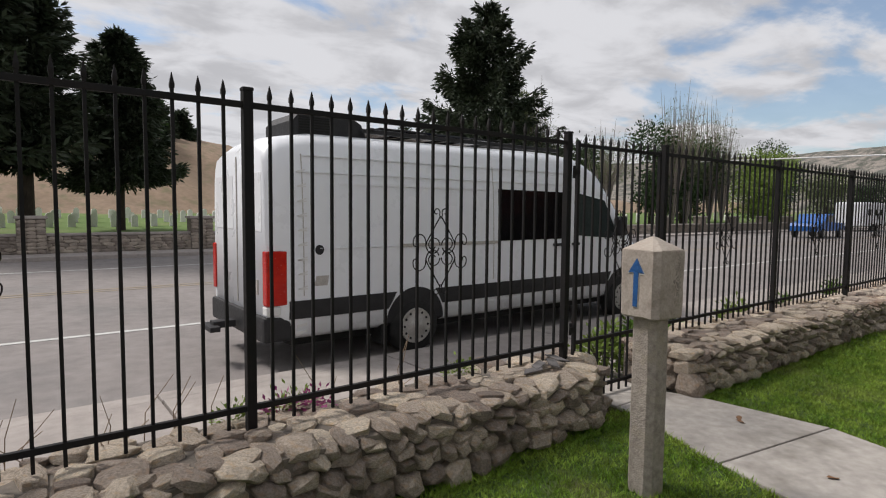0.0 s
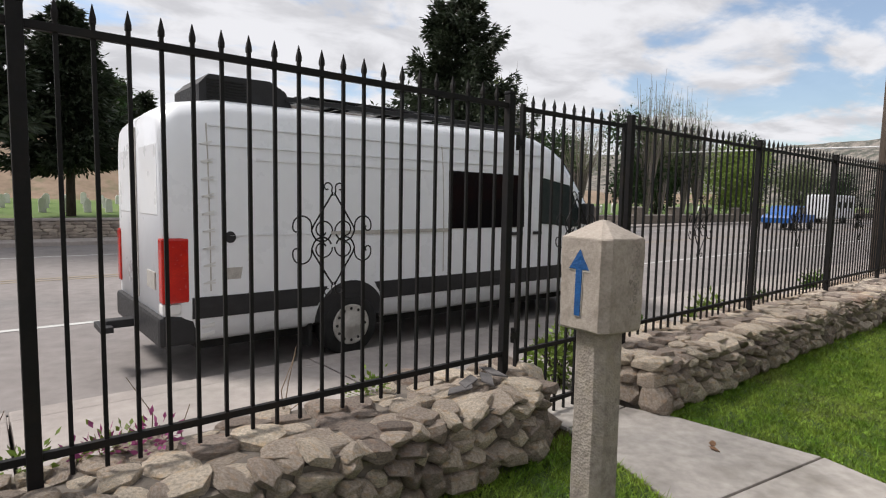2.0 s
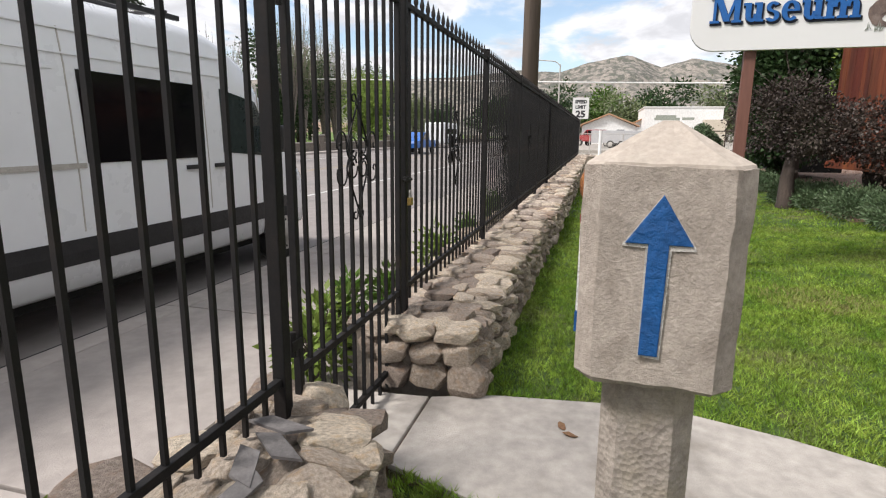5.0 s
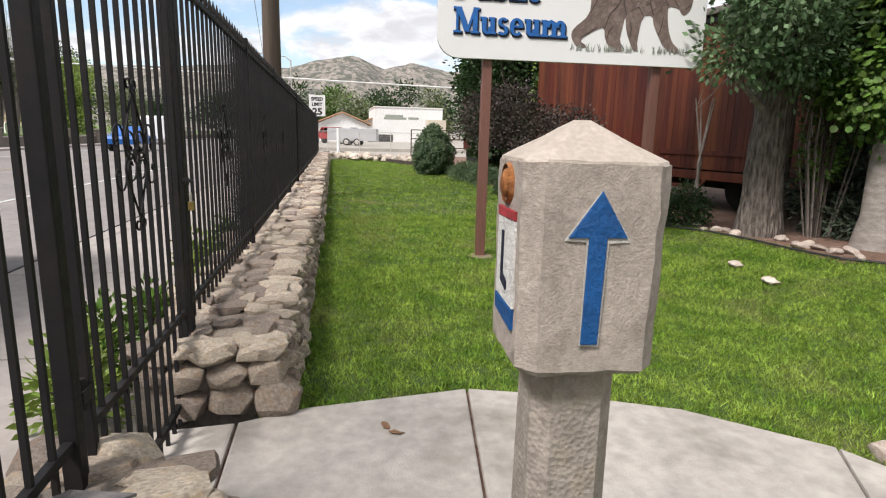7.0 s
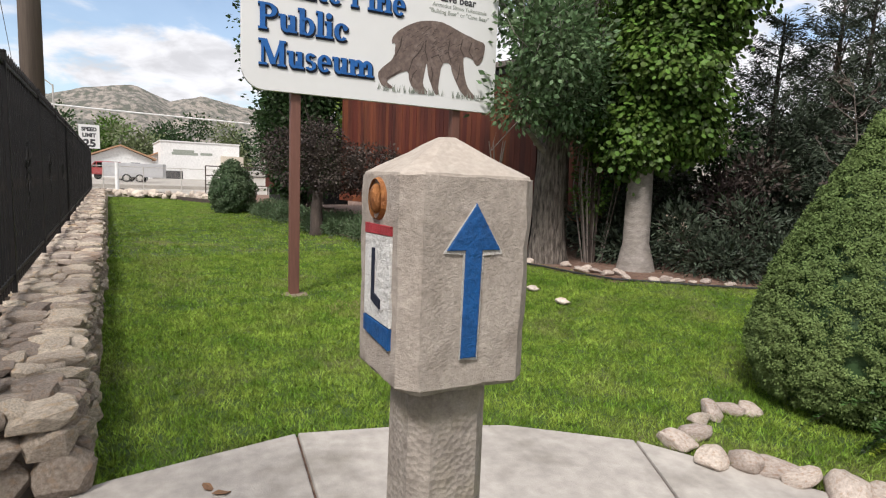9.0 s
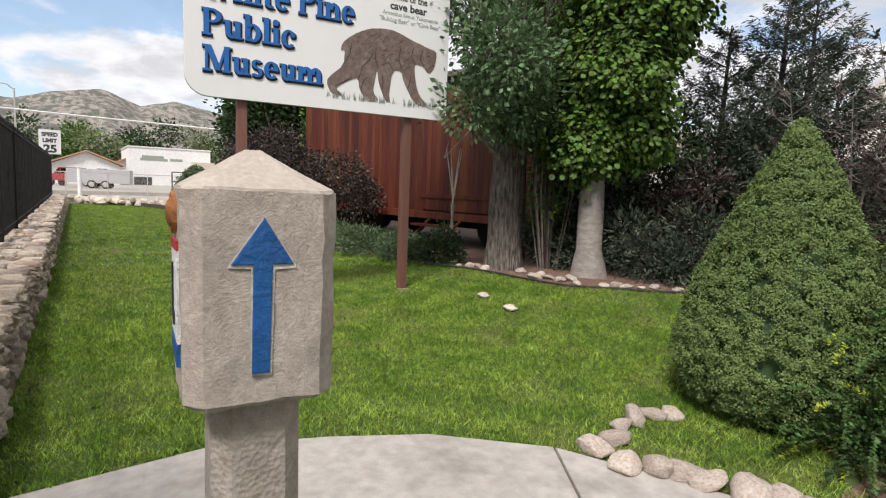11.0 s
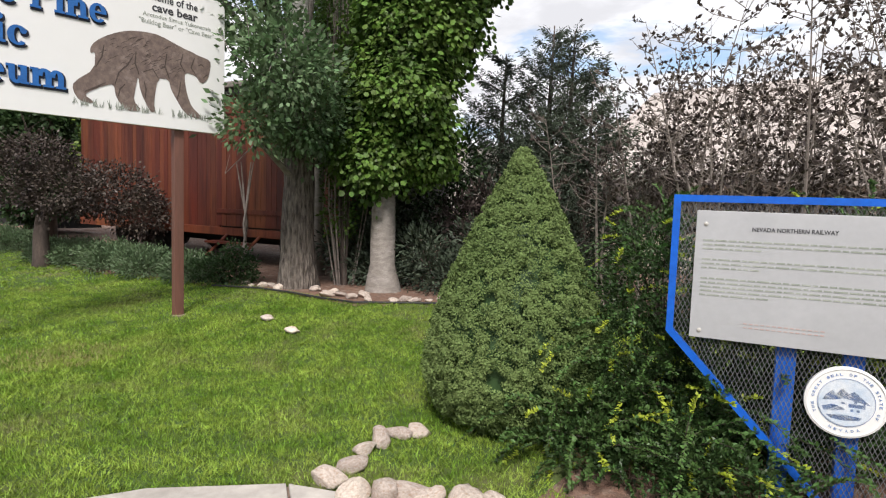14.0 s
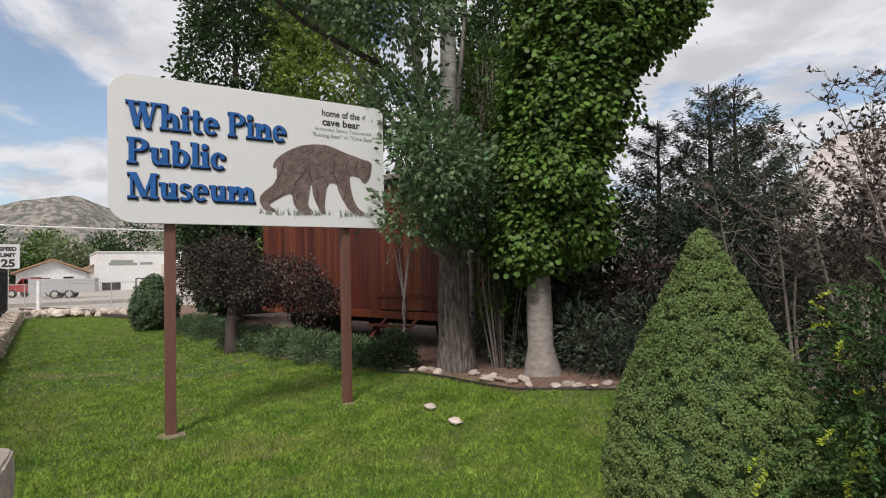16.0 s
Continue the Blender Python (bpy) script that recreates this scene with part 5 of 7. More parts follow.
def twiggy(name, label, at, h, spread, stems, leaf, seed, size=0.06, per=10):
    """Many upright grey stems from one foot, forking into leafy twigs."""
    e = thing(name, label, "tree", at)
    r = np.random.default_rng(seed)
    b = bmesh.new()
    P, D = [], []
    for i in range(stems):
        a, s = r.uniform(0, 6.283), spread * r.uniform(0.15, 1.0)
        top = np.array([math.cos(a) * s, math.sin(a) * s, h * r.uniform(0.5, 1.0) * (1 - 0.12 * s / spread)])
        foot = np.array([math.cos(a) * 0.1, math.sin(a) * 0.1, -0.1])
        bend = r.normal(size=3) * 0.22
        axis = lambda t: foot + (top - foot) * np.array([t ** 1.4, t ** 1.4, t]) + bend * math.sin(3 * t) * (1 - t * 0.6)
        tube(b, [tuple(axis(t)) for t in (0.0, 0.2, 0.4, 0.6, 0.8, 1.0)], [0.024, 0.02, 0.015, 0.011, 0.007, 0.002], 5)
        for k in range(24):
            t = r.uniform(0.42, 1.0)
            q = axis(t)
            a2 = r.uniform(0, 6.283)
            L = r.uniform(0.25, 0.8) * (1.15 - 0.45 * t)
            w = q + np.array([math.cos(a2) * 0.8, math.sin(a2) * 0.8, r.uniform(0.1, 0.8)]) * L
            mid = (q + w) / 2 + np.array([math.cos(a2), math.sin(a2), -0.3]) * L * 0.12
            tube(b, [tuple(q), tuple(mid), tuple(w)], [0.005, 0.004, 0.0015], 4)
            f = r.uniform(0.15, 1.0, (per, 1))
            P.append(q + (mid - q) * np.minimum(f * 2, 1) + (w - mid) * np.maximum(f * 2 - 1, 0))
            D.append(unit(r.normal(size=(per, 3)) * 0.7 + np.array([math.cos(a2) * 0.4, math.sin(a2) * 0.4, 0.5])))
    tagged(part("branchwork", b, M_twig, e), kind="stuff")
    leaves("crown", np.concatenate(P), np.concatenate(D), size, leaf, e, 0.55, 0.3, 0.4, seed)
    return e


def G(x, y):
    return float(gz(x, y))


# ---- trees and shrubs of the garden ----
poplar = broadleaf("poplar_tree", "mature poplar with furrowed dark trunk, white upper stems and grey-green leaves", (8.72, -3.55, G(8.7, -3.5) + 0.06),
          [(0, 0, -0.3, 0.36), (0, 0, 0.1, 0.30), (0.02, 0, 0.5, 0.255), (0.03, 0.0, 1.0, 0.24), (0.04, -0.02, 1.5, 0.235), (0.05, 0, 2.2, 0.2), (0.06, 0, 2.5, 0.17)],
          [(-0.5, 0.3, 2.6, 0.75, 0.7, 0.7), (-0.9, 0.9, 3.0, 0.6, 0.6, 0.6), (-0.62, 1.2, 2.3, 0.4, 0.35, 0.32), (-0.2, -0.4, 2.3, 0.6, 0.55, 0.55), (-0.2, 1.0, 3.8, 0.7, 0.6, 0.6), (-0.5, 1.3, 5.2, 0.8, 1.0, 0.6), (0.3, 1.8, 5.6, 0.8, 1.1, 0.5), (0.6, 2.8, 6.0, 0.7, 0.9, 0.45), (0.2, -0.9, 4.6, 0.5, 0.4, 0.8), (0.2, 0.2, 6.6, 1.1, 1.1, 0.9), (-0.3, -0.3, 8.0, 1.2, 1.2, 1.2)],
          38000, 0.088, L_grn, M_bark, 7, twigs=4, seed=3)
b = bmesh.new()
tube(b, [(0, 0, 0), (0.1, 0.15, 1.6), (0.15, 0.3, 3.4), (0.1, 0.4, 5.2)], [0.1, 0.09, 0.07, 0.04], 10)
part("stem", tube(bmesh.new(), [(0.06, 0, 2.3), (0.1, -0.02, 3.4), (0.15, -0.1, 5.0), (0.3, -0.2, 7.5), (0.4, -0.2, 9)], [0.185, 0.165, 0.13, 0.08, 0.03], 14), M_wbark, poplar, "white upper stem", True)
part("stem", turned(wobble(b, 0.01, 5), Matrix.Translation((0.2, 0.1, 1.75))), M_wbark, poplar, "pale leaning stem with grey scars", True)
part("stem", tube(bmesh.new(), [(0.1, 0.1, 3.6), (0.2, 1.0, 4.5), (0.4, 2.2, 5.0), (0.6, 3.6, 5.9)], [0.07, 0.05, 0.035, 0.012], 7), M_dbark, poplar, "long dark side branch", True)
b = bmesh.new()
tube(b, [(0, 0, -0.2), (0.02, 0.03, 1.6), (0.1, 0.0, 4.2)], [0.1, 0.08, 0.06], 10)
tagged(part("birch_trunk", turned(b, Matrix.Translation((9.5, -4.55, G(9.5, -4.5)))), M_pbark, None, smooth=True), "slim white trunk with dark marks behind the poplar", "tree")
ivy = broadleaf("upright_tree", "pale-trunked upright tree thick with bright green broad leaves", (7.58, -4.25, G(7.5, -4.2) + 0.05),
                [(0, 0, -0.3, 0.34), (0, 0, 0.05, 0.26), (0.02, 0, 0.35, 0.19), (0.02, 0, 1.4, 0.165), (0.0, 0, 3, 0.12), (0, 0, 6, 0.05)],
                [(0.1, 0.1, 2.0, 0.62, 0.55, 0.62), (-0.35, -0.4, 2.25, 0.5, 0.45, 0.65), (-0.15, -0.1, 2.9, 0.8, 0.75, 0.8), (-0.3, -0.3, 3.9, 0.9, 0.85, 0.9), (-0.5, -0.5, 4.9, 1.05, 1.0, 1.0), (-1.1, -1.1, 5.3, 0.75, 0.75, 0.75), (-0.6, -0.6, 6.2, 1.2, 1.1, 1.0), (-0.3, -0.3, 7.6, 1.0, 1.0, 1.2)],
                72000, 0.076, L_ivy, M_pbark, 5, seed=5, aspect=0.85, shell=0.72, hang=True)
tangle = low_shrub("vine_tangle", "tangle of bare brown vines and sparse leaves between the trunks", (8.35, -4.15, G(8.2, -4.1)),
          [(0.1, 0.0, 1.2, 0.3, 0.3, 0.5), (0.0, 0.1, 2.2, 0.3, 0.3, 0.6), (-0.1, 0.0, 3.2, 0.35, 0.35, 0.7), (0.1, 0.1, 4.4, 0.4, 0.4, 0.8)], 3500, 0.07, L_ivy, 6, 4, 0.6)
rv = random.Random(2)
for k in range(16):
    x, y = rv.uniform(-0.2, 0.25), rv.uniform(-0.3, 0.3)
    part("vine", tube(bmesh.new(), [(x * 0.4, y * 0.4, 0), (x, y, 1.2), (x * 0.6 + rv.uniform(-0.15, 0.15), y, 2.6), (x + rv.uniform(-0.2, 0.2), y, 4.8)], [0.012, 0.011, 0.01, 0.006], 5), M_twig, tangle, "bare brown vine stem")
b = bmesh.new()
for k in range(5):
    x = rv.uniform(-0.1, 0.1)
    tube(b, [(x * 0.3, x, 0), (x, -x, 0.9), (x * 1.8, x, 1.9)], [0.03, 0.02, 0.008], 6)
tagged(part("bare_shrub", turned(b, Matrix.Translation((9.9, -3.35, G(9.9, -3.3)))), M_twig), "thin bare reddish shrub stems beside the poplar", "shrub")
low_shrub("bushy_shrub", "small leafy green shrub at the foot of the poplar", (9.6, -3.0, G(9.6, -3)), [(0, 0, 0.22, 0.4, 0.35, 0.25), (0.4, 0.2, 0.2, 0.35, 0.3, 0.22), (0.1, -0.1, 0.42, 0.22, 0.22, 0.22)], 3600, 0.05, L_dark, 8, 4, 0.55)
for i, (x, y, s) in enumerate(((10.8, -2.85, 0.75), (11.9, -2.65, 0.9), (13.2, -2.55, 0.95), (14.5, -2.4, 0.9), (15.6, -2.2, 0.8), (18.3, -2.2, 0.95), (20.0, -2.1, 1.1))):
    low_shrub("juniper_shrub", "low spreading grey-green juniper in the planting bed", (x, y, G(x, y)),
              [(0, 0, 0.2 * s, 0.75 * s, 0.6 * s, 0.22 * s), (-0.5 * s, 0.3 * s, 0.15 * s, 0.5 * s, 0.45 * s, 0.18 * s), (0.5 * s, -0.1, 0.25 * s, 0.5 * s, 0.5 * s, 0.22 * s)], 9000, 0.06, L_juni, 20 + i, 6, 0.3)
for i, (x, y, s) in enumerate(((6.3, -5.4, 1.0), (7.0, -4.9, 0.9), (8.4, -4.6, 0.9), (5.5, -5.9, 0.8))):
    low_shrub("dark_juniper", "dark juniper shrub in the shade behind the trunks", (x, y, G(x, y)),
              [(0, 0, 0.35 * s, 0.7, 0.5, 0.4 * s), (0.3, 0.1, 0.7 * s, 0.5, 0.4, 0.4 * s), (-0.4, 0, 0.25, 0.5, 0.4, 0.3)], 3200, 0.1, L_pine, 40 + i, 4, 0.3)
for i, (x, y, h, lf) in enumerate(((8.1, -5.0, 1.7, L_pine), (7.5, -5.6, 2.4, L_dark), (6.6, -6.1, 2.3, L_pine), (6.9, -5.6, 1.6, L_plum), (8.7, -5.0, 2.6, L_dark))):
    low_shrub("tall_shrub", "tall dark shrub filling the shade behind the trunks", (x, y, G(x, y)),
              [(0, 0, 0.3 * h, 0.55, 0.5, 0.32 * h), (0.2, 0.1, 0.62 * h, 0.5, 0.45, 0.3 * h), (-0.2, -0.1, 0.85 * h, 0.4, 0.35, 0.22 * h)], 4200, 0.085, lf, 340 + i, 4, 0.5)
broadleaf("plum_tree", "small purple-leaved plum tree with a leaning trunk", (14.6, -1.75, G(14.6, -1.7)), [(0, 0, -0.2, 0.2), (0, 0, 0.1, 0.16), (0.05, 0, 0.6, 0.13), (0.1, -0.05, 1.0, 0.11)],
          [(0.3, 0.5, 1.75, 0.6, 0.7, 0.6), (-0.1, -0.4, 1.55, 0.8, 0.8, 0.6), (-0.6, -1.1, 1.5, 0.7, 0.8, 0.55), (-0.7, -1.6, 1.1, 0.6, 0.6, 0.5), (0.2, 0.0, 2.2, 0.6, 0.6, 0.4)], 15000, 0.065, L_plum, M_dbark, 6, twigs=5, seed=8)
for i, (x, y, h, w) in enumerate(((21.5, -3.4, 6.5, 1.1), (19.5, -3.2, 12.0, 1.9), (17.6, -5.0, 11.0, 1.7), (12.6, -8.2, 8.5, 1.6))):
    broadleaf("columnar_tree", "tall leafy tree with dense green foliage behind the sign", (x, y, 0.15), [(0, 0, -0.3, 0.2), (0, 0, 1, 0.16), (0, 0, h * 0.6, 0.1), (0, 0, h * 0.9, 0.03)],
              [(0, 0, h * 0.24, w * 0.85, w * 0.85, h * 0.17), (0.2, 0.1, h * 0.45, w, w, h * 0.18), (-0.1, -0.2, h * 0.66, w, w, h * 0.18), (0, 0, h * 0.86, w * 0.75, w * 0.75, h * 0.15)], 30000, 0.13, (L_dark, L_dark, L_yg, L_dark)[i], M_dbark, 5, seed=50 + i, aspect=0.8, shell=0.7, limbs=False)
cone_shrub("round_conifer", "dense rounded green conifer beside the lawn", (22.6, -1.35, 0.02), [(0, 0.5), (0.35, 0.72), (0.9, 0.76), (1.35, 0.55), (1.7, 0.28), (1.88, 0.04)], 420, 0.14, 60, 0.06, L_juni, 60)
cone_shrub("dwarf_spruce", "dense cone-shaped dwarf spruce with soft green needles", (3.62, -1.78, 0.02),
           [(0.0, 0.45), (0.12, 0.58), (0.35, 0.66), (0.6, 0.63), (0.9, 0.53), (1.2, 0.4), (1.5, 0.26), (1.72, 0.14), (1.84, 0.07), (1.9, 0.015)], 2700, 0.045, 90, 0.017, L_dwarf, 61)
YEW = [(0.42, 0.6, 0.22, 0.48, 0.38, 0.3), (-0.1, 0.45, 0.2, 0.42, 0.34, 0.26), (-0.55, 0.25, 0.25, 0.4, 0.3, 0.3), (0.3, 0.15, 0.5, 0.55, 0.5, 0.5), (-0.1, 0.3, 0.35, 0.5, 0.45, 0.35), (0.2, -0.1, 0.95, 0.5, 0.45, 0.4),
       (-0.4, -0.12, 0.75, 0.5, 0.4, 0.45), (-0.9, -0.25, 0.6, 0.5, 0.4, 0.55), (0.35, -0.3, 1.25, 0.3, 0.3, 0.28), (-1.2, -0.4, 1.0, 0.5, 0.4, 0.4),
       (-0.1, 0.72, 0.16, 0.4, 0.3, 0.22), (0.3, 0.78, 0.14, 0.32, 0.24, 0.2), (-0.45, 0.72, 0.16, 0.35, 0.22, 0.2), (-0.7, -0.1, 0.3, 0.5, 0.35, 0.35), (-1.3, -0.4, 0.4, 0.5, 0.35, 0.45), (-1.0, -0.5, 1.3, 0.45, 0.35, 0.3)]
yew = low_shrub("evergreen_shrub", "dark bushy evergreen shrub with arching sprays and yellow-green young shoots", (2.6, -2.2, 0.02),
                [(x, y, z, rx * 0.86, ry * 0.86, rz * 0.86) for x, y, z, rx, ry, rz in YEW], 75000, 0.027, L_yew, 62, 8, 0.55)
sprays("spray", yew, YEW, 1000, 0.36, 0.029, L_spray, L_tip, 0.24, 63)
for x, y, h, sd in ((6.58, -7.2, 4.5, 70), (6.1, -7.05, 4.3, 72), (7.0, -6.4, 3.9, 73), (5.5, -6.6, 3.0, 71)):
    spruce("sparse dark pine with upswept boughs behind the garden", (x, y, 0.15), h, 1.5, 24, bare=0.02, seed=sd, per=90, size=0.075, slim=0.22, leaf=L_pine, droop=-0.55, name="pine_tree", lean=0.6)
for i, (x, y, h) in enumerate(((4.7, -5.6, 3.15), (4.05, -5.5, 3.75), (3.3, -5.2, 4.0), (2.4, -5.2, 4.3), (1.3, -4.8, 4.3), (3.4, -6.8, 4.1), (2.8, -6.1, 4.0), (1.9, -6.4, 4.4))):
    twiggy("dark_plum_tree", "open twiggy tree with grey stems and small dark purple leaves", (x, y, 0.2), h, 1.0, 10, L_plum, 80 + i)

# ---- edging rocks ----
rock_meshes = []
for k in range(6):
    b = bmesh.new()
    bmesh.ops.create_icosphere(b, subdivisions=3, radius=0.5)
    wobble(b, 0.16, 1.7, k)
    chip = random.Random(k)
    for c in range(11):
        nrm = Vector((chip.gauss(0, 1), chip.gauss(0, 1), chip.gauss(0, 1))).normalized()
        cut = chip.uniform(0.3, 0.42)
        for q in b.verts:
            if q.co.dot(nrm) > cut:
                q.co -= nrm * (q.co.dot(nrm) - cut) * 0.9
    wobble(b, 0.02, 9, k)
    me = bpy.data.meshes.new("rock")
    b.to_mesh(me)
    b.free()
    me.shade_smooth()
    me.materials.append(M_pale)
    rock_meshes.append(me)
for i, (x, y, s) in enumerate(((3.82, -0.28, 0.16), (3.83, -0.45, 0.14), (3.93, -0.64, 0.12), (3.96, -0.80, 0.14), (3.95, -0.95, 0.13), (3.87, -1.06, 0.13), (3.59, -0.28, 0.17), (3.50, -0.39, 0.18), (3.37, -0.45, 0.17), (3.26, -0.46, 0.13), (3.10, -0.55, 0.21), (2.99, -0.64, 0.16), (2.88, -0.67, 0.14), (2.2, -0.86, 0.2))):
    o = new("rock", rock_meshes[i % 6])
    o.matrix_basis = pose(x, y, 0.03 + G(x, y), i * 7 % 20, i * 11 % 20, i * 47) @ Matrix.Diagonal((s * 1.6, s * 1.05, s * 0.75, 1))
    tagged(o, "rounded pale pinkish rock edging the planting bed", "rock", "edging rocks")
rk = np.random.default_rng(12)
EDGE = [(9.6, -2.75), (8.9, -3.08), (8.3, -3.2), (7.6, -3.22), (7.0, -3.3), (6.6, -3.7), (6.2, -4.2), (5.8, -4.8)]
for i in range(34):
    t = rk.uniform(0, len(EDGE) - 1.01)
    a, c = EDGE[int(t)], EDGE[int(t) + 1]
    x, y = a[0] + (c[0] - a[0]) * (t % 1) + rk.normal() * 0.08, a[1] + (c[1] - a[1]) * (t % 1) - abs(rk.normal()) * 0.2 - 0.08
    s = rk.uniform(0.1, 0.22)
    o = new("rock", rock_meshes[i % 6])
    o.matrix_basis = pose(x, y, G(x, y) + 0.03, rk.uniform(-15, 15), rk.uniform(-15, 15), rk.uniform(0, 360)) @ Matrix.Diagonal((s * 1.2, s, s * 0.5, 1))
    tagged(o, "flat pale rock at the edge of the mulch", "rock", "bed edge rocks")
tagged(part("hose", tube(bmesh.new(), [(x, y + 0.12, G(x, y) + 0.03) for x, y in EDGE], 0.014, 6), M_black), "dark plastic lawn edging along the bed", "edging")

# ---- state-shaped information sign ----
NV = thing("information_sign", "blue state-shaped steel sign with metal mesh and engraved plaque", "sign", (2.5, -1.535, 0.0), 196.0)
OUT = [(0, 0.88), (0.0, 1.62), (1.35, 1.62), (1.35, 0.2), (0.83, 0.0)]
cx_, cz_ = 0.55, 1.0


def inset(poly, d):
    n_ = len(poly)
    res = []
    for i in range(n_):
        p0, p1, p2 = Vector(poly[i - 1]), Vector(poly[i]), Vector(poly[(i + 1) % n_])
        e0, e1 = (p1 - p0).normalized(), (p2 - p1).normalized()
        n0, n1 = Vector((e0.y, -e0.x)), Vector((e1.y, -e1.x))
        m = (n0 + n1).normalized()
        res.append(tuple(p1 + m * d / max(m.dot(n0), 0.3)))
    return res


INN = inset(OUT, 0.036)
b = bmesh.new()
for i in range(len(OUT)):
    j = (i + 1) % len(OUT)
    prism([OUT[i], OUT[j], INN[j], INN[i]], -0.02, 0.02, bm=b)
part("frame", turned(b, UPX), M_nvblue, NV, "blue enamelled frame")
b = bmesh.new()


def clip_line(p, d, poly):
    t0, t1 = -9.0, 9.0
    for i in range(len(poly)):
        a, c = Vector(poly[i]), Vector(poly[(i + 1) % len(poly)])
        e = c - a
        n_ = Vector((e.y, -e.x))
        den, num = d.dot(n_), (a - p).dot(n_)
        if abs(den) < 1e-9:
            continue
        t = num / den
        if den > 0:
            t0 = max(t0, t)
        else:
            t1 = min(t1, t)
    return (p + d * t0, p + d * t1) if t1 - t0 > 0.02 else None


for sgn in (1, -1):
    d = Vector((0.42, 0.9 * sgn)).normalized()
    for k in range(-70, 110):
        seg_ = clip_line(Vector((k * 0.022, 0.8)), d, INN)
        if seg_:
            (xa, za), (xb, zb) = seg_
            rod(b, (xa, 0.003 * sgn, za), (xb, 0.003 * sgn, zb), 0.0016, seg=4, caps=False)
part("mesh_screen", b, material("grey_mesh_wire", (0.2, 0.205, 0.21), (0.13, 0.13, 0.135), 20, 0.5, metal=0.3), NV, "grey expanded metal mesh")
for x in (0.58, 0.87):
    part("post", box(x - 0.045, x + 0.045, 0.022, 0.07, -0.3, 1.2, 0.004), M_nvblue, NV, "blue steel post")
pq = part("plaque", turned(prism([(0.118, 0.865), (1.2, 0.86), (1.2, 1.535), (0.118, 1.54)], 0.01, 0.026, 0.002), UPX), M_plaque, NV, "brushed metal plaque with engraved text")
PQ = UPX @ lay(0.027)
letters("lettering", "NEVADA NORTHERN RAILWAY", 0.38, 1.44, 0.03, M_ink, pq, PQ, 0.001, 0.0004, fit=0.37)
b = bmesh.new()
rl = random.Random(6)
for z in (1.385, 1.363, 1.341, 1.285, 1.263, 1.241, 1.185, 1.163, 1.141, 1.119, 1.097):
    x = 0.155
    end = 1.12 if z not in (1.341, 1.241, 1.097) else rl.uniform(0.34, 0.45)
    while x < end:
        w = rl.uniform(0.015, 0.06)
        bx(b, x, x + w, z - 0.0038, z + 0.0038, 0, 0.001)
        x += w + 0.009
part("text_bars", turned(b, PQ), M_gpaint, pq, "rows of small engraved text")
b = bmesh.new()
for z in (0.962, 0.942):
    for k in range(14):
        bx(b, 0.37 + k * 0.026, 0.388 + k * 0.026, z - 0.003, z + 0.003, 0, 0.001)
part("text_bars", turned(b, PQ), material("faint_red_ink", (0.42, 0.3, 0.28), (0.42, 0.36, 0.34), 40, 0.6), pq, "faint red text")
for x, z in ((0.165, 1.47), (0.165, 0.905)):
    part("bolt", turned(lathe([(0.011, 0.0), (0.011, -0.004), (0.004, -0.007)], 12), Matrix.Translation((x, -0.026, z))), M_steel, pq)
seal = part("seal", turned(lathe([(0.176, 0.0), (0.176, -0.02), (0.165, -0.024), (0.16, -0.02), (0.02, -0.02)], 40), Matrix.Translation((0.84, -0.002, 0.625))), M_sign, NV, "round white seal with blue picture")
part("seal_field", turned(lathe([(0.115, 0.0), (0.115, -0.023), (0.01, -0.023)], 36), Matrix.Translation((0.84, -0.002, 0.625))), material("seal_pale_blue", (0.42, 0.5, 0.6), (0.6, 0.63, 0.66), 18, 0.6), seal, "pale blue printed centre")
M_sealb = material("seal_blue", (0.1, 0.18, 0.4), (0.2, 0.28, 0.46), 30, 0.6)
SEAL = Matrix.Translation((0.84, -0.023, 0.625)) @ UPX
for text, a0, a1, rr, turn in (("THE GREAT SEAL OF THE STATE OF", 205, -25, 0.134, -90), ("NEVADA", 246, 294, 0.147, 90)):
    for i, ch in enumerate(text):
        if ch != " ":
            a = a0 + (a1 - a0) * i / (len(text) - 1)
            m = pose(rr * math.cos(radians(a)), rr * math.sin(radians(a)), 0, 0, 0, a + turn)
            letters("lettering", ch, -0.006, 0, 0.017, M_sealb, seal, SEAL @ m, 0.001, 0.0002, fit=0.012)
b = bmesh.new()
for r0_, r1_ in ((0.119, 0.121), (0.166, 0.168)):
    tube(b, [(r0_ * math.cos(k * math.pi / 24), r0_ * math.sin(k * math.pi / 24), 0.001) for k in range(48)] + [(r0_, 0.001, 0.001)], 0.0012, 4)
prism([(-0.1, 0.0), (-0.085, 0.03), (-0.06, 0.055), (-0.045, 0.04), (-0.02, 0.068), (0.01, 0.045), (0.03, 0.06), (0.07, 0.025), (0.1, 0.0), (0.06, 0.008), (0.0, 0.02), (-0.05, 0.008)], 0, 0.002, bm=b)
prism([(-0.1, -0.03), (-0.06, -0.014), (-0.02, -0.02), (0.0, -0.035), (-0.04, -0.045), (-0.09, -0.05)], 0, 0.002, bm=b)
for x_, z_, w_, h_ in ((0.01, -0.02, 0.06, 0.018), (0.07, -0.02, 0.008, 0.03), (0.02, -0.04, 0.012, 0.012), (0.045, -0.04, 0.012, 0.012), (-0.02, -0.008, 0.02, 0.01), (0.03, 0.0, 0.014, 0.012)):
    bx(b, x_, x_ + w_, z_, z_ + h_, 0, 0.002)
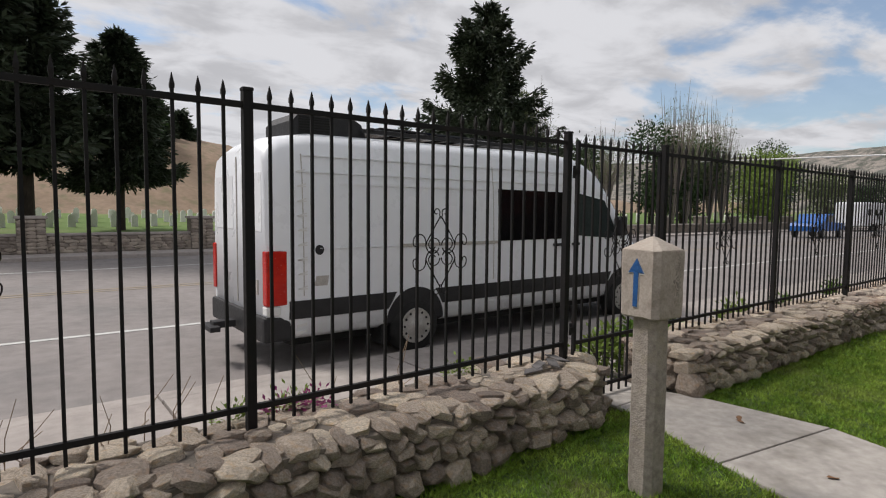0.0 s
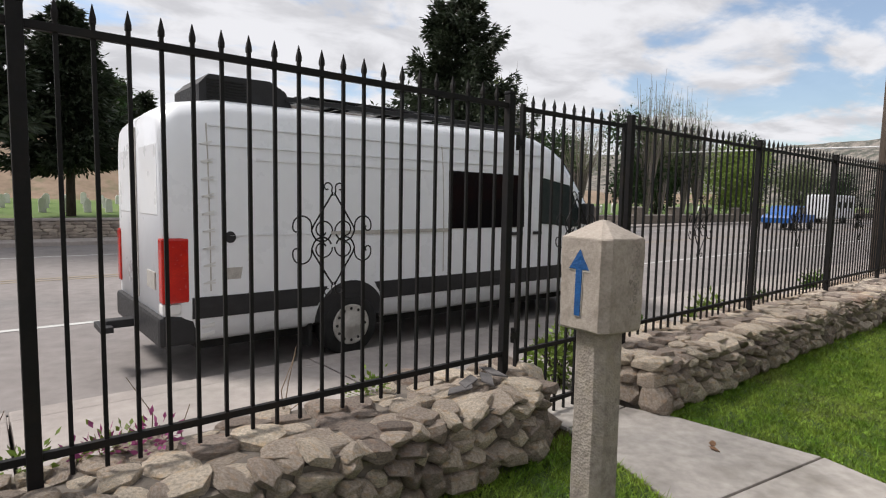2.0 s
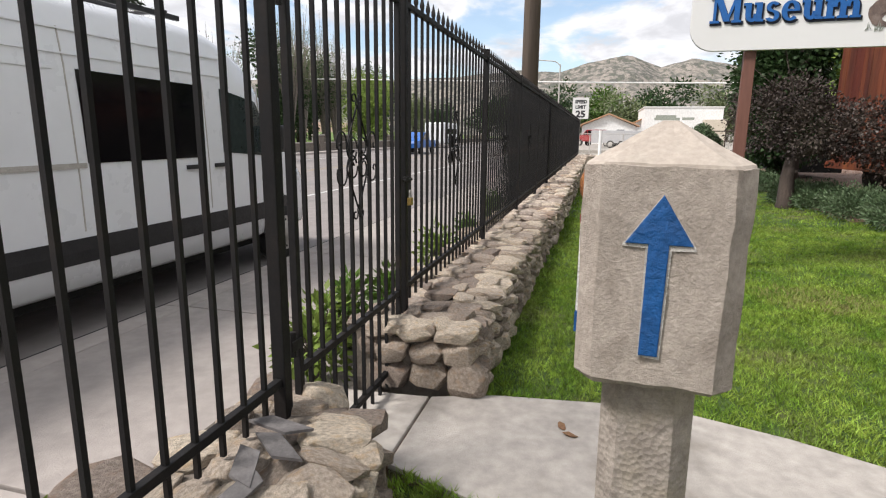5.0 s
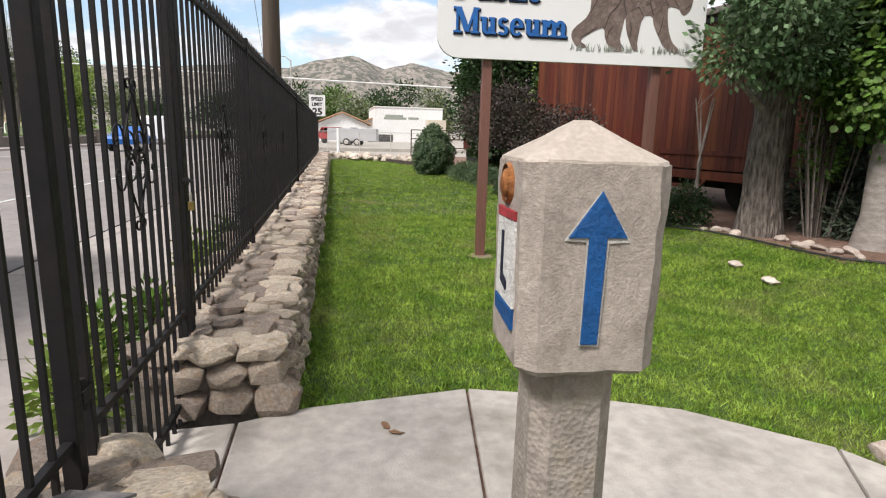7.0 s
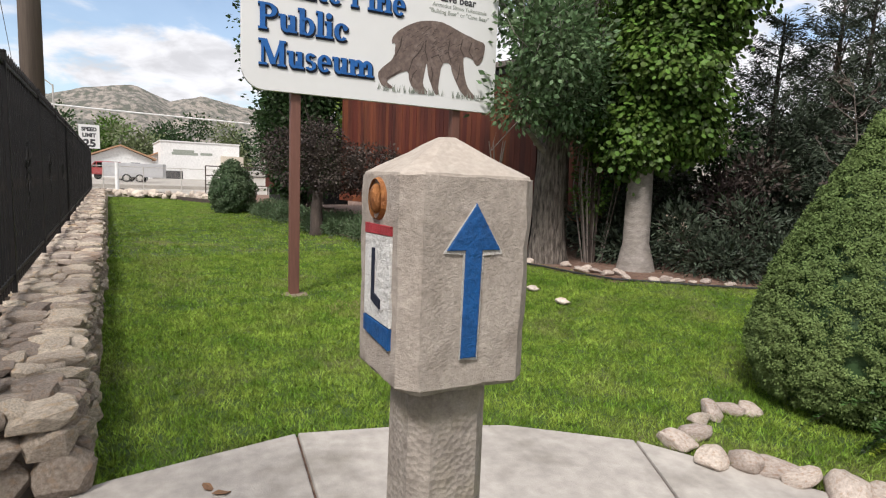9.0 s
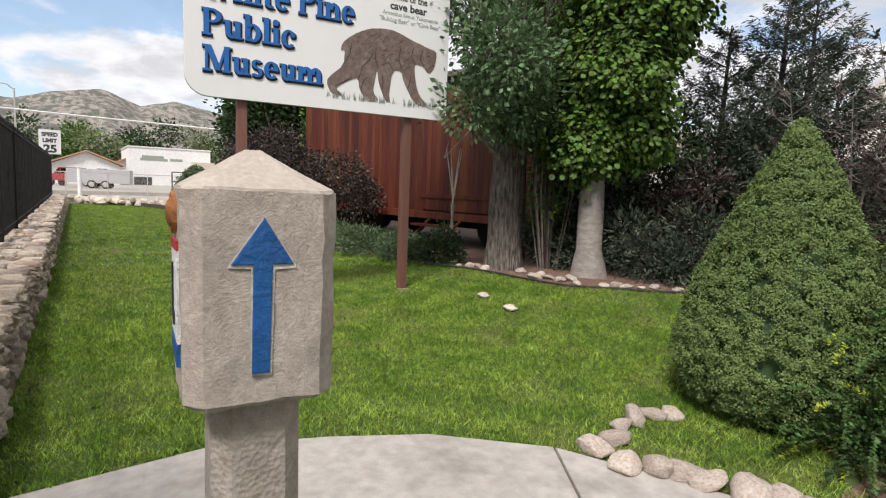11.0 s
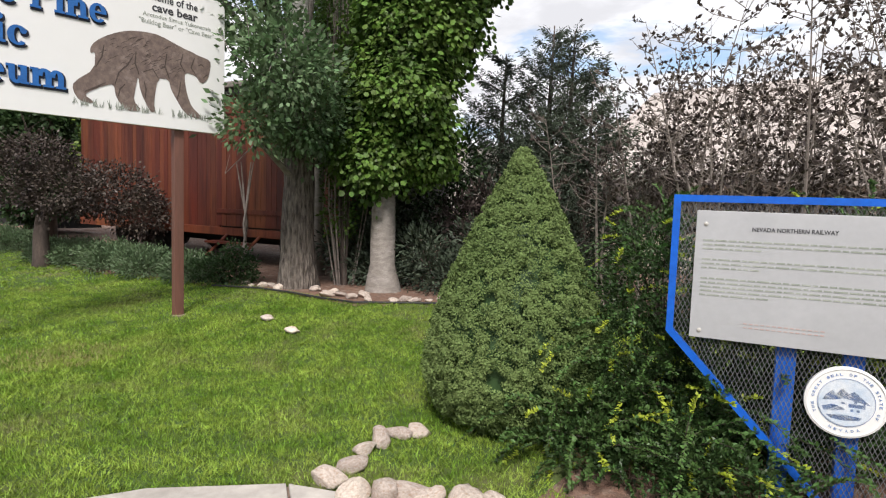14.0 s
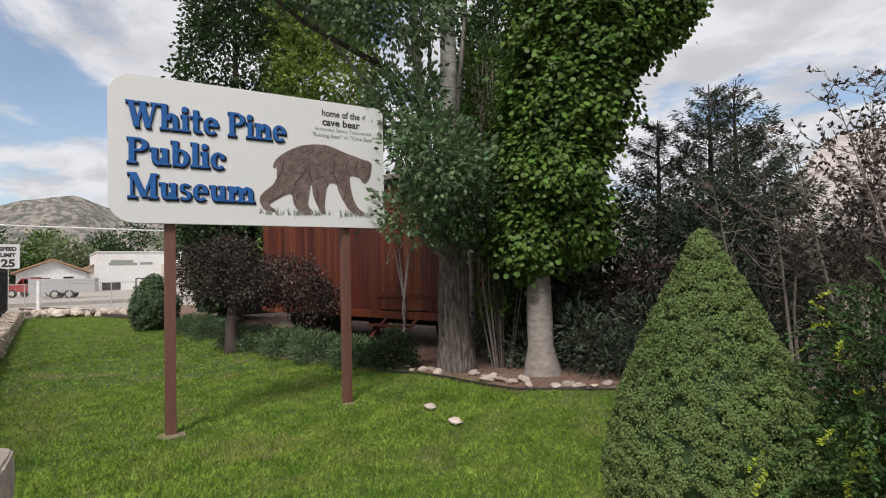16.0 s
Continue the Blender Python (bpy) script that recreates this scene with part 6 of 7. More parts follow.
prism([(-0.08, -0.07), (-0.01, -0.06), (0.07, -0.065), (0.06, -0.08), (0.0, -0.09), (-0.06, -0.085)], 0, 0.002, bm=b)
part("seal_print", turned(b, SEAL), M_sealb, seal, "blue printed landscape and rings")

# ---- wooden boxcar ----
car = thing("boxcar", "old red-stained wooden railway boxcar standing behind the trees", "railway car", (12.3, -5.65, 0.2), 12.0)
CL, CR, CW, CZ0, CZ1 = 5.2, 3.4, 1.35, 0.72, 3.45
part("core", box(-CR, CL, -CW, CW - 0.03, CZ0, CZ1), M_black, car)
xb = -CR
rb = random.Random(3)
while xb < CL - 0.05:
    w = 0.135
    door = -1.75 < xb < 0.35
    y0 = CW - 0.028 + (0.07 if door else 0)
    part("board", box(xb, min(xb + w - 0.006, CL), y0, y0 + 0.03 + rb.uniform(0, 0.006), CZ0 + (0.03 if door else 0), CZ1 - (0.12 if door else 0.02)), M_boxcar, car)
    xb += w
for z in (CZ0 + 0.28, CZ1 - 0.5):
    part("door_batten", box(-1.75, 0.4, CW + 0.07, CW + 0.1, z, z + 0.09, 0.004), M_boxcar, car)
part("door_rail", box(-2.2, 2.6, CW + 0.1, CW + 0.13, CZ1 - 0.14, CZ1 - 0.06), M_iron, car)
part("sill", box(-CR, CL, CW - 0.02, CW + 0.06, CZ0 - 0.16, CZ0, 0.01), M_boxcar, car)
part("roof", box(-CR - 0.1, CL + 0.1, -CW - 0.12, CW + 0.14, CZ1, CZ1 + 0.12, 0.03), M_groof, car)
part("underframe", box(-CR + 0.2, CL - 0.2, -0.5, 0.5, 0.35, CZ0), M_rubber, car)
for xx in (-2.6, -1.1, 2.9, 4.4):
    for yy in (-0.72, 0.72):
        part("wheel", turned(lathe([(0.38, -0.06), (0.42, -0.05), (0.42, 0.05), (0.38, 0.06)], 24), Matrix.Translation((xx, yy, 0.42))), M_rubber, car)
for xx in (-0.8, 0.1):
    part("step", tube(bmesh.new(), [(xx, CW, CZ0 - 0.1), (xx + 0.15, CW + 0.5, 0.12)], 0.03, 6), M_boxcar, car)
part("step", box(-0.75, 0.35, CW + 0.15, CW + 0.4, 0.42, 0.46), M_boxcar, car)
ore = thing("ore_car", "small old ore car with rusty red wooden box", "railway car", (22.8, -4.3, 0.2), 12)
part("body", prism([(-1.0, -0.9), (2.2, -0.9), (2.2, 0.9), (-1.0, 0.9)], 0.7, 1.2), M_boxcar, ore)
part("hopper", rod(bmesh.new(), (-1.2, 0, 1.8), (1.8, 0, 1.5), 0.75, 0.95, 16), M_post, ore)
part("frame", box(-1.2, 2.3, -0.7, 0.7, 0.2, 0.68), M_rubber, ore)


# ---- across the street ----
def sheet(name, label, category, xs, ys, f, mat, kind="structure"):
    gx, gy = np.meshgrid(xs, ys)
    v = np.stack([gx, gy, f(gx, gy)], -1).reshape(-1, 3)
    nx, ny = len(xs), len(ys)
    ii = (np.arange(ny - 1)[:, None] * nx + np.arange(nx - 1)).ravel()
    return tagged(soup(name, v, np.stack([ii, ii + 1, ii + nx + 1, ii + nx], 1), mat, smooth=True), label, category, kind=kind)


def cz(x, y):
    return 0.15 + np.clip(np.asarray(y) - 25, 0, 40) * 0.042


M_clawn = material("cemetery_lawn", (0.085, 0.15, 0.03), (0.13, 0.19, 0.05), 0.6, 0.95, 0.6, 12, c3=(0.2, 0.19, 0.09), s3=0.12)
tagged(part("pavement_far", box(-90, 260, 22.6, 24.2, -0.8, -0.06, 0.03), M_walk), "pale concrete sidewalk across the street", "pavement", kind="structure")
sheet("lawn_far", "green cemetery lawn rising behind a stone wall", "lawn", np.arange(-60, 200, 2.0), np.concatenate([[24.3], np.arange(24.4, 66, 2.0)]), cz, M_clawn)


def bank(x, y):
    t = smooth01((y - 40) / 30) * (9.0 + 1.5 * np.sin(x * 0.09 + 1)) * (0.45 + 0.55 * smooth01((46 - x) / 30))
    return t + 0.3 * np.sin(x * 0.7) * np.sin(y * 0.5) - 0.5


sheet("hillside_bank", "dry brown grassy bank behind the cemetery", "hillside", np.arange(-80, 140, 2.0), np.arange(38, 130, 2.0), bank, M_bank)
cw = thing("cemetery_wall", "stone wall with square piers along the cemetery", "wall", kind="structure")
part("core", box(-60, 170, 24.3, 24.62, -0.3, 0.55), M_mortar, cw)
part("coping", box(-60, 170, 24.24, 24.66, 0.55, 0.64, 0.02), M_walk, cw)
rs = np.random.default_rng(21)
cs = []
for row in range(5):
    x = -14.0
    while x < 40:
        w = rs.uniform(0.2, 0.5)
        cs.append((x + w / 2, 24.3, -0.02 + row * 0.12, w * 1.08, 0.12, 0.16, 0, rs.uniform(-8, 8), 0))
        x += w
piers = [0.6 + 5.6 * i for i in range(-3, 22)]
for p in piers:
    part("pier", box(p - 0.42, p + 0.42, 24.12, 24.8, -0.3, 1.16, 0.02), M_mortar, cw)
    part("pier_cap", box(p - 0.48, p + 0.48, 24.06, 24.86, 1.16, 1.26, 0.02), M_walk, cw)
    if p < 30:
        for row in range(9):
            for k in range(3):
                cs.append((p - 0.28 + k * 0.28, 24.11, 0.02 + row * 0.13, 0.3, 0.09, 0.15, 0, rs.uniform(-9, 9), 0))
joined_stones("stones", cw, cs, M_cwall)
hs = bmesh.new()
prism([(-0.16, 0), (0.16, 0)] + [(0.16, 0.5)] + arc(0, 0.5, 0.16, 0, 180, 6) + [(-0.16, 0.5)], -0.05, 0.05, bm=hs)
bmesh.ops.remove_doubles(hs, verts=hs.verts, dist=0.001)
hs_me = bpy.data.meshes.new("headstone")
turned(hs, UPX)
hs.to_mesh(hs_me)
hs.free()
hs_me.materials.append(M_marble)
for row, y in enumerate((34.5, 38.0, 42.0)):
    for k in range(22):
        x = -6 + k * 0.95 + row * 0.4
        o = new("headstone", hs_me)
        o.matrix_basis = pose(x, y, float(cz(x, y)) - 0.04, 0, 0, rs.uniform(-6, 6)) @ Matrix.Diagonal((1, 1, rs.uniform(0.9, 1.2), 1))
        tagged(o, "small white marble headstone in the cemetery grass", "headstone", "cemetery headstones")
for k in range(14):
    x, y = rs.uniform(40, 75), rs.uniform(27, 36)
    o = new("headstone", hs_me)
    o.matrix_basis = pose(x, y, float(cz(x, y)) - 0.04, 0, 0, rs.uniform(-30, 30)) @ Matrix.Diagonal((1.6, 1.6, rs.uniform(1.0, 1.8), 1))
    tagged(o, "pale headstone in the cemetery grass", "headstone", "cemetery headstones")
DS = "tall dark spruce in the cemetery"
spruce(DS, (-2.0, 28.5, 0.3), 21.0, 5.0, 40, bare=0.17, seed=101, per=120, size=0.42, lean=0.75, droop=0.2)
spruce(DS, (0.6, 30.0, 0.4), 15.0, 2.7, 36, bare=0.2, seed=102, per=100, size=0.37, lean=0.8, droop=0.2)
spruce(DS, (4.4, 32.0, 0.4), 9.6, 2.9, 30, bare=0.24, seed=103, per=100, size=0.34, lean=0.75, droop=0.15)
spruce("tall dark spruce behind the van", (24.6, 28.0, 0.3), 14.2, 6.6, 40, bare=0.06, seed=104, per=140, size=0.38, droop=0.12, lean=0.85)
for i, (x, y, h) in enumerate(((12.5, 66, 9), (15.5, 68, 7.5))):
    spruce("dark conifer on the bank", (x, y, 7.5), h * 0.62, 2.3, 16, seed=110 + i, per=24, size=0.6, bare=0.02)
broadleaf("shade_tree", "round green tree on the bank", (9.8, 62.0, 6.8), [(0, 0, -1, 0.3), (0, 0, 2, 0.2), (0, 0, 4, 0.08)], [(0, 0, 3.2, 2.4, 2.4, 2.2), (-1.6, 0, 2.6, 1.4, 1.4, 1.3)], 3500, 0.4, L_dark, M_dbark, 4, seed=112, limbs=False)
for i, (x, y, h, w, lf) in enumerate(((30.5, 31, 10.2, 1.9, L_will), (35, 33, 7.4, 2.6, L_dark), (22, 46, 10.5, 3.0, L_will), (42, 34, 8.0, 3.2, L_dark), (47, 30, 9.5, 3.6, L_dark), (54, 31, 9.4, 4.0, L_dark), (62, 34, 8.5, 4.0, L_dark), (72, 31, 8.6, 4.6, L_yg), (86, 36, 12, 4.6, L_dark), (66, 28, 6.0, 3.0, L_yg), (100, 34, 8, 5, L_will), (120, 34, 8, 5, L_dark))):
    r = random.Random(120 + i)
    bl = [(r.uniform(-w, w) * 0.6, r.uniform(-w, w) * 0.4, h * r.uniform(0.22, 0.8), w * 0.55, w * 0.5, h * 0.18) for k in range(7)]
    broadleaf("shade_tree", "leafy tree lining the far side of the street", (x, y, 0.3), [(0, 0, -0.5, 0.3), (0, 0, 1.5, 0.25), (0, 0, h * 0.6, 0.08)], bl, 9000, 0.27, lf, M_dbark, 5, seed=120 + i, twigs=2, shell=0.35)
for i, (x, y, h) in enumerate(((46.5, 27.6, 14.4), (49.5, 28, 13.6), (55.5, 29, 14.0), (58, 29, 13), (31.5, 29.5, 12.0), (40.0, 30, 10))):
    r = random.Random(140 + i)
    e = thing("willow_tree", "wispy upright willow with half-bare grey branches", "tree", (x, y, 0.3))
    b = bmesh.new()
    tips = []
    for k in range(36):
        a, s = r.uniform(0, 6.283), r.uniform(0.3, 2.3)
        top = (math.cos(a) * s, math.sin(a) * s, h * r.uniform(0.6, 1.0) * (1 - 0.1 * s))
        tube(b, [(0, 0, 0), (top[0] * 0.35, top[1] * 0.35, h * 0.35), (top[0] * 0.8, top[1] * 0.8, top[2] * 0.75), top], [0.09, 0.05, 0.025, 0.008], 4)
        tips += [np.array(top) * np.array([0.9, 0.9, f]) for f in (0.55, 0.62, 0.7, 0.78, 0.86)]
    tagged(part("branchwork", b, M_twig, e), kind="stuff")
    q, d = clumped(np.array(tips), np.tile([0.0, 0, 0.6], (len(tips), 1)), 20, 0.3, i)
    leaves("crown", q, d, 0.16, L_will, e, 0.3, 0.8, 0.2, i)

# ---- street furniture and distance ----
pole = thing("utility_pole", "thick weathered wooden utility pole behind the fence", "utility pole", (14.4, 3.45, -0.06))
part("shaft", rod(bmesh.new(), (0, 0, -0.4), (0, 0, 12), 0.19, 0.14, 16), M_pole, pole, smooth=True)
part("crossarm", box(-0.06, 0.06, -1.2, 1.2, 10.6, 10.72, 0.01), M_pole, pole)
lamp = thing("street_lamp", "tall grey street lamp with a curved arm", "street lamp", (62, 6.2, -0.06))
part("pole", rod(bmesh.new(), (0, 0, -0.3), (0, 0, 8.4), 0.1, 0.06, 10), M_steel, lamp)
part("arm", tube(bmesh.new(), [(0, 0, 8.3), (0, 0.5, 8.7), (0, 2.6, 8.9)], 0.05, 8), M_steel, lamp)
part("lamp_head", box(-0.12, 0.12, 2.5, 3.1, 8.82, 8.95, 0.03), M_steel, lamp)
sp = thing("speed_sign", "white speed limit sign reading 25 on a post", "road sign", (36.8, 3.12, 0.0))
part("post", box(0.02, 0.08, -0.03, 0.03, -0.4, 3.5), M_steel, sp)
SPF = Matrix(((0, 0, -1, 0.0), (-1, 0, 0, 0), (0, 1, 0, 0), (0, 0, 0, 1)))
part("plate", turned(prism([(-0.46, 2.38), (0.46, 2.38), (0.46, 3.58), (-0.46, 3.58)], -0.015, 0.0), SPF), M_sign, sp)
for t_, z, s, w in (("SPEED", 3.26, 0.26, 0.68), ("LIMIT", 2.96, 0.26, 0.6), ("25", 2.47, 0.52, 0.56)):
    letters("lettering", t_, -w / 2, z, s, M_ink, sp, SPF @ lay(0.003), 0.002, 0.014 if t_ != "25" else 0.022, fit=w)
tagged(part("bollard", rod(bmesh.new(), (39.5, 1.9, -0.3), (39.5, 1.9, 1.75), 0.1, 0.1, 12), M_wwall), "white painted steel pipe post by the lot", "post")
tagged(part("gravel_lot", box(35, 140, -40, 5.2, -0.6, 0.05), M_gravel), "pale gravel lot beyond the lawn", "lot", kind="structure")
tagged(part("gravel_rise", prism([(48, -40), (140, -40), (140, 4.8), (48, 4.8)], 0.05, 0.3), M_gravel), "pale gravel yard by the white building", "lot", kind="structure")
rw = thing("rock_edging", "low row of pale loose rocks across the end of the lawn", "rock wall")
ps = []
for k in range(120):
    t = rs.uniform(0, 1)
    ps.append((36.0 - 5.5 * t + rs.normal() * 0.4, 2.4 - 5.4 * t, rs.uniform(0.05, 0.28), rs.uniform(0.25, 0.55), rs.uniform(0.25, 0.5), rs.uniform(0.18, 0.3), rs.uniform(0, 30), rs.uniform(0, 30), rs.uniform(0, 360)))
joined_stones("rubble", rw, ps, material("pale_rock_row", (0.50, 0.43, 0.36), (0.38, 0.32, 0.27), 5, 0.9, 0.5, 12, rand=0.3, island=True))
for yy in (0.0, 1.1):
    tagged(part("rail", turned(box(0, 16, yy - 0.035, yy + 0.035, -0.05, 0.12), pose(28.2, -2.9, 0.06, 0, 0, 17)), M_dbark), "rusty railway rail on the ground", "rail", "railway track")
cf = thing("chain_link_fence", "grey chain-link fence along the gravel lot", "fence", (43, 4.8, 0.05))
for k in range(10):
    part("post", rod(bmesh.new(), (0, -k * 2.2, 0), (0, -k * 2.2, 1.5), 0.03, 0.03, 8), M_steel, cf)
part("top_rail", rod(bmesh.new(), (0, 0, 1.5), (0, -20, 1.5), 0.022, 0.022, 6), M_steel, cf)
b = bmesh.new()
for k in range(130):
    y = -k * 0.155
    rod(b, (0, y, 0.02), (0, y - 1.45, 1.48), 0.004, seg=3, caps=False)
    rod(b, (0.004, y - 1.45, 0.02), (0.004, y, 1.48), 0.004, seg=3, caps=False)
part("mesh_wire", b, M_steel, cf)
rk_ = thing("steel_rack", "dark steel pipe railing frame beside the lot", "railing", (38, -2.6, 0.05))
for y in (0, -1.2, -2.4, -3.6):
    part("upright", rod(bmesh.new(), (0, y, 0), (0, y, 1.7), 0.035, 0.035, 8), M_dbark, rk_)
for z in (0.6, 1.15, 1.7):
    part("bar", rod(bmesh.new(), (0, 0, z), (0, -3.6, z), 0.03, 0.03, 8), M_dbark, rk_)


def gable(name, label, x0, x1, y0, y1, z0, wall, ridge, mat_w, mat_r, along="y", over=0.5):
    e = thing(name, label, "building", ((x0 + x1) / 2, (y0 + y1) / 2, z0))
    a, c = (x1 - x0) / 2, (y1 - y0) / 2
    part("wall", box(-a, a, -c, c, -0.5, wall), mat_w, e)
    b = bmesh.new()
    if along == "y":
        prof = [(-a - over, wall - 0.1), (0, ridge), (a + over, wall - 0.1), (a + over, wall + 0.1), (0, ridge + 0.2), (-a - over, wall + 0.1)]
        m = Matrix(((1, 0, 0, 0), (0, 0, 1, 0), (0, 1, 0, 0), (0, 0, 0, 1)))
        L, w = c + over, a
    else:
        prof = [(-c - over, wall - 0.1), (0, ridge), (c + over, wall - 0.1), (c + over, wall + 0.1), (0, ridge + 0.2), (-c - over, wall + 0.1)]
        m = Matrix(((0, 0, 1, 0), (1, 0, 0, 0), (0, 1, 0, 0), (0, 0, 0, 1)))
        L, w = a + over, c
    part("roof", turned(prism(prof, -L, L), m), mat_r, e)
    part("gable_wall", turned(prism([(-w, wall - 0.02), (w, wall - 0.02), (0, ridge - 0.02)], -L + over, L - over), m), mat_w, e)
    return e


def window(e, x, y, z, w, h):
    o = part("window", box(x - 0.04, x + 0.02, y - w / 2, y + w / 2, z, z + h, 0.01), M_sign, e)
    part("pane", box(x - 0.06, x - 0.045, y - w / 2 + 0.08, y + w / 2 - 0.08, z + 0.08, z + h - 0.08), M_glass, o)


h1 = gable("house", "small white house with an orange-brown roof", 84, 96, -2.6, 4.4, 0.3, 2.4, 3.9, M_wwall, M_roof, "x")
window(h1, -6, 1.6, 0.9, 1.2, 1.1)
window(h1, -6, -1.6, 0.9, 1.2, 1.1)
h2 = gable("house", "small white house with an orange-brown roof behind", 95, 104, -6.5, -1.5, 0.3, 2.2, 3.5, M_wwall, M_roof, "x")
wb = thing("white_building", "plain flat-roofed white commercial building with faint sign lettering", "building", (96, -9.2, 0.3))
part("wall", box(-6, 8, -5.2, 5.2, -0.5, 5.1), M_wwall, wb)
part("roof_edge", box(-6.1, 8.1, -5.3, 5.3, 5.1, 5.25), M_sign, wb)
for y0_, y1_, z_ in ((3.6, 0.9, 3.7), (3.8, 0.4, 3.35), (0.1, -1.5, 3.4)):
    part("sign_bar", box(-6.02, -6.0, y1_, y0_, z_, z_ + 0.35), M_gpaint, wb)
part("doorway", box(-6.02, -5.9, 2.4, 4.6, 0, 1.1), M_black, wb)
part("side_shed", box(-8, -6.1, -5.4, -2.6, -0.3, 3.4), M_stuc, wb)


def car_thing(name, label, at, rz, L, W, H, mat, pts, glass):
    e = thing(name, label, "vehicle", at, rz)
    m = Matrix(((1, 0, 0, 0), (0, 0, 1, 0), (0, 1, 0, 0), (0, 0, 0, 1)))
    part("body", turned(prism(pts, -W / 2, W / 2, 0.05), m), mat, e)
    for g in glass:
        part("window", turned(prism(g, -W / 2 - 0.01, W / 2 + 0.01), m), M_dglass, e)
    for x in (-L * 0.31, L * 0.31):
        for k in (-1, 1):
            wheel(e, x, k * (-W / 2 + 0.06), 0.36, k)
    return e


M_vred = material("red_car_paint", (0.32, 0.025, 0.03), None, 2, 0.35)
M_vblue = material("blue_car_paint", (0.02, 0.12, 0.42), None, 2, 0.35)
M_vgrey = material("grey_panel", (0.42, 0.42, 0.43), (0.36, 0.36, 0.37), 1, 0.6)
PICK = [(-2.6, 0.5), (2.55, 0.5), (2.6, 0.85), (2.45, 1.05), (1.35, 1.15), (0.85, 1.72), (-0.6, 1.74), (-0.75, 1.1), (-2.6, 1.08)]
PGL = [[(0.72, 1.15), (1.2, 1.15), (0.8, 1.62), (0.72, 1.62)], [(-0.5, 1.15), (0.62, 1.15), (0.62, 1.64), (-0.5, 1.64)]]
car_thing("pickup_truck", "blue pickup truck on the street", (47.5, 16.6, -0.2), 180, 5.2, 1.85, 1.75, M_vblue, PICK, PGL)
tr = car_thing("pickup_truck", "red pickup truck parked on the gravel lot", (66, 2.2, 0.3), 60, 5.2, 1.85, 1.75, M_vred, PICK, PGL)
trl = thing("cargo_trailer", "long low grey cargo trailer on the gravel lot", "trailer", (58, 0.3, 0.3), 78)
part("box", box(-2.3, 2.3, -0.9, 0.9, 0.45, 1.6, 0.03), M_vgrey, trl)
for x in (-0.5, 0.5):
    wheel(trl, x, 0.86, 0.34, -1)
    wheel(trl, x, -0.86, 0.34, 1)
rv_ = thing("camper_trailer", "white travel trailer parked far along the street", "trailer", (70, 20.5, -0.2), 2)
part("body", box(-4, 4, -1.2, 1.2, 0.5, 2.9, 0.2), M_white, rv_)
for x in (-2, 0.2, 2.2):
    part("window", box(x - 0.5, x + 0.5, -1.215, -1.2, 1.6, 2.2), M_dglass, rv_)
for x in (-0.6, 0.6):
    wheel(rv_, x, -1.1, 0.36, 1)
    wheel(rv_, x, 1.1, 0.36, -1)
tagged(part("overhead_cable", tube(bmesh.new(), [(50, 60, 9), (50, 30, 6.2), (50, 3, 5.55), (50, -12, 5.3), (50, -40, 6.2)], 0.05, 6), M_wwall), "pale overhead cable crossing behind the lawn", "cable")
tagged(part("overhead_cable", tube(bmesh.new(), [(62, 8.8, 8.9), (30, 6.5, 14), (14.4, 4.5, 11)], 0.02, 5), M_black), "thin dark overhead wire", "cable")
for i in range(16):
    r = random.Random(200 + i)
    x, y, h = 125 + r.uniform(-8, 30), 24 - i * 4.4, r.uniform(7, 13)
    bl = [(r.uniform(-3, 3), r.uniform(-3, 3), h * r.uniform(0.25, 0.85), 2.6, 2.6, h * 0.18) for k in range(6)]
    broadleaf("shade_tree", "leafy green tree behind the houses", (x, y, 0.2), [(0, 0, -0.5, 0.3), (0, 0, h * 0.5, 0.15)], bl, 2600, 0.62, (L_dark, L_ivy, L_will, L_dark)[i % 4], M_dbark, 4, seed=200 + i, limbs=False, shell=0.4)
mus = gable("museum_building", "low cream building with a pale shingled roof behind the trees", -12, 7.5, -21, -11.5, 0.1, 2.1, 4.9, M_stuc, material("pale_shingles", (0.46, 0.41, 0.38), (0.28, 0.25, 0.23), 2.5, 0.95, 0.6, 12, fine=0.3), "x", 0.7)
for x in (-6, 0.0, 4.5):
    o = part("window", box(x - 0.6, x + 0.6, 4.7, 4.79, 1.0, 2.0, 0.01), M_sign, mus)
    part("pane", box(x - 0.5, x + 0.5, 4.79, 4.8, 1.08, 1.92), M_glass, o)

# ---- mountains ----
az = np.radians(np.arange(-150, 75, 0.5))
rad = np.concatenate([np.linspace(260, 1000, 34), [1150, 1400]])
crest = np.interp(np.degrees(az), [-150, -90, -40, -20, -11, -7.7, -5, -2.3, 1.4, 4.2, 8, 13, 20, 40, 75], [6, 6, 6, 5.6, 6.1, 6.8, 6.1, 7.3, 6.7, 5.8, 6.1, 5.5, 5.0, 4.5, 4])
A, R = np.meshgrid(az, rad)
ff = np.clip((R - 260) / 740, 0, 1) ** 1.3 * np.where(R > 1000, 1 - (R - 1000) / 500, 1)
H = ff * (np.tan(np.radians(crest))[None] * 1000 + 1.5)
nzv = np.array([[noise.fractal(Vector((math.cos(a) * r_ * 0.012, math.sin(a) * r_ * 0.012, 0)), 0.9, 2.1, 5) for a in az] for r_ in rad])
H = H + nzv * 11 * np.clip(ff * 3, 0, 1) * (1 - 0.65 * ff)
v = np.stack([np.cos(A) * R + 1.9, np.sin(A) * R + 2.3, H - 0.6], -1).reshape(-1, 3)
nx, ny = len(az), len(rad)
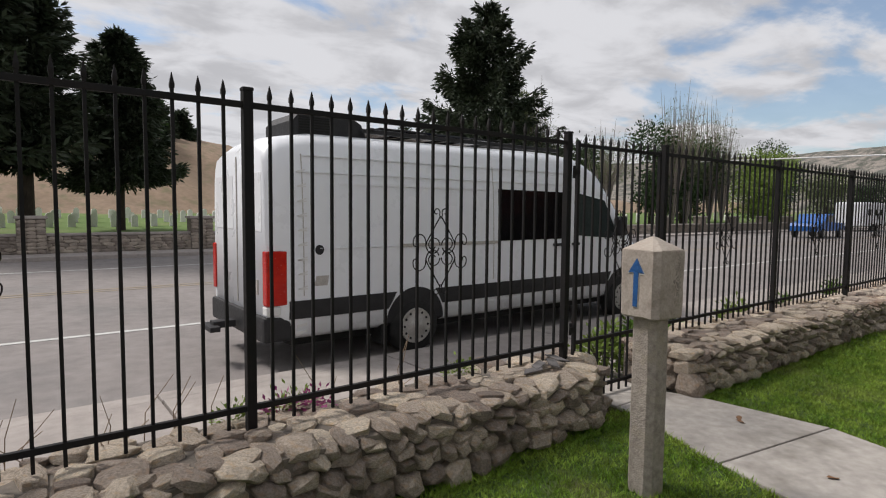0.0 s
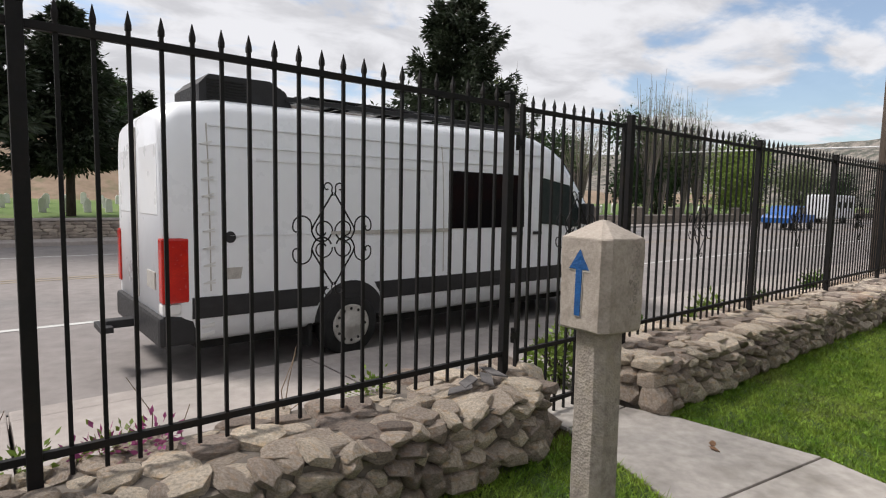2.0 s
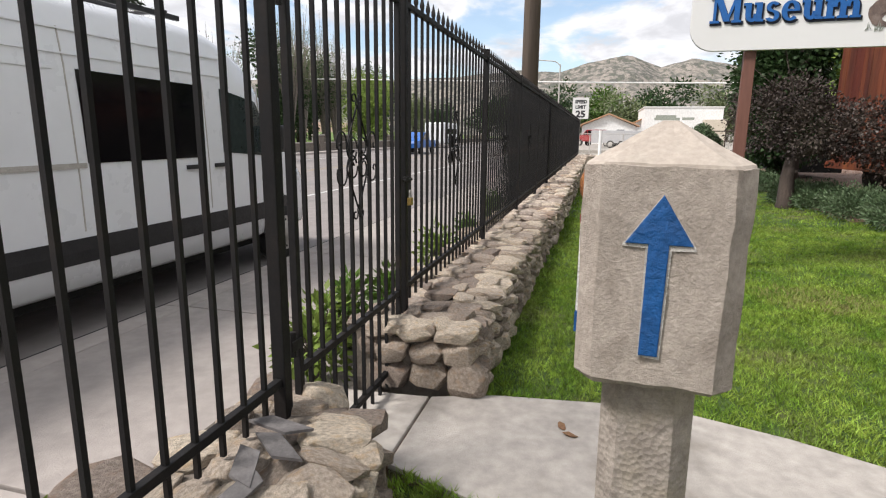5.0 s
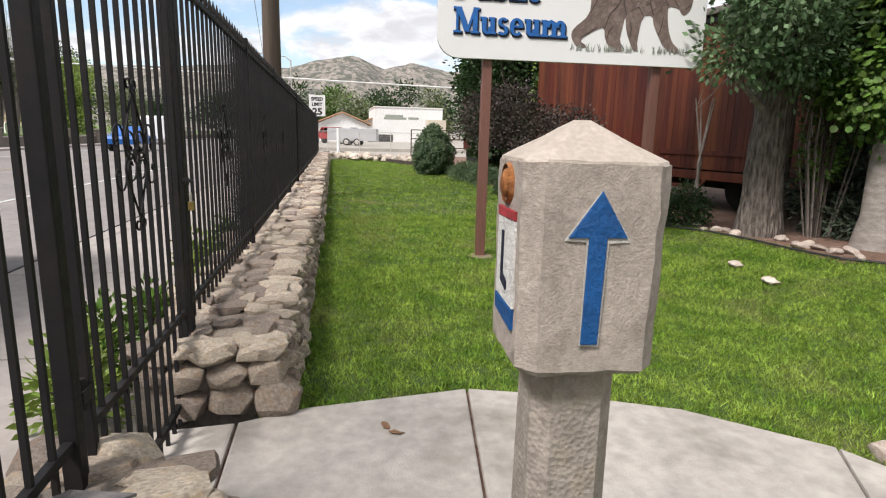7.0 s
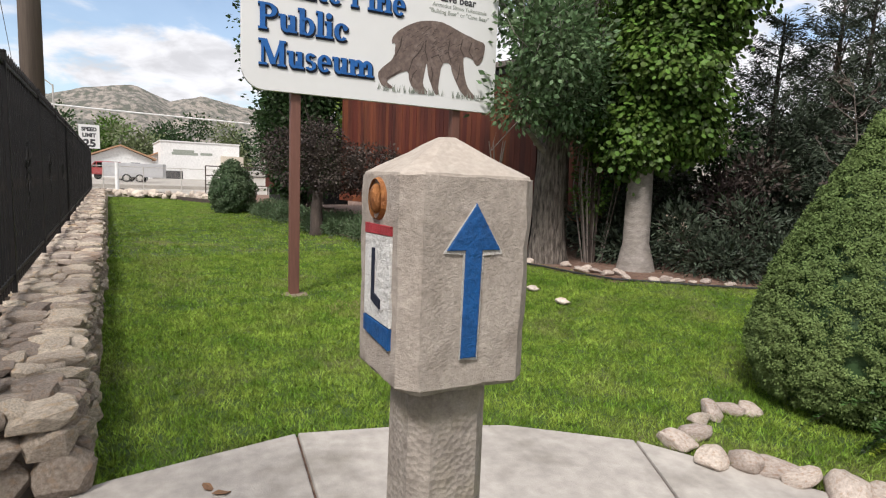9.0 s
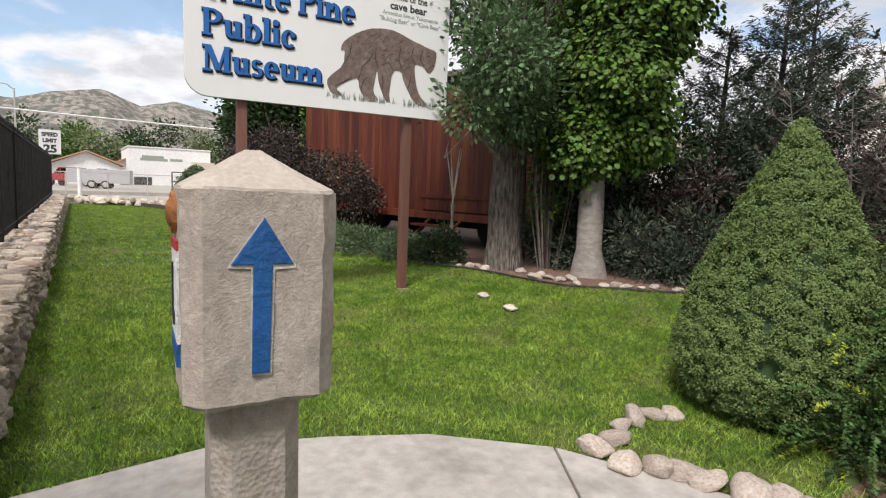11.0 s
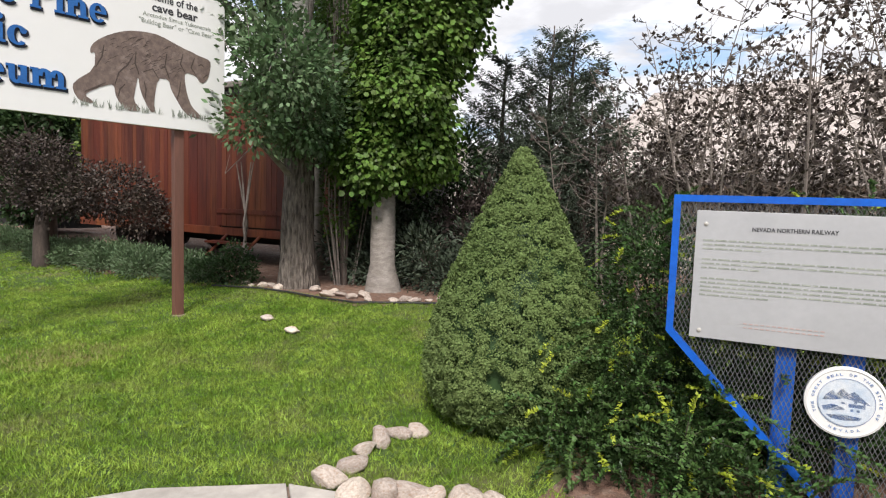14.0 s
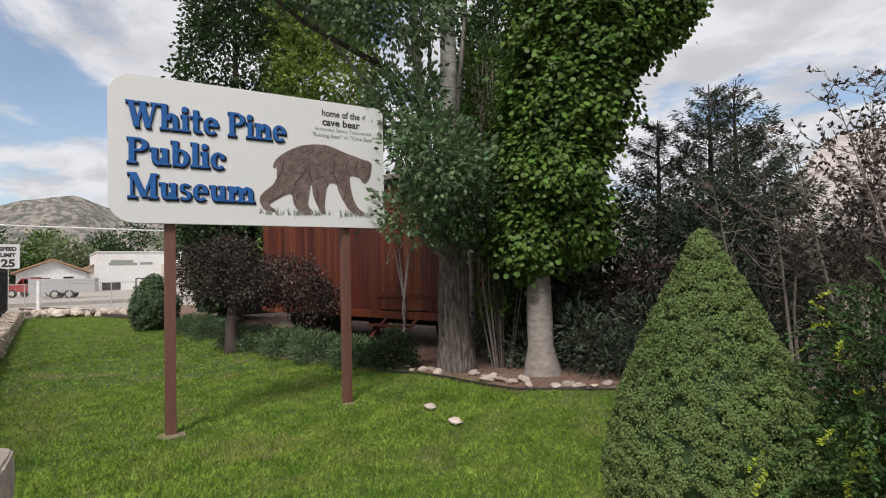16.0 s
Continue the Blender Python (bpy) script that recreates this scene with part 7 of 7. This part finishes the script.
ii = (np.arange(ny - 1)[:, None] * nx + np.arange(nx - 1)).ravel()
tagged(soup("mountain_ridge", v, np.stack([ii, ii + 1, ii + nx + 1, ii + nx], 1), M_hill, smooth=True), "sage-covered grey-brown mountain ridge with pale rock", "mountain", kind="structure")

# ---- weeds and litter ----
for i, (x, y, s) in enumerate(((4.75, 3.5, 0.42), (5.3, 3.55, 0.38), (6.0, 3.5, 0.3), (7.6, 3.55, 0.4), (9.0, 3.5, 0.32), (11.2, 3.55, 0.4), (0.2, 3.5, 0.22), (1.9, 3.45, 0.16), (-0.8, 3.5, 0.25))):
    low_shrub("weed", "leafy green weeds growing beside the sidewalk", (x, y, -0.06), [(0, 0, 0.5 * s, 0.55 * s, 0.35 * s, 0.5 * s), (0.3 * s, 0.05, 0.9 * s, 0.3 * s, 0.25 * s, 0.35 * s), (-0.35 * s, 0, 0.7 * s, 0.3 * s, 0.25 * s, 0.3 * s)], 700, 0.07, L_yg if i % 3 == 0 else L_ivy, 300 + i, 4, 0.5)
M_deadleaf = material("dead_leaf", (0.24, 0.13, 0.07), (0.16, 0.09, 0.05), 20, 0.9)
for x, y, a in ((4.45, 2.02, 20), (4.38, 1.97, 80), (3.9, 1.2, 140)):
    lf = prism([(-0.035, 0), (-0.01, 0.02), (0.03, 0.012), (0.045, 0), (0.02, -0.02), (-0.015, -0.016)], 0, 0.004)
    tagged(part("dead_leaf", turned(wobble(lf, 0.008, 30), pose(x, y, 0.017, 6, -5, a)), M_deadleaf), "curled brown dead leaf on the concrete", "leaf")
L_pink = leafmat("pink_petals", (0.3, 0.06, 0.18), (0.4, 0.12, 0.26), 0.3, 0.3)
for x, y, lf in ((1.2, 3.22, L_pink), (1.42, 3.2, L_pink), (1.3, 3.26, L_yg), (0.95, 3.24, L_yg), (2.6, 3.24, L_yg)):
    low_shrub("wall_flower", "small flowering weed growing out of the wall top", (x, y, 0.33), [(0, 0, 0.07, 0.09, 0.06, 0.06), (0.07, 0, 0.1, 0.06, 0.05, 0.06)], 160, 0.04, lf, int(x * 100), 4, 0.5, stems=False)
b = bmesh.new()
rw_ = random.Random(31)
for k in range(26):
    x = rw_.uniform(-0.6, 2.2)
    h = rw_.uniform(0.2, 0.5)
    tube(b, [(x, 3.25, 0.25), (x + rw_.uniform(-0.05, 0.05), 3.25, 0.25 + h * 0.6), (x + rw_.uniform(-0.15, 0.15), 3.25 + rw_.uniform(-0.05, 0.05), 0.25 + h)], [0.004, 0.003, 0.002], 4)
tagged(part("dry_grass", b, M_bank), "thin dry grass stalks behind the wall", "grass", kind="stuff")

# ---- wall stones ----
lay_stones(wall_a, STONES_A)
lay_stones(wall_b, STONES_B)
joined_stones("stones", wall_b, STONES_FAR, M_stonej)
joined_stones("stones", wall_a, STONES_A_REST, M_stonej)
